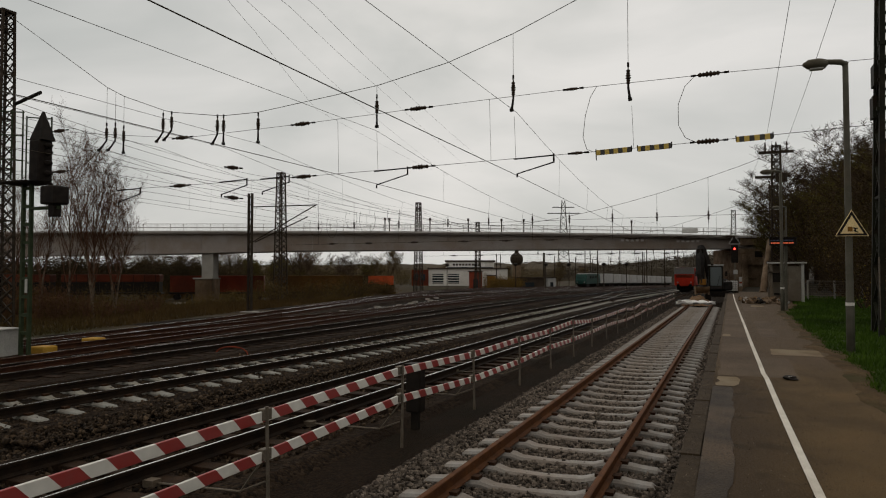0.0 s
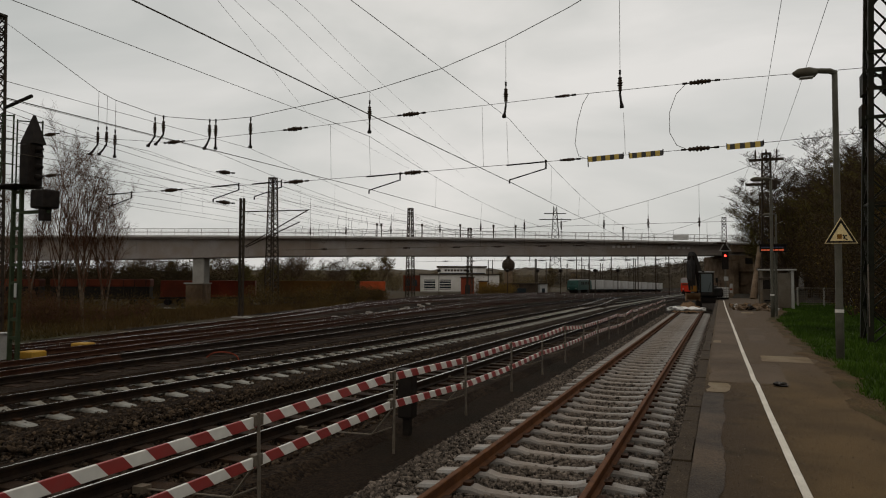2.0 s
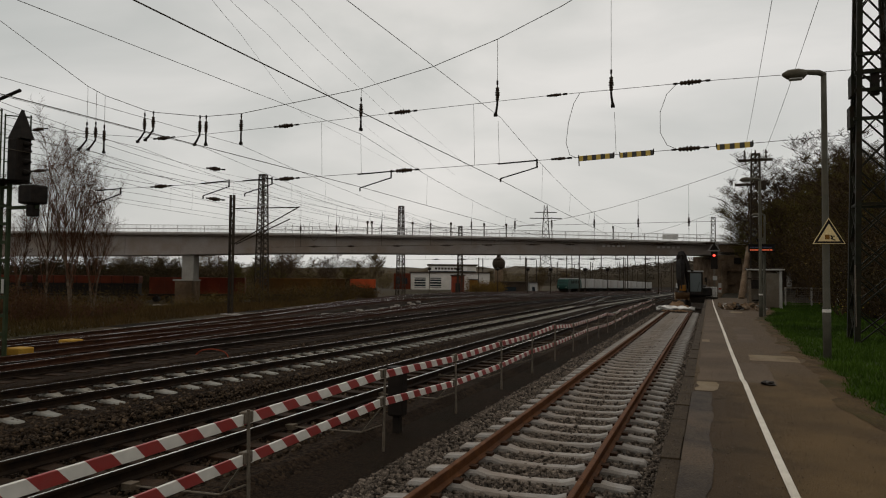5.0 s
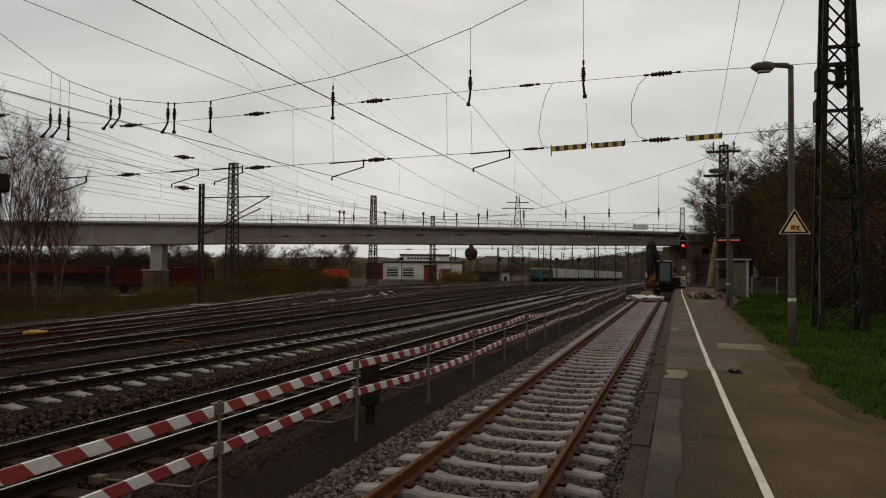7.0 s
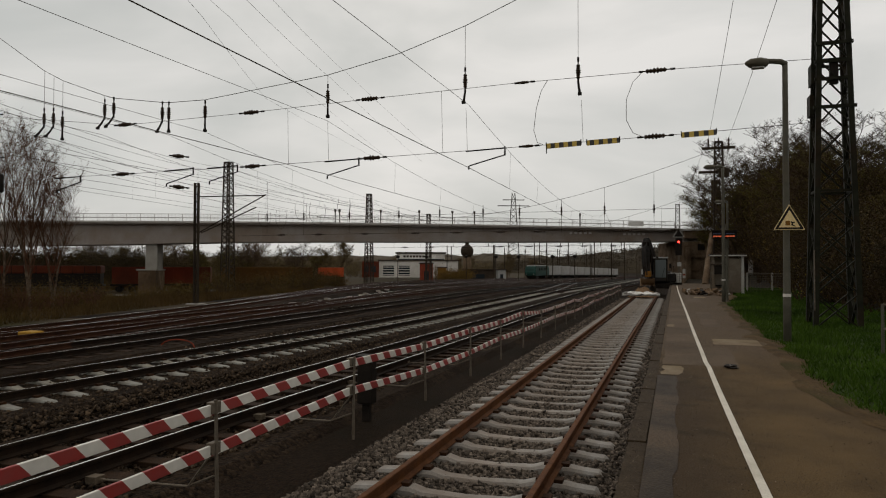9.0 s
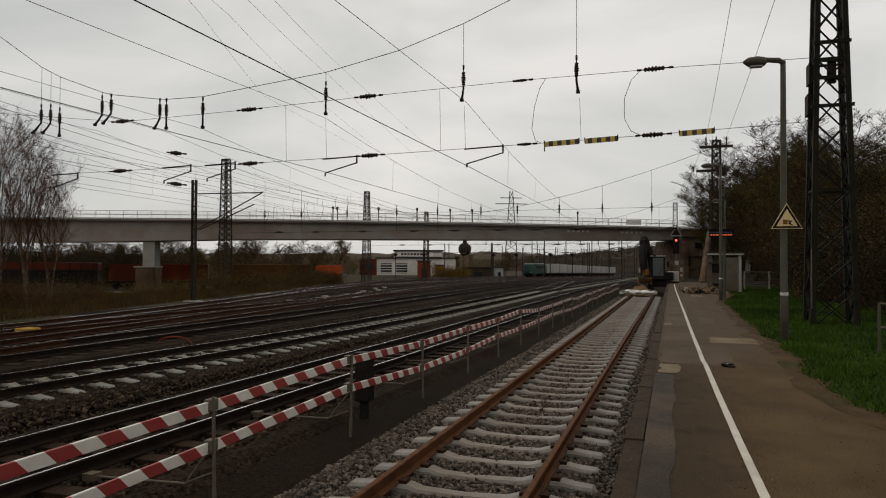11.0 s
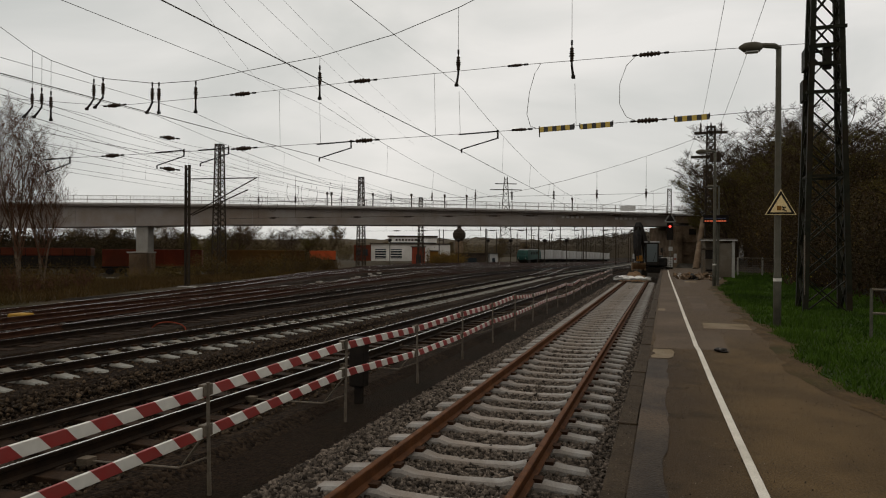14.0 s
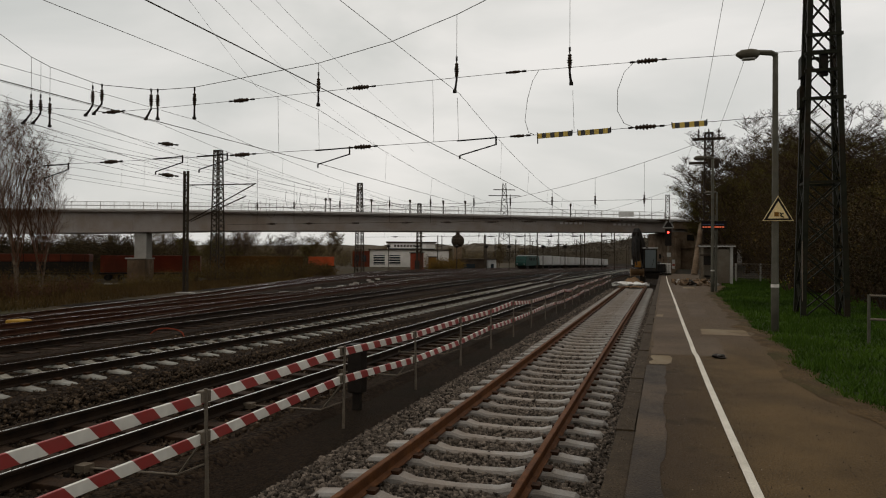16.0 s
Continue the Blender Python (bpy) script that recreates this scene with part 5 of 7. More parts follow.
def passenger_display():
    d = thing("passenger_display", (2.2, 35.5, 0.46))
    tagged(d, "dark passenger information display on a post with amber segments", "display board")
    part("post", lathe(bmesh.new(), (0.12, 0.25, -0.2), (0, 0, 1), [(0, 0.06), (3.9, 0.06)], 8), M_POLE, d)
    part("housing", boxed(-0.56, -0.12, 3.0, 0.56, 0.12, 3.34, 0.02), M_BLACK, d)
    part("canopy", boxed(-0.6, -0.18, 3.34, 0.6, 0.18, 3.38, 0.01), M_BLACK, d)
    x = -0.5
    for w in (0.09, 0.13, 0.16, 0.11, 0.07, 0.18, 0.1, 0.12):
        part("amber_segment", boxed(x, -0.132, 3.07, x + w - 0.02, -0.125, 3.13), M_AMBER, d)
        part("dim_segment", boxed(x, -0.132, 3.2, x + w - 0.03, -0.125, 3.24), M_DIMBLUE, d)
        x += w
    part("loudspeaker", boxed(-0.2, -0.1, 3.48, 0.02, 0.1, 3.62, 0.03), M_BLACK, d)


passenger_display()


def black_bag():
    b = thing("dropped_glove", (0.86, 12.4, 0.5))
    tagged(b, "small crumpled black object lying on the asphalt", "litter")
    bm = bmesh.new()
    bmesh.ops.create_icosphere(bm, subdivisions=3, radius=0.1)
    for v in bm.verts:
        n = noise.noise(v.co * 14)
        v.co = Vector((v.co.x * 1.1, v.co.y * 1.3, max(0.0, v.co.z * 0.38 + 0.025))) * (1 + 0.5 * n)
        v.co.z = max(v.co.z, 0.004)
    part("cloth", bm, M_BLACK, b)
    part("tag", boxed(-0.05, -0.08, 0.035, 0.0, -0.03, 0.06, 0.004), M_GREYPAINT, b)


black_bag()


def tube_railing():
    r = thing("tube_railing", (3.8, 15.6, 0.46))
    tagged(r, "weathered steel tube railing on the grass verge", "railing")
    for i in range(3):
        part("post", tube(bmesh.new(), [(i * 1.5, i * -0.5, -0.2), (i * 1.5, i * -0.5, 0.98)], 0.03, 8), M_POLE, r)
    for z in (0.5, 0.96):
        part("tube", tube(bmesh.new(), [(0, 0, z), (3.0, -1.0, z)], 0.025, 8), M_GALV, r)


tube_railing()


def slope_fence():
    f = thing("wire_fence", (4.5, 50.2, 0.4))
    tagged(f, "low weathered wire fence below the wooded slope", "fence")
    for i in range(4):
        part("post", boxed(i * 1.5 - 0.05, -0.05, -0.2, i * 1.5 + 0.05, 0.05, 1.32, 0.01), M_PIER, f)
    part("top_rail", tube(bmesh.new(), [(-0.05, 0, 1.3), (4.6, 0.05, 1.24)], 0.03, 6), M_GALV, f)
    bm = bmesh.new()
    for i in range(45):
        tube(bm, [(i * 0.1, 0, 0.02), (i * 0.1, 0, 1.25)], 0.006, 3)
    for k in range(9):
        tube(bm, [(0, 0, 0.1 + k * 0.14), (4.5, 0.02, 0.1 + k * 0.14)], 0.006, 3)
    tagged(part("wire_mesh", bm, M_GALV, f), kind="stuff")


slope_fence()


# ---- yard signal by the tracks ----
def yard_signal():
    s = thing("railway_signal", (-18.75, 14.1, 0.02))
    tagged(s, "tall railway signal on a dark green lattice mast, seen from behind", "signal")
    for sx in (-0.16, 0.16):
        part("mast_leg", boxed(sx - 0.04, -0.05, -0.6, sx + 0.04, 0.05, 4.75), M_DIM_GREEN, s)
    for i in range(9):
        z = 0.4 + i * 0.52
        part("batten_plate", boxed(-0.12, -0.04, z, 0.12, 0.04, z + 0.09), M_DIM_GREEN, s)
    part("walkway", boxed(-0.75, -0.45, 4.74, 0.45, 0.45, 4.79, 0.01), M_BLACK, s)
    def cage_tube(a, b, r):
        part("cage_tube", tube(bmesh.new(), [a, b], r, 6), M_DIM_GREEN, s)
    for x in (-0.7, -0.1, 0.35):
        for y in (-0.45, 0.45):
            cage_tube((x, y, 4.8), (x, y, 6.87 - 0.12 * (x + 0.7)), 0.022)
    for z in (5.4, 6.1, 6.77):
        cage_tube((-0.7, -0.45, z + 0.06), (0.38, -0.45, z - 0.08), 0.02)
        cage_tube((-0.7, 0.45, z + 0.06), (0.38, 0.45, z - 0.08), 0.02)
    bm = boxed(0.33, -0.25, 4.75, 0.74, 0.2, 5.95, 0.05)
    screen = part("signal_screen", bm, M_BLACK, s, "black signal screen")
    bm = bmesh.new()
    f0 = [bm.verts.new(p) for p in ((0.30, -0.22, 5.95), (0.82, -0.22, 5.95), (0.60, -0.03, 6.78), (0.56, -0.03, 6.78))]
    f1 = [bm.verts.new((v.co.x, -v.co.y, v.co.z)) for v in f0]
    bm.faces.new(f0)
    bm.faces.new(f1[::-1])
    for i in range(4):
        bm.faces.new((f0[i], f1[i], f1[(i + 1) % 4], f0[(i + 1) % 4]))
    part("signal_hood", bm, M_BLACK, s, "tapered black top screen")
    for z in (5.0, 5.3, 5.6, 5.8):
        part("lamp_hood", lathe(bmesh.new(), (0.73, 0.0, z), (1, 0.1, -0.05), [(0, 0.09), (0.1, 0.085), (0.22, 0.03)], 8), M_BLACK, screen)
    part("bracket", boxed(0.2, -0.05, 3.97, 1.25, 0.05, 4.06), M_DIM_GREEN, s)
    part("distant_lamp", boxed(0.8, -0.25, 4.1, 1.38, 0.25, 4.62, 0.05), M_BLACK, s, "black lamp housing")
    part("lamp_foot", boxed(0.98, -0.12, 3.75, 1.22, 0.12, 4.1, 0.02), M_BLACK, s)
    part("number_bar", boxed(0.1, -0.115, 1.6, 0.2, -0.105, 2.0), M_GREYPAINT, s)
    part("lamp_arm", tube(bmesh.new(), [(-0.6, 0, 7.12), (0.45, 0.0, 7.36)], 0.05, 8), M_BLACK, s)
    c = thing("relay_cabinet", (-19.75, 13.9, -0.28))
    tagged(c, "light grey relay cabinet beside the signal", "cabinet")
    part("housing", boxed(-0.6, -0.3, 0.08, 0.62, 0.3, 0.84, 0.02), M_GREYPAINT, c)
    part("plinth", boxed(-0.63, -0.33, -0.1, 0.65, 0.33, 0.1, 0.01), M_ABUT, c)
    part("roof", boxed(-0.66, -0.36, 0.84, 0.68, 0.36, 0.88, 0.01), M_GREYPAINT, c)
    part("door_seam", boxed(-0.005, -0.305, 0.5, 0.02, -0.298, 0.8), M_BLACK, c)


yard_signal()


def point_machines():
    for x, y, r in ((-19.6, 17.2, 5), (-18.75, 14.7, 5)):
        p = thing("point_machine", (x, y, -0.2), r)
        tagged(p, "weathered yellow cover of a point machine", "point machine", "point machines")
        part("cover", boxed(-0.27, -0.26, 0.02, 0.27, 0.26, 0.24, 0.04), M_YELLOW, p)
        part("base", boxed(-0.32, -0.3, -0.16, 0.32, 0.3, 0.03, 0.01), M_BLACK, p)
    rnd = random.Random(9)
    me = mesh_of("stone_cover", boxed(-0.2, -0.16, -0.1, 0.2, 0.16, 0.05, 0.03), M_SLEEPER)
    for i in range(17):
        y = 14 + i * 3.1
        x = -18.0 - 0.17 * (y - 14) + rnd.uniform(-0.7, 0.7)
        o = tagged(new("cable_cover", me), "pale concrete cable cover beside the points", "cable cover", "cable covers")
        o.matrix_basis = pose(x, y, -0.22, rnd.uniform(-4, 4), 0, rnd.uniform(-30, 30))


point_machines()


def cable_loop():
    o = tagged(part("cable_loop", tube(bmesh.new(), [(0.5 * math.cos(a), 0.08 * math.sin(3 * a), 0.3 * math.sin(a) - 0.03) for a in [math.pi * k / 14 for k in range(15)]], 0.022, 6), M_BRICK_RED), "dull red cable standing up in a loop between tracks", "cable")
    o.matrix_basis = pose(-13.9, 17.1, -0.28, 0, 0, 25)


cable_loop()


# ---- building site at the platform's end ----
def plastic_sheet():
    n = 26
    v, f = [], []
    for j in range(n):
        for i in range(n):
            x, y = i / (n - 1) - 0.5, j / (n - 1) - 0.5
            h = 0.10 + 0.22 * noise.noise(Vector((x * 5, y * 3, 1.7))) + 0.1 * noise.noise(Vector((x * 14, y * 9, 0.3)))
            v.append((x * 2.3 + 0.2 * math.sin(j), y * 1.6 + 0.15 * math.sin(i * 0.8), max(0.0, h + 0.05)))
    f = [(j * n + i, j * n + i + 1, (j + 1) * n + i + 1, (j + 1) * n + i) for j in range(n - 1) for i in range(n - 1)]
    me = quads(v, f, "plastic_sheet", M_TARP)
    o = new("plastic_sheet", me)
    o.matrix_basis = pose(-2.4, 53.4, -0.05, 0, 0, 3)
    sol = o.modifiers.new("thick", "SOLIDIFY")
    sol.thickness = 0.03
    tagged(o, "crumpled white plastic sheet lying over the rails", "plastic sheet")


plastic_sheet()


def excavator():
    e = thing("excavator", (-1.15, 64.5, -0.05), 8)
    tagged(e, "dark excavator with raised boom on the closed track", "excavator")
    for x in (-1.15, 0.75):
        part("crawler", boxed(x, -1.9, -0.15, x + 0.5, 1.6, 0.62, 0.2), M_RUBBER, e)
    part("chassis", boxed(-0.7, -1.0, 0.25, 0.8, 0.9, 0.75, 0.05), M_BLACK, e)
    part("upper_body", boxed(-1.15, -0.5, 0.78, 1.2, 2.2, 1.55, 0.12), M_MACHINE, e)
    part("counterweight", boxed(-1.1, 1.5, 0.8, 1.15, 2.5, 1.75, 0.2), M_MACHINE, e)
    part("engine_cover", boxed(-1.1, 0.6, 1.55, -0.1, 1.9, 1.85, 0.06), M_MACHINE, e)
    cabm = part("cab", boxed(-0.8, -1.2, 0.85, 0.38, 0.5, 2.85, 0.08), M_MACHINE, e, "cab")
    part("cab_roof", boxed(-0.85, -1.25, 2.85, 0.43, 0.55, 2.97, 0.03), M_GREYCONT, cabm, "pale cab roof")
    part("windscreen", boxed(-0.68, -1.225, 1.2, 0.26, -1.2, 2.74), M_CABGLASS, cabm)
    for xx in (-0.7, 0.28):
        part("cab_post", boxed(xx - 0.05, -1.25, 0.9, xx + 0.05, -1.19, 2.85), M_BLACK, cabm)
    part("wiper", bar(bmesh.new(), (-0.1, -1.24, 1.25), (0.1, -1.24, 2.0), 0.03), M_BLACK, cabm)
    part("seat", boxed(-0.45, -0.9, 1.1, 0.05, -0.4, 1.9, 0.06), M_BLACK, cabm)
    part("work_lamp", boxed(-0.6, -1.33, 2.88, -0.4, -1.25, 3.0, 0.02), M_BLACK, cabm)
    part("side_window", boxed(-0.82, -1.0, 1.4, -0.8, 0.3, 2.65), M_CABGLASS, cabm)
    boom = part("boom", tube(bmesh.new(), [(-0.75, 0.2, 1.0), (-0.85, -0.5, 2.2), (-1.05, -0.9, 3.2), (-1.3, -1.15, 4.25), (-1.38, -1.2, 4.6)], [0.44, 0.5, 0.44, 0.34, 0.2], 4), M_MACHINE, e)
    stick = part("stick", tube(bmesh.new(), [(-1.4, -1.35, 4.55), (-1.5, -1.7, 3.5), (-1.52, -1.9, 2.4), (-1.45, -2.0, 1.4)], [0.24, 0.36, 0.34, 0.26], 4), M_MACHINE, e)
    for k in range(4):
        part("hose", tube(bmesh.new(), [(-0.8 - 0.1 * k, -0.75, 2.0), (-1.0 - 0.12 * k, -1.35, 3.3 + 0.1 * k), (-1.3 - 0.08 * k, -1.5, 4.3), (-1.45 - 0.06 * k, -2.0, 3.2), (-1.4 - 0.08 * k, -2.2, 2.0 - 0.15 * k)], 0.035, 5), M_RUBBER, boom)
    part("stick_lug", boxed(-1.75, -1.75, 3.9, -1.2, -1.2, 4.3, 0.06), M_BLACK, stick)
    part("linkage", bar(bmesh.new(), (-1.75, -2.05, 2.2), (-1.7, -2.25, 1.35), 0.12), M_BLACK, stick)
    part("boom_cylinder", tube(bmesh.new(), [(-0.95, -0.9, 1.3), (-1.25, -1.25, 3.1)], 0.09, 8), M_GALV, boom)
    part("stick_cylinder", tube(bmesh.new(), [(-1.0, -0.75, 3.2), (-1.7, -1.3, 4.2)], 0.09, 8), M_BLACK, stick)
    part("quick_coupler", boxed(-1.6, -2.2, 1.25, -1.1, -1.8, 1.75, 0.05), M_OCHRE, e, "yellow quick coupler")
    bm = bmesh.new()
    n = 8
    prev = None
    for i in range(n + 1):
        a = math.pi * (0.1 + 0.95 * i / n)
        y, z = -1.9 + 0.5 * math.cos(a), 0.85 - 0.5 * math.sin(a) + 0.2
        row = [bm.verts.new((x, y, z)) for x in (-1.95, -0.85)]
        if prev:
            bm.faces.new((prev[0], prev[1], row[1], row[0]))
        prev = row
    bmesh.ops.solidify(bm, geom=bm.faces[:], thickness=0.05)
    bucket = part("bucket", bm, M_BUCKET, e, "muddy bucket")
    for x in (-1.93, -0.87):
        part("bucket_cheek", boxed(x - 0.025, -2.3, 0.45, x + 0.025, -1.5, 1.15, 0.02), M_BUCKET, bucket)
    for i in range(4):
        part("bucket_tooth", boxed(-1.88 + i * 0.3, -2.5, 0.5, -1.78 + i * 0.3, -2.3, 0.6, 0.01), M_BUCKET, bucket)
    part("mirror", boxed(0.5, -1.25, 2.0, 0.68, -1.15, 2.4, 0.02), M_BLACK, e)
    part("handrail", tube(bmesh.new(), [(1.1, 0.5, 1.5), (1.1, 0.5, 2.2), (1.1, 2.0, 2.2), (1.1, 2.0, 1.6)], 0.025, 6), M_BLACK, e)


excavator()


def soil_heap():
    for nm, lab, x, y, sx, sy, h, mt in (("soil_heap", "heap of pale excavated soil in front of the excavator", -2.45, 58.5, 1.1, 2.2, 0.55, M_BUCKET), ("rubble_heap", "heap of broken concrete and scrap on the platform", 1.6, 43.6, 1.15, 2.0, 0.2, M_ABUT)):
        bm = bmesh.new()
        bmesh.ops.create_grid(bm, x_segments=22, y_segments=22, size=1)
        for v in bm.verts:
            r = min(1, v.co.length)
            n = noise.noise(Vector((v.co.x * 3, v.co.y * 3, x)))
            v.co = Vector((v.co.x * sx, v.co.y * sy, h * (1 - r * r) * (1 + 0.8 * n) + 0.15 * noise.noise(v.co * 9) - 0.06))
        o = part(nm, bm, mt)
        o.matrix_basis = pose(x, y, 0.5 if x > 0 else -0.2)
        tagged(o, lab, "heap")
    rnd = random.Random(4)
    for i in range(95):
        s = rnd.uniform(0.05, 0.24)
        bm = boxed(-s, -s * 0.7, -s * 0.25, s, s * 0.7, s * 0.25, s * 0.06)
        for v in bm.verts:
            v.co += Vector([rnd.uniform(-0.12, 0.12) * s for _ in range(3)])
        o = part("concrete_lump", bm, rnd.choice((M_ABUT, M_PIER, M_ABUT, M_BLACK, M_BUCKET)))
        o.matrix_basis = pose(1.6 + max(-1.1, min(1.1, rnd.gauss(0, 0.75))), 43.4 + max(-2, min(2, rnd.gauss(0, 1.1))), 0.53 + rnd.uniform(0, 0.2), rnd.uniform(-40, 40), rnd.uniform(-40, 40), rnd.uniform(0, 180))
        tagged(o, "broken lump of concrete on the rubble heap", "rubble", "rubble lumps")
    p = thing("pipe", (3.1, 68.0, 0.4))
    tagged(p, "thick stained concrete pipe leaning against the abutment", "pipe")
    part("tube", tube(bmesh.new(), [(-0.55, 0, 0), (-0.3, 1.6, 1.5), (0.1, 4.2, 3.6), (0.32, 6, 4.9)], [0.3, 0.26, 0.24, 0.2], 10), M_ABUT, p)


soil_heap()


def ibc_tote():
    t = thing("liquid_container", (0.05, 66.0, 0.5))
    tagged(t, "white plastic liquid container in a wire cage", "container")
    part("tank", boxed(-0.48, -0.45, 0.15, 0.48, 0.45, 1.05, 0.06), M_TARP, t)
    part("pallet", boxed(-0.52, -0.5, 0.0, 0.52, 0.5, 0.13, 0.01), M_BLACK, t)
    for i in range(6):
        x = -0.5 + i * 0.2
        part("cage_bar", tube(bmesh.new(), [(x, -0.48, 0.12), (x, -0.48, 1.08)], 0.012, 4), M_GALV, t)
        part("cage_bar", tube(bmesh.new(), [(-0.5, -0.48, 0.15 + i * 0.18), (0.5, -0.48, 0.15 + i * 0.18)], 0.012, 4), M_GALV, t)


ibc_tote()


def exit_signal():
    s = thing("railway_signal", (0.37, 81.0, -0.1))
    tagged(s, "railway signal showing red with a triangular board above", "signal")
    part("mast", boxed(-0.1, -0.08, -0.3, 0.1, 0.08, 4.4), M_GALV, s)
    screen = part("screen", boxed(-0.34, -0.1, 3.4, 0.34, 0.1, 5.3, 0.05), M_BLACK, s, "black signal screen")
    part("red_lamp", lathe(bmesh.new(), (0.0, -0.11, 4.88), (0, -1, 0), [(0, 0.11), (0.03, 0.11)], 12), M_RED_LIGHT, screen, "glowing red lamp")
    for z in (4.4, 3.95):
        part("dark_lamp", lathe(bmesh.new(), (0.1, -0.11, z), (0, -1, 0), [(0, 0.1), (0.05, 0.1)], 10), M_RUBBER, screen)
    for h, y, m in ((0.62, -0.02, M_GREYPAINT), (0.5, -0.03, M_BLACK)):
        bm = bmesh.new()
        c = 5.4 + (0.62 - h) * 0.45
        f = [bm.verts.new(p) for p in ((-h, y, c), (h, y, c), (0, y, c + h * 1.6))]
        g = [bm.verts.new((v.co.x, y + 0.02, v.co.z)) for v in f]
        bm.faces.new(f)
        bm.faces.new(g[::-1])
        for i in range(3):
            bm.faces.new((f[i], g[i], g[(i + 1) % 3], f[(i + 1) % 3]))
        part("triangle_board", bm, m, s)
    part("mark_board", boxed(-0.15, -0.12, 2.2, 0.28, -0.09, 2.65), M_GREYPAINT, s)
    part("mast_plate", boxed(0.4, -0.1, 0.9, 0.7, -0.06, 1.9), M_GREYPAINT, s)
    part("mast_plate", boxed(0.42, -0.12, 1.2, 0.68, -0.1, 1.4), M_BRICK_RED, s)


exit_signal()


def shelter():
    s = thing("platform_shelter", (3.02, 46.9, 0.45))
    tagged(s, "small grey platform shelter with a flat dark roof", "shelter")
    part("roof", boxed(-1.0, -1.0, 2.34, 1.05, 1.4, 2.46, 0.03), M_ROOF, s)
    part("gutter", boxed(-1.02, -1.05, 2.30, 1.07, -0.98, 2.38, 0.01), M_GREYPAINT, s)
    for x in (-0.82, 0.86):
        for y in (-0.85, 1.25):
            part("post", boxed(x - 0.08, y - 0.06, -0.2, x + 0.08, y + 0.06, 2.34, 0.01), M_GREYPAINT if x > 0 and y < 0 else M_GALV, s)
    part("rear_wall", boxed(-0.76, 1.23, 0.1, 0.8, 1.27, 2.2), M_SHELTER, s)
    part("side_panel", boxed(0.84, -0.78, 0.1, 0.88, 1.18, 2.2), M_SHELTER, s)
    part("front_panel", boxed(0.1, -0.88, 0.1, 0.76, -0.84, 2.15), M_SHELTER, s)
    part("panel_frame", boxed(0.05, -0.9, 0.05, 0.1, -0.83, 2.3), M_GALV, s)
    part("notice_case", boxed(-0.75, -0.95, 1.2, -0.2, -0.86, 1.75, 0.02), M_BLACK, s)
    part("shelf", boxed(-0.95, -1.05, 1.76, -0.05, -0.5, 1.84), M_ROOF, s)
    part("bench", boxed(-0.6, 0.8, 0.42, 0.7, 1.2, 0.5, 0.02), M_BLACK, s)


shelter()


# ---- vegetation ----
def grow(seed, height, droop=0.0, spread=0.8, levels=5, bud=0.0, up=0.25, trunk_r=None, first=0.25, kids=5):
    """A branching frame: returns limb segments (thick), twig segments (thin) and tip places."""
    rnd = random.Random(seed)
    limbs, twigs, tips = [], [], []
    bend = 0.07 if droop > 0.3 else 0.13

    def branch(p, d, length, r, level):
        n = 5 if level == 0 else 3
        pts, rad = [p], [r]
        for i in range(n):
            d = (d + Vector((rnd.gauss(0, bend), rnd.gauss(0, bend), rnd.gauss(0, 0.08) + (up * 0.3 if level else 0.05) - droop * 0.28 * max(0, level - 1)))).normalized()
            p = p + d * (length / n)
            pts.append(p)
            rad.append(r * (1 - 0.75 * (i + 1) / n) if level else r * (1 - 0.8 * (i + 1) / n))
        (limbs if level < (2 if droop < 0.3 else 1) else twigs).append((pts, rad, level))
        if level >= levels:
            tips.append(p)
            return
        k = kids + (7 if level == 0 else 0)
        for j in range(k):
            t = first + (1 - first) * (j + rnd.random()) / k if level == 0 else 0.25 + 0.75 * (j + rnd.random()) / k
            x = min(n - 1e-6, t * n)
            i = int(x)
            q = pts[i].lerp(pts[i + 1], x - i)
            a = rnd.uniform(0, math.tau)
            side = Vector((math.cos(a), math.sin(a), 0))
            dd = (d * 0.55 + side * spread + Vector((0, 0, up))).normalized() if level else (side * spread + Vector((0, 0, 0.55 + up))).normalized()
            ln = length * rnd.uniform(0.34, 0.56) * (1.15 - 0.5 * t if level == 0 else 1)
            branch(q, dd, ln, max(0.006, rad[i] * 0.55), level + 1)

    branch(Vector((0, 0, 0)), Vector((0, 0, 1)), height, trunk_r or height * (0.011 if droop > 0.3 else 0.018), 0)
    return limbs, twigs, tips


def seg_mesh(name, segs, material, sides=3, minr=0.0):
    v, f = [], []
    for pts, rad, level in segs:
        s = 7 if level == 0 else (5 if level == 1 else sides)
        base = len(v)
        for i, p in enumerate(pts):
            d = (pts[min(i + 1, len(pts) - 1)] - pts[max(i - 1, 0)]).normalized()
            a = d.cross(Vector((0.3, 0.9, 0.1))).normalized()
            b = a.cross(d)
            for k in range(s):
                w = k * math.tau / s
                v.append(p + (a * math.cos(w) + b * math.sin(w)) * max(rad[i], minr))
        for i in range(len(pts) - 1):
            for k in range(s):
                f.append((base + i * s + k, base + i * s + (k + 1) % s, base + (i + 1) * s + (k + 1) % s, base + (i + 1) * s + k))
    return quads(v, f, name, material)


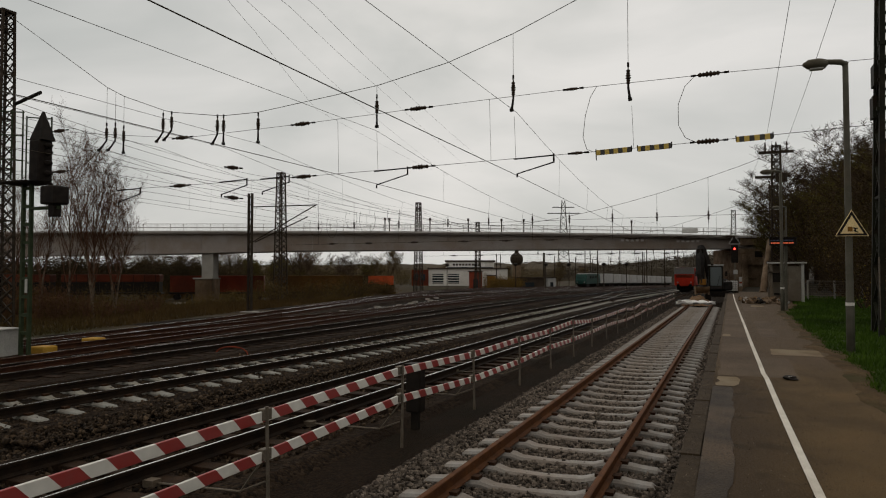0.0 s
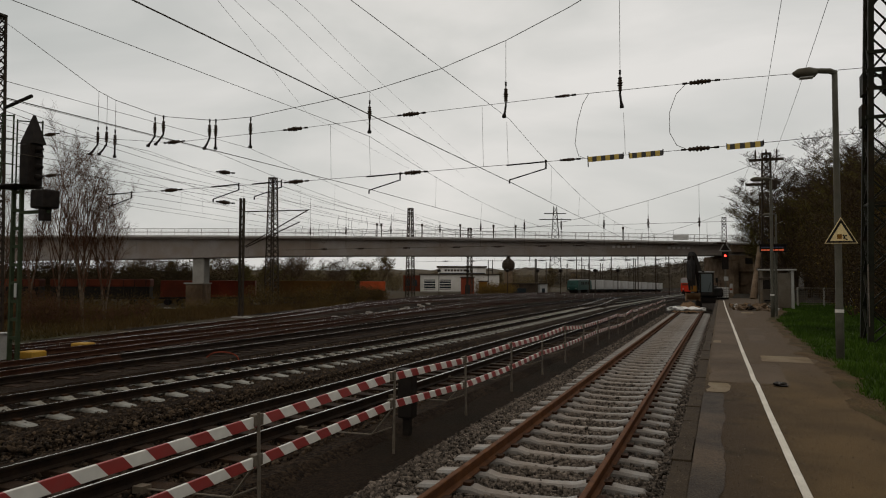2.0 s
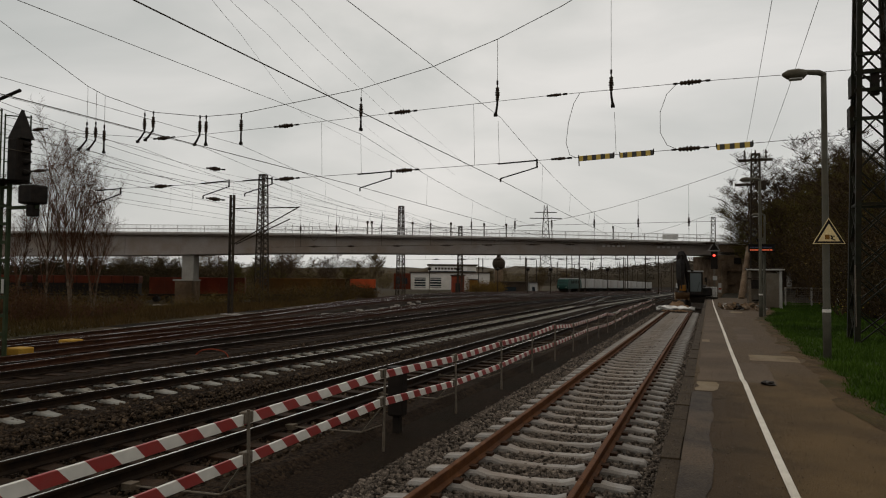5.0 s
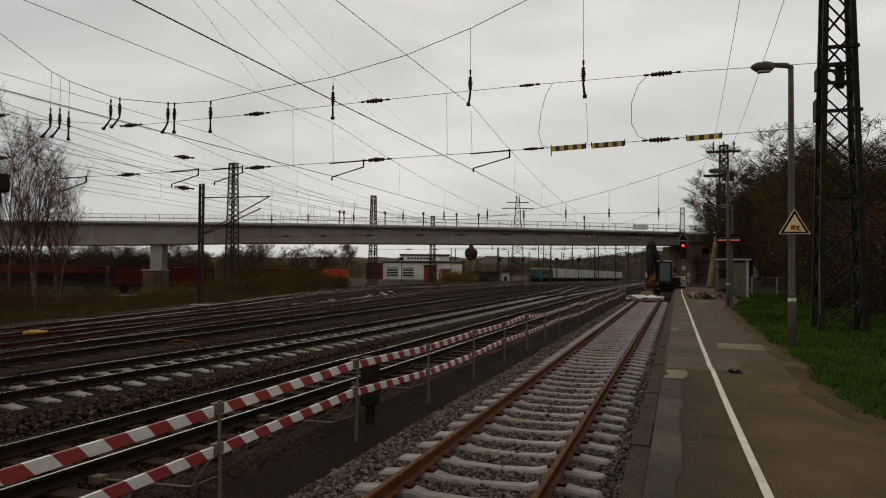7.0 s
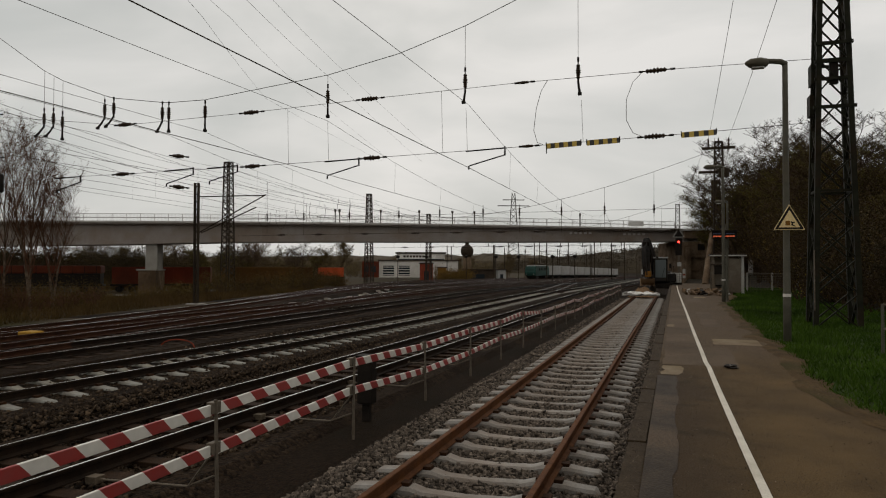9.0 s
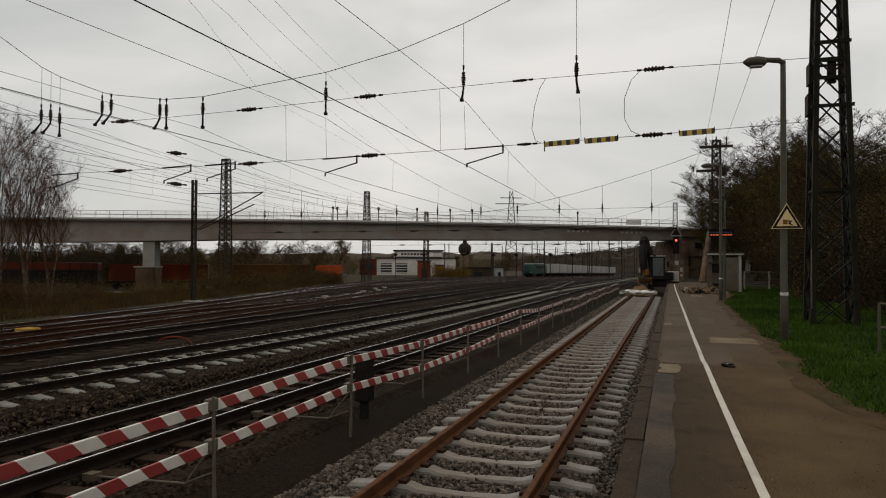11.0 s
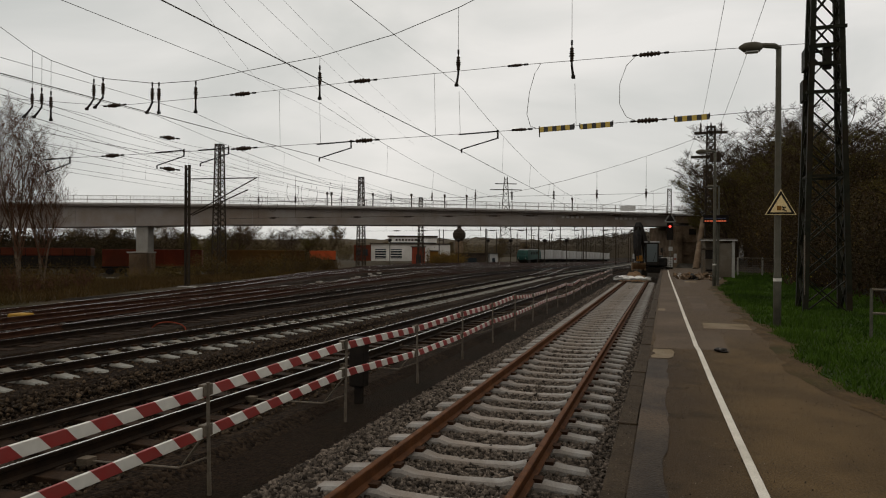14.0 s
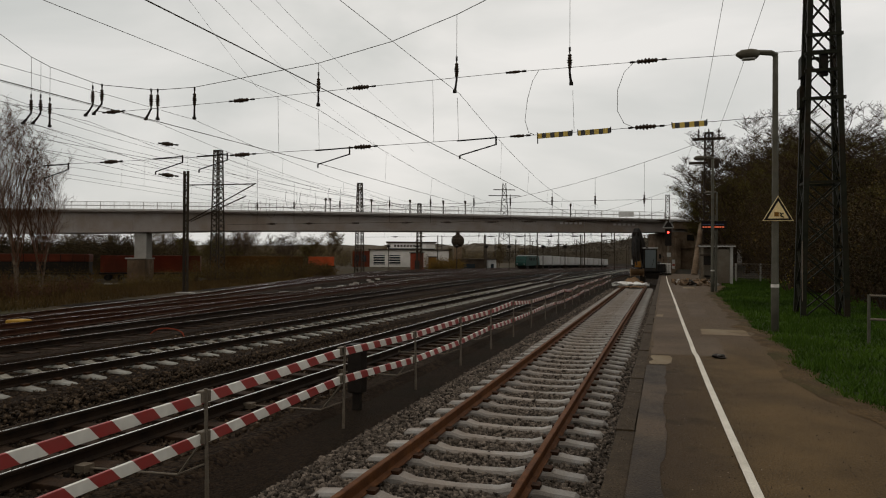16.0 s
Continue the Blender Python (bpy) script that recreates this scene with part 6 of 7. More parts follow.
def leaf_mesh(name, places, size, per, material, seed, spreadr=0.4):
    rng = np.random.default_rng(seed)
    pl = np.repeat(np.array([tuple(p) for p in places]), per, axis=0)
    n = len(pl)
    c = pl + rng.normal(0, spreadr, (n, 3))
    a, b = rng.normal(0, 1, (n, 3)), rng.normal(0, 1, (n, 3))
    a /= np.linalg.norm(a, axis=1)[:, None]
    b -= a * (a * b).sum(1)[:, None]
    b /= np.linalg.norm(b, axis=1)[:, None]
    s = size * rng.uniform(0.6, 1.4, (n, 1))
    v = np.stack([c - a * s, c + b * s * 0.55, c + a * s, c - b * s * 0.55], 1).reshape(-1, 3)
    me = bpy.data.meshes.new(name)
    me.vertices.add(n * 4)
    me.vertices.foreach_set("co", v.reshape(-1).astype(np.float32))
    me.loops.add(n * 4)
    me.loops.foreach_set("vertex_index", np.arange(n * 4, dtype=np.int32))
    me.polygons.add(n)
    me.polygons.foreach_set("loop_start", np.arange(0, n * 4, 4, dtype=np.int32))
    me.update(calc_edges=True)
    me.materials.append(material)
    return me


def bare_tree(seed, height, label, bark, twig, droop=0.0, spread=0.8, levels=4, buds=0, up=0.25, minr=0.012, first=0.25, kids=5, bud_mat=None):
    t = thing("tree")
    tagged(t, label, "tree")
    limbs, twigs, tips = grow(seed, height, droop, spread, levels, 0, up, None, first, kids)
    part("trunk", seg_mesh("trunk", limbs, bark, 4, 0.02), None, t)
    part("crown", seg_mesh("crown", twigs, twig, 3, minr), None, t)
    if buds:
        part("foliage", leaf_mesh("foliage", tips, 0.05, buds, bud_mat or M_BUD, seed, 0.22), None, t)
    return t


def place(ob, x, y, z, s, rz):
    return pose(x, y, z, 0, 0, rz) @ Matrix.Diagonal((s, s, s, 1))


def hillside_trees():
    rnd = random.Random(21)
    kinds = [bare_tree(31, 12, "bare grey-brown deciduous tree on the wooded slope", M_BARK, M_TWIG, 0.05, 1.1, 4, 3, 0.12, 0.012, 0.22, 6),
             bare_tree(32, 13, "bare grey-brown deciduous tree on the wooded slope", M_BARK, M_TWIG, 0.0, 1.0, 4, 0, 0.2, 0.012, 0.25, 6),
             bare_tree(33, 10, "slender tree with first spring leaves on the slope", M_BARK, M_TWIG, 0.0, 0.95, 4, 9, 0.2, 0.012, 0.2, 6)]
    spots = []
    for i in range(62):
        y = 22 + 100 * (i / 62) + rnd.uniform(-2, 2)
        x = 7.5 + rnd.uniform(0, 1) ** 1.1 * 22 + (4 if y < 40 else 0)
        spots.append((x, y))
    spots += [(7.6, 96), (7.0, 104), (9.5, 90), (8.5, 82), (11, 100), (8.8, 70), (11, 60), (9.6, 52), (9.0, 134), (11.0, 128), (13, 132), (6.0, 127), (7.6, 124.5), (6.8, 133), (5.4, 137), (8.6, 129)]
    used = [False] * 3
    back = [(-70 - rnd.uniform(0, 75), 128 + rnd.uniform(0, 60)) for _ in range(34)]
    back = [(x, y) for x, y in back if x < -0.52 * y]
    for x, y in spots + back:
        k = rnd.randrange(3)
        reach = 2.2 + rnd.uniform(0.115, 0.175) * math.hypot(x, y) - ground_z(x, y)
        s = max(0.28, min(1.3, reach / 14.5)) if x > 0 and y < 122 else rnd.uniform(0.45, 0.75)
        m = place(None, x, y, ground_z(x, y) - 0.2, s, rnd.uniform(0, 360))
        if not used[k]:
            kinds[k].matrix_basis = m
            used[k] = True
        else:
            c = kinds[k].copy()
            made = copy_thing(kinds[k], m)
            bpy.data.objects.remove(c)
            made.matrix_basis = m


hillside_trees()


def far_trees():
    """Bare trees beyond the bridge, their colours paled for haze, some of them in first leaf."""
    rnd = random.Random(8)
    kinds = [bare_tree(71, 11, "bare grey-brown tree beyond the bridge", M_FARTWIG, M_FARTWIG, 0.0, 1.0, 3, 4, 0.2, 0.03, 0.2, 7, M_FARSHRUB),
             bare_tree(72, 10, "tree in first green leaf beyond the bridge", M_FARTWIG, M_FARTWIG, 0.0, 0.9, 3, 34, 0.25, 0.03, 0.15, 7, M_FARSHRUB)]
    used = [False, False]
    for i in range(40):
        y = rnd.uniform(165, 235)
        x = -y * rnd.uniform(0.40, 1.02)
        if -0.50 * y < x < -0.40 * y and y < 222:
            continue
        if i % 5 == 4:
            y = rnd.uniform(295, 335)
            x = -y * rnd.uniform(0.185, 0.31)
        k = 0 if rnd.random() < 0.62 else 1
        m = place(None, x, y, ground_z(x, y) - 0.3, rnd.uniform(0.6, 1.0), rnd.uniform(0, 360))
        if used[k]:
            copy_thing(kinds[k], m).matrix_basis = m
        else:
            kinds[k].matrix_basis, used[k] = m, True


far_trees()


def thicket(name, label, seed, n, box6, twig_mat, leaf_mat, leaf, per, height, zfun=None, stems=5, leafspread=0.5, keep=None, hfun=None):
    """Undergrowth: many thin stems with leaves, one uncountable mass."""
    rnd = random.Random(seed)
    x0, x1, y0, y1 = box6
    segs, tips = [], []
    for i in range(n):
        x, y = rnd.uniform(x0, x1), rnd.uniform(y0, y1)
        if keep and not keep(x, y):
            continue
        z = (zfun or ground_z)(x, y)
        tall = hfun(x, y) if hfun else height
        h = tall * rnd.uniform(0.45, 1.15) * (0.75 + 0.5 * noise.noise(Vector((x * 0.13, y * 0.13, seed))))
        for s in range(stems):
            d = Vector((rnd.gauss(0, 0.35), rnd.gauss(0, 0.35), 1)).normalized()
            p = Vector((x, y, z - 0.1))
            pts = [p]
            for k in range(4):
                d = (d + Vector((rnd.gauss(0, 0.2), rnd.gauss(0, 0.2), 0.05))).normalized()
                p = p + d * h / 4
                pts.append(p)
                if k:
                    tips.append(p)
                    e = p + Vector((rnd.gauss(0, 0.5), rnd.gauss(0, 0.5), rnd.uniform(0, 0.6))) * h * 0.22
                    segs.append(([p, p.lerp(e, 0.5) + Vector((0, 0, 0.04)), e], [0.02, 0.015, 0.008], 3))
                    tips.append(e)
            segs.append((pts, [0.035, 0.03, 0.024, 0.018, 0.01], 3))
    t = thing(name)
    tagged(t, label, "shrubs", kind="stuff")
    tagged(part("stems", seg_mesh("stems", segs, twig_mat, 3, 0.012), None, t), kind="stuff")
    if per:
        tagged(part("leaves", leaf_mesh("leaves", tips, leaf, per, leaf_mat, seed, leafspread), None, t), kind="stuff")
    return t


WOODED = lambda x, y: x > 0.1 * y + 1.2
SLOPE_H = lambda x, y: max(1.3, 2.0 + (0.105 - 0.045 * smooth01(0.2, 0.45, x / y)) * math.hypot(x, y) - ground_z(x, y))
thicket("undergrowth", "dark ivy and evergreen undergrowth on the slope", 41, 330, (6.2, 15, 24, 75), M_TWIG, M_EVERGREEN, 0.05, 22, 3.2, hfun=SLOPE_H, keep=lambda x, y: x > 6.2 + 0.05 * max(0, y - 35))
thicket("undergrowth", "dark ivy and evergreen undergrowth on the slope", 42, 360, (7.5, 20, 62, 125), M_TWIG, M_EVERGREEN, 0.065, 22, 4.4, leafspread=0.6, hfun=SLOPE_H, keep=WOODED)
thicket("undergrowth", "dark ivy and evergreen undergrowth on the slope", 43, 330, (11, 34, 20, 115), M_TWIG, M_EVERGREEN, 0.07, 20, 6.0, leafspread=0.8, hfun=SLOPE_H)
thicket("undergrowth", "olive-brown spring shrubs on the slope", 44, 330, (7, 26, 24, 110), M_TWIG, M_SHRUB, 0.06, 12, 6.5, stems=6, leafspread=0.6, hfun=lambda x, y: 1.1 * SLOPE_H(x, y), keep=WOODED)
thicket("blossoming_shrub", "shrub with yellow blossom below the slope", 45, 16, (5.8, 8.5, 33, 42), M_TWIG, M_FORSYTHIA, 0.04, 2, 2.2)
LEFT_OF = lambda x, y: x < -0.50 * y
thicket("brambles", "leafless brown brambles beside the yard tracks", 46, 300, (-62, -32, 28, 46), M_BIRCHTWIG, M_SHRUB, 0.05, 4, 1.6, stems=7, keep=lambda x, y: x < -0.98 * y)
thicket("shrubs", "olive-brown shrubs behind the yard tracks", 47, 420, (-90, -38, 60, 96), M_TWIG, M_SHRUB, 0.07, 10, 2.6, stems=6, keep=lambda x, y: -0.98 * y < x < -0.54 * y and y < 74 and noise.noise(Vector((x * 0.11, y * 0.11, 4))) > -0.12, hfun=lambda x, y: 1.0 if x < -0.76 * y else 2.9)
thicket("shrubs", "olive-brown shrubs behind the bridge", 48, 420, (-95, -43, 90, 150), M_TWIG, M_SHRUB, 0.09, 10, 2.4, keep=LEFT_OF)
thicket("dark_scrub", "dark leafless scrub under the far end of the bridge", 51, 420, (-175, -92, 84, 125), M_TWIG, M_EVERGREEN, 0.14, 14, 9.0)
# Both far thickets take leaves whose colour is paled for haze.
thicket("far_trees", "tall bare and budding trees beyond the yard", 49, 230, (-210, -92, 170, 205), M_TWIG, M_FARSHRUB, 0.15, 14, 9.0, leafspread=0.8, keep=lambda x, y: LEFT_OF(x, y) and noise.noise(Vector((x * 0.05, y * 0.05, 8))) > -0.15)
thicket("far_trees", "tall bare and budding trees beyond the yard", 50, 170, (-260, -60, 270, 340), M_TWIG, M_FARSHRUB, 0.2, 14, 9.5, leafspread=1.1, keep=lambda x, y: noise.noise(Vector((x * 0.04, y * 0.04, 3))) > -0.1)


thicket("birch_scrub", "dense leafless reddish-brown birch scrub below the birches", 52, 60, (-47, -35.5, 28.5, 34), M_BIRCHTWIG, M_SHRUB, 0.035, 2, 4.2, stems=9, leafspread=0.35, hfun=lambda x, y: 3.1 if x < -38 else 2.4)


thicket("shrubs", "yellowish-brown shrubs beside the yard building", 53, 26, (-58, -50, 168, 178), M_TWIG, M_OCHRESHRUB, 0.12, 14, 3.6)


def birches():
    t = bare_tree(61, 8.6, "tall birch with pale bark and drooping bare twigs", M_BIRCH, M_BIRCHTWIG, 0.5, 0.45, 4, 0, 0.5, 0.0042, 0.2, 6)
    t.matrix_basis = pose(-35.4, 31.0, ground_z(-35, 31) - 0.1, 0, 0, 40)
    for x, y, s, r in ((-37.4, 31.0, 0.86, 130), (-38.8, 30.0, 0.8, 250), (-35.9, 33.0, 0.85, 10), (-41.5, 29.5, 0.55, 80), (-35.0, 32.2, 0.7, 200), (-36.2, 31.6, 0.95, 300), (-42.5, 31.0, 0.82, 160)):
        m = place(None, x, y, ground_z(x, y) - 0.1, s, r)
        c = copy_thing(t, m)
        c.matrix_basis = m


birches()


def dry_grass():
    rng = np.random.default_rng(5)
    n = 60000
    y = rng.uniform(16, 72, n)
    x = -25 - 0.24 * np.maximum(0, y - 16) - rng.random(n) ** 1.3 * 34
    z = np.array([ground_z(a, b) for a, b in zip(x, y)])
    h = rng.uniform(0.08, 0.42, n) * (0.5 + rng.random(n))
    a, w = rng.uniform(0, math.tau, n), rng.uniform(0.012, 0.035, n)
    lx, ly = rng.normal(0, 0.15, n), rng.normal(0, 0.15, n)
    v = np.stack([np.stack([x - w * np.cos(a), y - w * np.sin(a), z - 0.03], 1), np.stack([x + w * np.cos(a), y + w * np.sin(a), z - 0.03], 1), np.stack([x + lx, y + ly, z + h], 1)], 1)
    me = bpy.data.meshes.new("dry_grass")
    me.vertices.add(n * 3)
    me.vertices.foreach_set("co", v.reshape(-1).astype(np.float32))
    me.loops.add(n * 3)
    me.loops.foreach_set("vertex_index", np.arange(n * 3, dtype=np.int32))
    me.polygons.add(n)
    me.polygons.foreach_set("loop_start", np.arange(0, n * 3, 3, dtype=np.int32))
    me.update(calc_edges=True)
    me.materials.append(M_DRYGRASS)
    tagged(new("dry_grass", me), "dry brown grass on the waste ground by the yard", "grass", kind="stuff")


dry_grass()


def grass_verge():
    rng = np.random.default_rng(77)
    n = 60000
    y = 6 + 50 * rng.random(n) ** 1.6
    g = np.array([grass_edge(v) for v in y])
    x = g - 0.06 + (rng.random(n) ** 1.05) * (3.6 + 0.05 * y)
    z = np.array([ground_z(a, b) for a, b in zip(x, y)])
    h = rng.uniform(0.05, 0.15, n) * np.clip((x - g) * 2.2 + 0.2, 0.25, 1.0) * (0.75 + 0.7 * np.clip(np.sin(x * 2.1 + y * 0.8) * np.sin(y * 1.3 - x * 0.9), 0, 1))
    a = rng.uniform(0, math.tau, n)
    w = rng.uniform(0.006, 0.014, n) * (1 + y / 20)
    lx, ly = rng.normal(0, 0.045, n), rng.normal(0, 0.045, n)
    z = np.maximum(z, 0.42)
    v = np.stack([np.stack([x - w * np.cos(a), y - w * np.sin(a), z - 0.02], 1), np.stack([x + w * np.cos(a), y + w * np.sin(a), z - 0.02], 1), np.stack([x + lx, y + ly, z + h], 1)], 1)
    me = bpy.data.meshes.new("grass")
    me.vertices.add(n * 3)
    me.vertices.foreach_set("co", v.reshape(-1).astype(np.float32))
    me.loops.add(n * 3)
    me.loops.foreach_set("vertex_index", np.arange(n * 3, dtype=np.int32))
    me.polygons.add(n)
    me.polygons.foreach_set("loop_start", np.arange(0, n * 3, 3, dtype=np.int32))
    me.update(calc_edges=True)
    me.materials.append(M_BLADE)
    tagged(new("grass", me), "fresh green grass on the verge beside the platform", "grass", kind="stuff")


grass_verge()


# ---- far buildings and distance ----
def white_building():
    b = thing("yard_building", (-76.6, 206.6, -1.7), 22.0)
    tagged(b, "white flat-roofed yard building with a raised upper storey", "building")
    part("wall", boxed(-12.2, 0, 0, 12.6, 12, 5.2), M_WHITE, b)
    part("upper_storey", boxed(-6.7, 2, 5.2, 8.5, 9, 7.5), M_WHITE, b)
    part("roof", boxed(-12.6, -0.4, 5.2, 13, 12.4, 5.55), M_ROOF, b)
    part("roof", boxed(-7.1, 1.6, 7.5, 8.9, 9.4, 8.0), M_ROOF, b)
    part("fascia_sign", boxed(-5.6, 1.86, 5.9, 5.6, 1.98, 7.3), M_TARP, b, "white fascia board")
    part("window_band", boxed(-6.5, 1.95, 5.35, 8.3, 2.02, 5.85), M_DARKWIN, b)
    part("brick_front", boxed(-17.5, -0.5, 0, -12.2, 6, 5.0), M_REDWAGON, b, "red brick side wing")
    for i in range(2):
        w = part("window", boxed(-11.0 + i * 4.9, -0.06, 0.6, -7.5 + i * 4.9, 0.03, 3.7), M_DARKWIN, b)
        for k in range(4):
            part("glazing_bar", boxed(-11.0 + i * 4.9, -0.12, 0.75 + k * 0.8, -7.5 + i * 4.9, -0.05, 0.98 + k * 0.8), M_WHITE, w)
    for k in range(9):
        part("letter_bar", boxed(-4.6 + k * 1.0, 1.82, 6.3, -3.9 + k * 1.0, 1.86, 6.95), M_ROOF, b)
    for i in range(2):
        part("wing_window", boxed(-16.8 + i * 2.2, -0.56, 1.6, -15.4 + i * 2.2, -0.49, 3.6), M_DARKWIN, b)


white_building()


def water_tower():
    w = thing("water_tower", (-85, 290, -3))
    tagged(w, "old water tower with a dark round tank", "water tower")
    part("shaft", lathe(bmesh.new(), (0, 0, 0), (0, 0, 1), [(0, 2.0), (9, 1.7)], 12), M_ABUT, w)
    part("tank", lathe(bmesh.new(), (0, 0, 8.5), (0, 0, 1), [(0, 1.7), (0.5, 1.75), (1.3, 2.5), (2.2, 2.75), (3.4, 2.75), (4.4, 2.3), (5.2, 1.3), (5.5, 0.9), (6.6, 0.85), (6.7, 0.1)], 16), M_MAST_FAR, w)


water_tower()


def pale_slab():
    o = tagged(part("concrete_slab", boxed(-1.3, -0.5, -0.1, 1.3, 0.5, 0.22, 0.04), M_PIER), "pale concrete slab lying in the rough grass", "slab")
    o.matrix_basis = pose(-67.5, 73.5, ground_z(-67.5, 73.5), 0, 2, 44)


pale_slab()


def low_sheds():
    for x, y, w, h, m, lab in ((-70.0, 196, 3.8, 5.4, M_BRICK_RED, "red container shed in the yard"), (-66.4, 200, 2.4, 4.2, M_OCHRE, "ochre machine parked in the yard"), (-57, 207, 9, 3.6, M_ROOF, "low dark yard shed"), (-50.5, 210, 2.4, 3.6, M_GREYCONT, "small grey yard hut")):
        b = thing("yard_shed", (x, y, ground_z(x, y) - 0.2), 22)
        tagged(b, lab, "shed")
        part("wall", boxed(-w / 2, 0, 0, w / 2, 4, h - 0.3, 0.05), m, b)
        part("roof", boxed(-w / 2 - 0.3, -0.4, h - 0.3, w / 2 + 0.3, 4.4, h), M_ROOF, b)
        part("door", boxed(-w / 5, -0.05, 0, w / 5, 0.02, h * 0.55), M_DARKWIN, b)


low_sheds()


def wagon(at, rz, length, height, material, label, group="freight wagons", flat=False):
    w = thing("freight_wagon", at, rz)
    tagged(w, label, "wagon", group)
    part("underframe", boxed(-1.2, -length / 2, 0.95, 1.2, length / 2, 1.25, 0.03), M_BLACK, w)
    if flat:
        # Shade below the roof is put into the colour: black side and ribs.
        part("body", boxed(-1.3, -length / 2 + 0.3, 1.27, 1.3, length / 2 - 0.3, height - 1.2, 0.05), M_BLACK, w, "wagon side coloured black for shade")
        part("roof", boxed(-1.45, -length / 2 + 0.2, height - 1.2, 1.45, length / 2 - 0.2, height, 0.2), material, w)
    else:
        part("body", boxed(-1.4, -length / 2 + 0.25, 1.27, 1.4, length / 2 - 0.25, height, 0.05), material, w)
    n = int(length / 1.6)
    for s in (-1, 1):
        for i in range(n):
            y = -length / 2 + 0.8 + i * (length - 1.6) / (n - 1)
            part("rib", boxed(s * 1.4 - 0.05, y - 0.05, 1.3, s * 1.4 + 0.05, y + 0.05, height - 0.1), M_BLACK if flat else material, w)
    for y in (-length / 2 + 2, length / 2 - 2):
        for d in (-0.9, 0.9):
            part("wheelset", tube(bmesh.new(), [(-0.82, y + d, 0.46), (0.82, y + d, 0.46)], 0.46, 12), M_BLACK, w)
    return w


def parked_wagons():
    # behind the bridge's pier: oxide red and orange wagons on a far track
    rnd = random.Random(3)
    x, y = -118.0, 66.0
    for i in range(5):
        m = (M_REDWAGON, M_REDWAGON, M_REDWAGON, M_REDDARK, M_OCHREDARK)[i]
        lab = ("oxide red covered freight wagon", "oxide red covered freight wagon", "oxide red covered freight wagon", "dull red freight wagon behind the pier", "weathered ochre freight wagon in the yard")[i]
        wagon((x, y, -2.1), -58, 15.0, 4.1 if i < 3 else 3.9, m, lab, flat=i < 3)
        x, y = x + 13.6, y + 8.6
    for x, y, m, lab in ((-92, 158, M_OCHRE, "ochre freight wagon in the yard"), (-84.5, 163, M_ORANGE, "orange freight container on a wagon")):
        wagon((x, y, -2.1), -60, 7.0, 3.6, m, lab)
    # the white container train on the curved track
    line = along([(-37.6, 185), (-35.4, 250), (-30, 330), (-22, 430)], 14.2)
    for i in range(2, 12):
        if i + 1 >= len(line):
            break
        p, q = line[i], line[i + 1]
        mid = (p + q) / 2
        ang = math.degrees(math.atan2(q.y - p.y, q.x - p.x)) - 90
        wagon((mid.x, mid.y, fall(mid.y) - 0.1), ang, 13.9, 4.1, M_GREYCONT, "light grey container on a flat wagon of the waiting train", "waiting container train")
    for i in range(6):
        wagon((-17 + i * 1.9, 440 + i * 15, fall(420)), -6, 14, 4.2, (M_GREYCONT, M_BRICK_RED, M_REDPAINT, M_BRICK_RED, M_GREYCONT, M_BRICK_RED)[i], "red or grey wagon far down the yard", "far wagons")


parked_wagons()


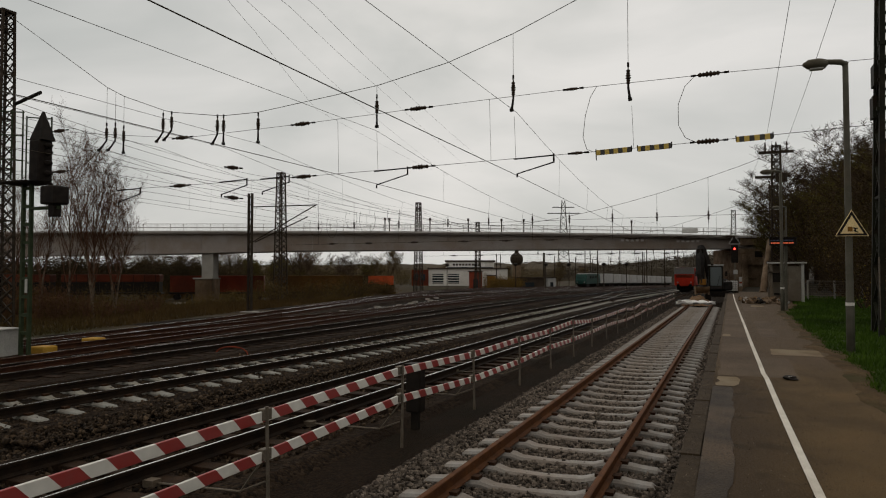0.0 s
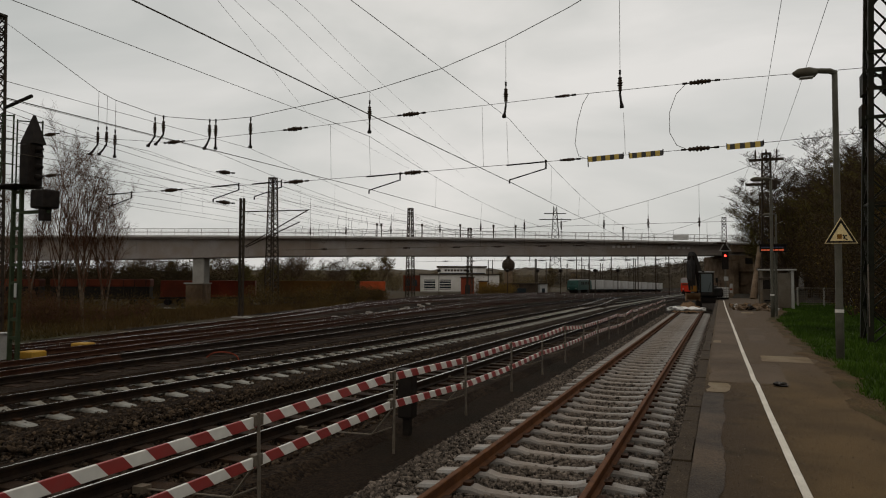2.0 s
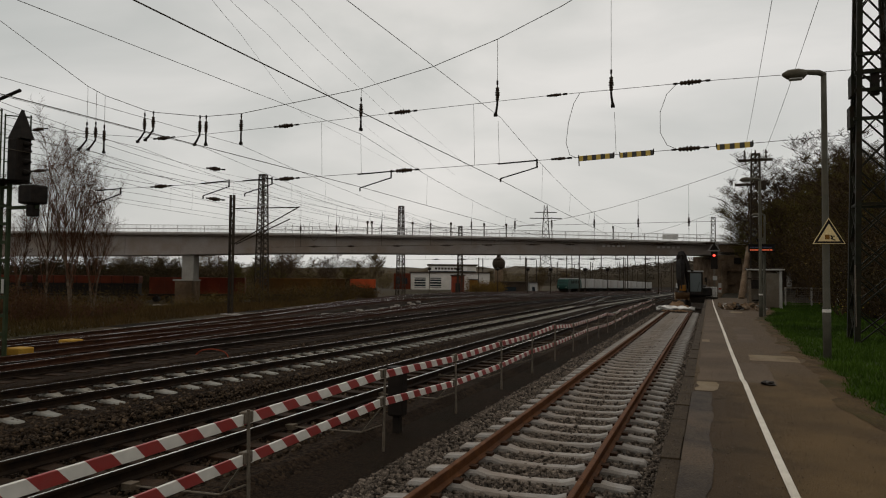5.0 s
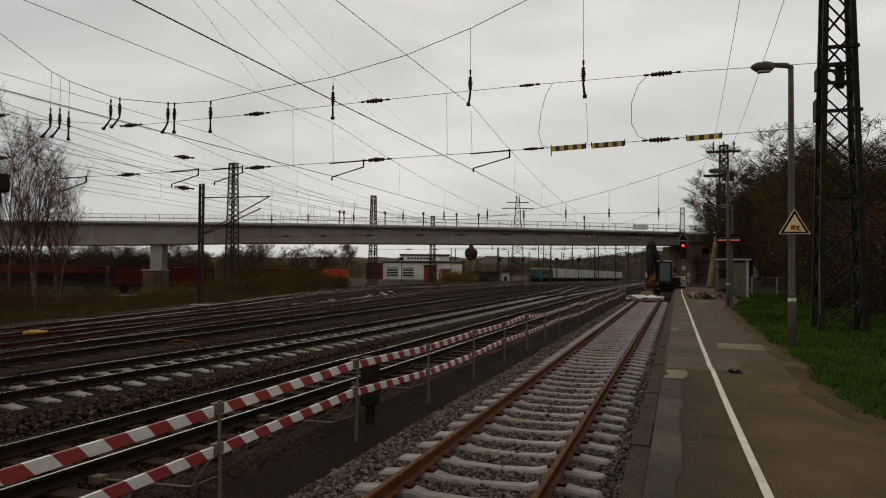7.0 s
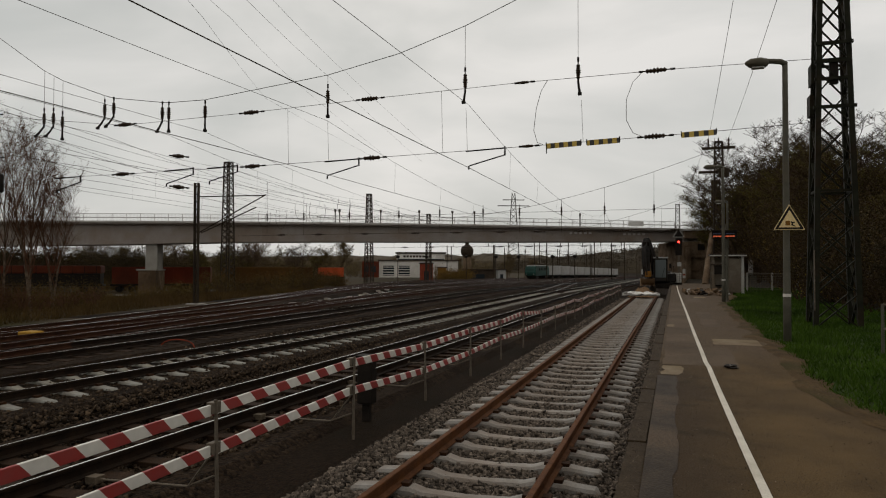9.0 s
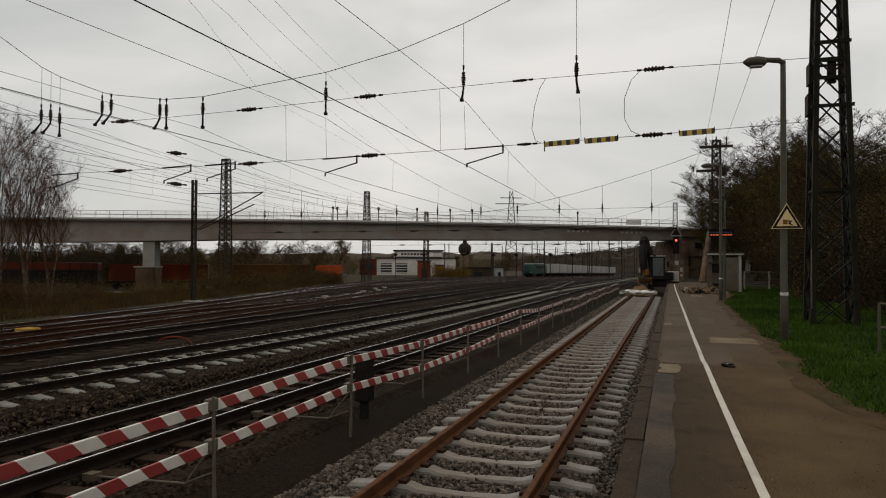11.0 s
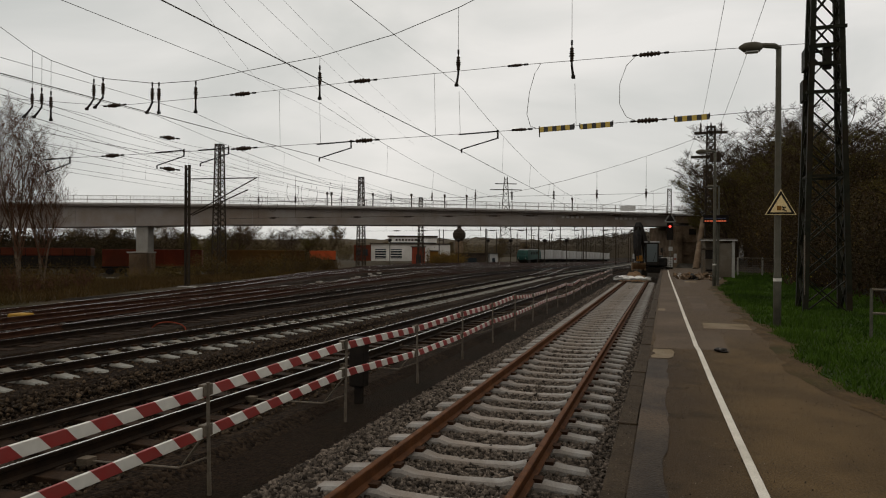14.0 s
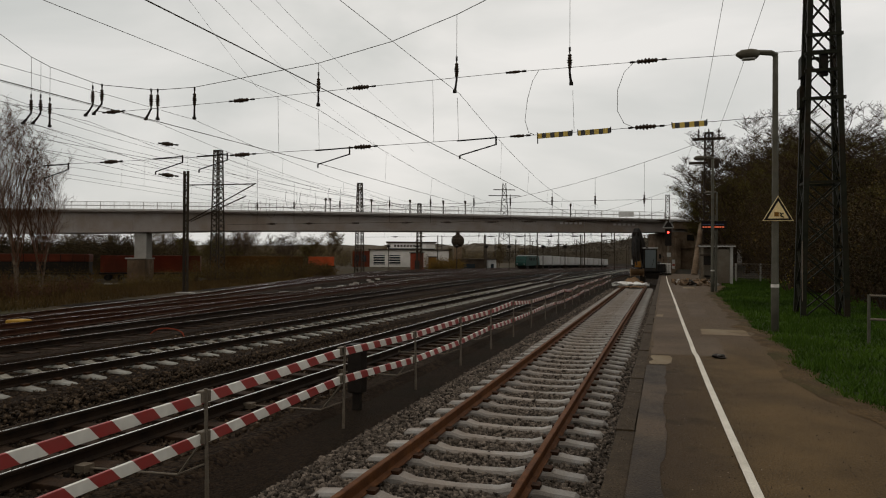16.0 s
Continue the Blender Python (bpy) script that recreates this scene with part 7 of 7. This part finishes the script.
def locomotive(at, rz, body, band, label, upright=False):
    l = thing("locomotive", at, rz)
    tagged(l, label, "locomotive")
    part("bogie_frame", boxed(-1.25, -8.2, 0.35, 1.25, -4.2, 1.05, 0.1), M_BLACK, l)
    part("bogie_frame", boxed(-1.25, 4.2, 0.35, 1.25, 8.2, 1.05, 0.1), M_BLACK, l)
    for y in (-7.5, -4.9, 4.9, 7.5):
        part("wheelset", tube(bmesh.new(), [(-0.85, y, 0.6), (0.85, y, 0.6)], 0.6, 14), M_BLACK, l)
    bm = bmesh.new()
    prof = [(-9.4, 1.05), (-9.5, 1.9), (-8.7, 3.5), (-8.3, 3.75), (8.3, 3.75), (8.7, 3.5), (9.5, 1.9), (9.4, 1.05)]
    if upright:
        prof = [(-9.4, 0.95), (-9.45, 3.0), (-9.2, 3.75), (9.2, 3.75), (9.45, 3.0), (9.4, 0.95)]
    a = [bm.verts.new((-1.48, y, z)) for y, z in prof]
    b = [bm.verts.new((1.48, y, z)) for y, z in prof]
    bm.faces.new(a)
    bm.faces.new(b[::-1])
    for i in range(len(prof)):
        j = (i + 1) % len(prof)
        bm.faces.new((a[i], b[i], b[j], a[j]))
    bmesh.ops.bevel(bm, geom=bm.edges[:], offset=0.12, segments=2, affect="EDGES")
    part("body", bm, body, l)
    part("roof", boxed(-1.3, -7.8, 3.74, 1.3, 7.8, 3.98, 0.08), band, l, "grey roof")
    if upright:
        part("front_band", boxed(-1.5, -9.52, 2.85, 1.5, -8.9, 3.8, 0.06), band, l, "pale grey front band")
    for s in (-1, 1):
        part("windscreen", boxed(-1.2, s * (9.4 if upright else 9.02) - 0.12, 2.3, 1.2, s * (9.4 if upright else 9.02) + 0.12, 2.75, 0.05), M_DARKWIN if not upright else M_BRICK_RED, l)
    for x in (-1.0, 1.0):
        part("headlight", lathe(bmesh.new(), (x, -9.5, 1.55), (0, -1, 0), [(0, 0.13), (0.06, 0.13)], 10), M_GREYPAINT, l)
        part("buffer", lathe(bmesh.new(), (x * 0.9, -9.4, 1.05), (0, -1, 0), [(0, 0.12), (0.45, 0.12), (0.47, 0.25), (0.55, 0.25)], 10), M_BLACK, l)
    for s in (-1, 1):
        for i in range(5):
            part("side_grille", boxed(s * 1.49 - 0.02, -5 + i * 2.2, 2.5, s * 1.49 + 0.02, -3.6 + i * 2.2, 3.3), M_BLACK, l)
    part("pantograph", tube(bmesh.new(), [(0, -6.5, 4.0), (0, -5.2, 4.5), (0, -6.4, 4.9)], 0.05, 6), M_BLACK, l)
    return l


locomotive((-37.15, 198, fall(198) - 0.1), -1.5, M_TEAL, M_GREYCONT, "dark teal electric locomotive heading the waiting container train")
RED_LOCO = locomotive((-6.9, 127, fall(127)), 0, M_REDPAINT, M_GREYCONT, "red locomotive with a grey front band running away down the line", True)


def far_hills():
    rng = random.Random(12)
    for nm, pts, dep in (("far_hill", [(-240, -3), (-170, 2), (-125, 7), (-90, 11.5), (-50, 16), (0, 21), (60, 27), (400, 40)], 640), ("far_hill", [(-900, 13), (-560, 14), (-330, 15), (-200, 16), (-120, 12)], 820)):
        n = 260
        v, f = [], []
        for i in range(n + 1):
            t = i / n
            x = pts[0][0] + (pts[-1][0] - pts[0][0]) * t
            h = pts[-1][1]
            for (a, ha), (b, hb) in zip(pts, pts[1:]):
                if a <= x <= b:
                    h = ha + (hb - ha) * (x - a) / (b - a)
                    break
            h += 3.0 * noise.noise(Vector((x * 0.05, 1, dep))) + 2.2 * noise.noise(Vector((x * 0.25, 2, dep)))
            for k, (dy, hh) in enumerate(((0, -9), (14, h * 0.45), (34, h * 0.8), (60, h), (120, h * 0.9), (260, -9))):
                v.append((x, dep + dy, hh + (1.6 * noise.noise(Vector((x * 0.3, k * 3.1, dep))) if 0 < k < 5 else 0)))
        f = [(i * 6 + k, i * 6 + 6 + k, i * 6 + 7 + k, i * 6 + 1 + k) for i in range(n) for k in range(5)]
        o = new(nm, quads(v, f, nm, M_FARWOOD))
        tagged(o, "distant wooded hill under the overcast sky", "hill", kind="structure")
    places = []
    for i in range(3600):
        x = rng.uniform(-190, 260)
        top = 2 + (x + 170) * 0.115 if x > -170 else 1
        places.append(Vector((x, 640 + rng.uniform(-5, 60), -4 + rng.uniform(0, 1) ** 0.6 * (top + 4))))
    tagged(new("far_woods", leaf_mesh("far_woods", places, 0.5, 26, M_FARWOOD, 5, 1.3)), "crowns of the distant bare woods", "woods", kind="stuff")


far_hills()


def pylon():
    p = thing("power_pylon", (-154, 691, -5), 22)
    tagged(p, "tall lattice power pylon in the far distance", "pylon")
    for sx in (-1, 1):
        part("leg", bar(bmesh.new(), (sx * 7, 0, 0), (sx * 1.4, 0, 80), 0.7), M_MAST_FAR, p)
    bm = bmesh.new()
    for i in range(12):
        z0, z1 = i * 6.6, i * 6.6 + 6.6
        w0, w1 = 7 - 5.6 * z0 / 80, 7 - 5.6 * z1 / 80
        bar(bm, (-w0, 0, z0), (w1, 0, z1), 0.4)
        bar(bm, (w0, 0, z0), (-w1, 0, z1), 0.4)
    part("lattice", bm, M_MAST_FAR, p)
    for z, w in ((67, 16), (73, 11)):
        part("crossarm", bar(bmesh.new(), (-w, 0, z), (w, 0, z), 0.8), M_MAST_FAR, p)


pylon()


def far_masts():
    rnd = random.Random(17)
    m = thing("yard_mast", (-22, 205, fall(205)))
    tagged(m, "thin distant overhead line mast in the yard", "mast", "distant masts")
    part("pole", boxed(-0.12, -0.12, -0.3, 0.12, 0.12, 11), M_MAST_FAR, m)
    part("arm", bar(bmesh.new(), (0, 0, 7.2), (3.0, 0, 7.6), 0.12), M_MAST_FAR, m)
    for i in range(34):
        y = 190 + rnd.uniform(0, 240)
        x = rnd.uniform(-70, -6) - (y - 190) * 0.02
        s = rnd.uniform(0.8, 1.15)
        k = place(None, x, y, fall(min(y, 420)), s, rnd.choice((0, 180)))
        c = copy_thing(m, k)
        c.matrix_basis = k
    yl = thing("yard_lamp", (0, 0, 0))
    tagged(yl, "dark round yard lamp on a slim post", "lamp post", "yard lamps")
    part("pole", tube(bmesh.new(), [(0, 0, -0.3), (0, 0, 5.3)], 0.09, 6), M_MAST_FAR, yl)
    part("lantern", lathe(bmesh.new(), (0, 0, 4.9), (0, 0, 1), [(0, 0.1), (0.15, 0.42), (0.5, 0.45), (0.7, 0.2), (0.75, 0.05)], 10), M_BLACK, yl)
    for i, x in enumerate((-60.6, -53.6, -44.2, -37.4, -32.3, -24.9, -20.2)):
        k = pose(x, 150, fall(150) - 0.1)
        if i:
            copy_thing(yl, k)
        else:
            yl.matrix_basis = k
    # lamps standing along the bridge
    l = thing("bridge_lamp", (0, 0, 0))
    tagged(l, "slim dark lamp post on the bridge", "lamp post", "bridge lamps")
    part("pole", tube(bmesh.new(), [(0, 0, -0.2), (0, 0, 2.6)], 0.1, 6), M_MAST_FAR, l)
    part("lantern", boxed(-0.15, -0.15, 2.5, 0.15, 0.15, 2.9, 0.03), M_MAST_FAR, l)
    for i, s in enumerate((52.5, 51.8, 45.2, 39.0, 33.6, 12.5, 30.0)):
        p = BR_A + BR_D * s
        n = Vector((-BR_D.y, BR_D.x, 0))
        n = n if n.y > 0 else -n
        k = pose(p.x + n.x * 8.6, p.y + n.y * 8.6, BR_TOP(s) - 0.2)
        if i == 0:
            l.matrix_basis = k
        else:
            copy_thing(l, k)


far_masts()


# ---- sleepers, piece by piece ----
build_sleepers()


# ---- what moves ----
def motions():
    y0, v = 127.0, 22.5
    rows = []
    for t in (0.0, 2.0, 4.0, 6.0, 8.0, 10.0, 12.0, 14.0, 16.0):
        y = y0 + v * t
        x = -6.9 if y < 300 else -6.9 + (y - 300) * 0.0153
        rows.append((t, pose(x, y, fall(y))))
    walk(RED_LOCO, rows)


motions()
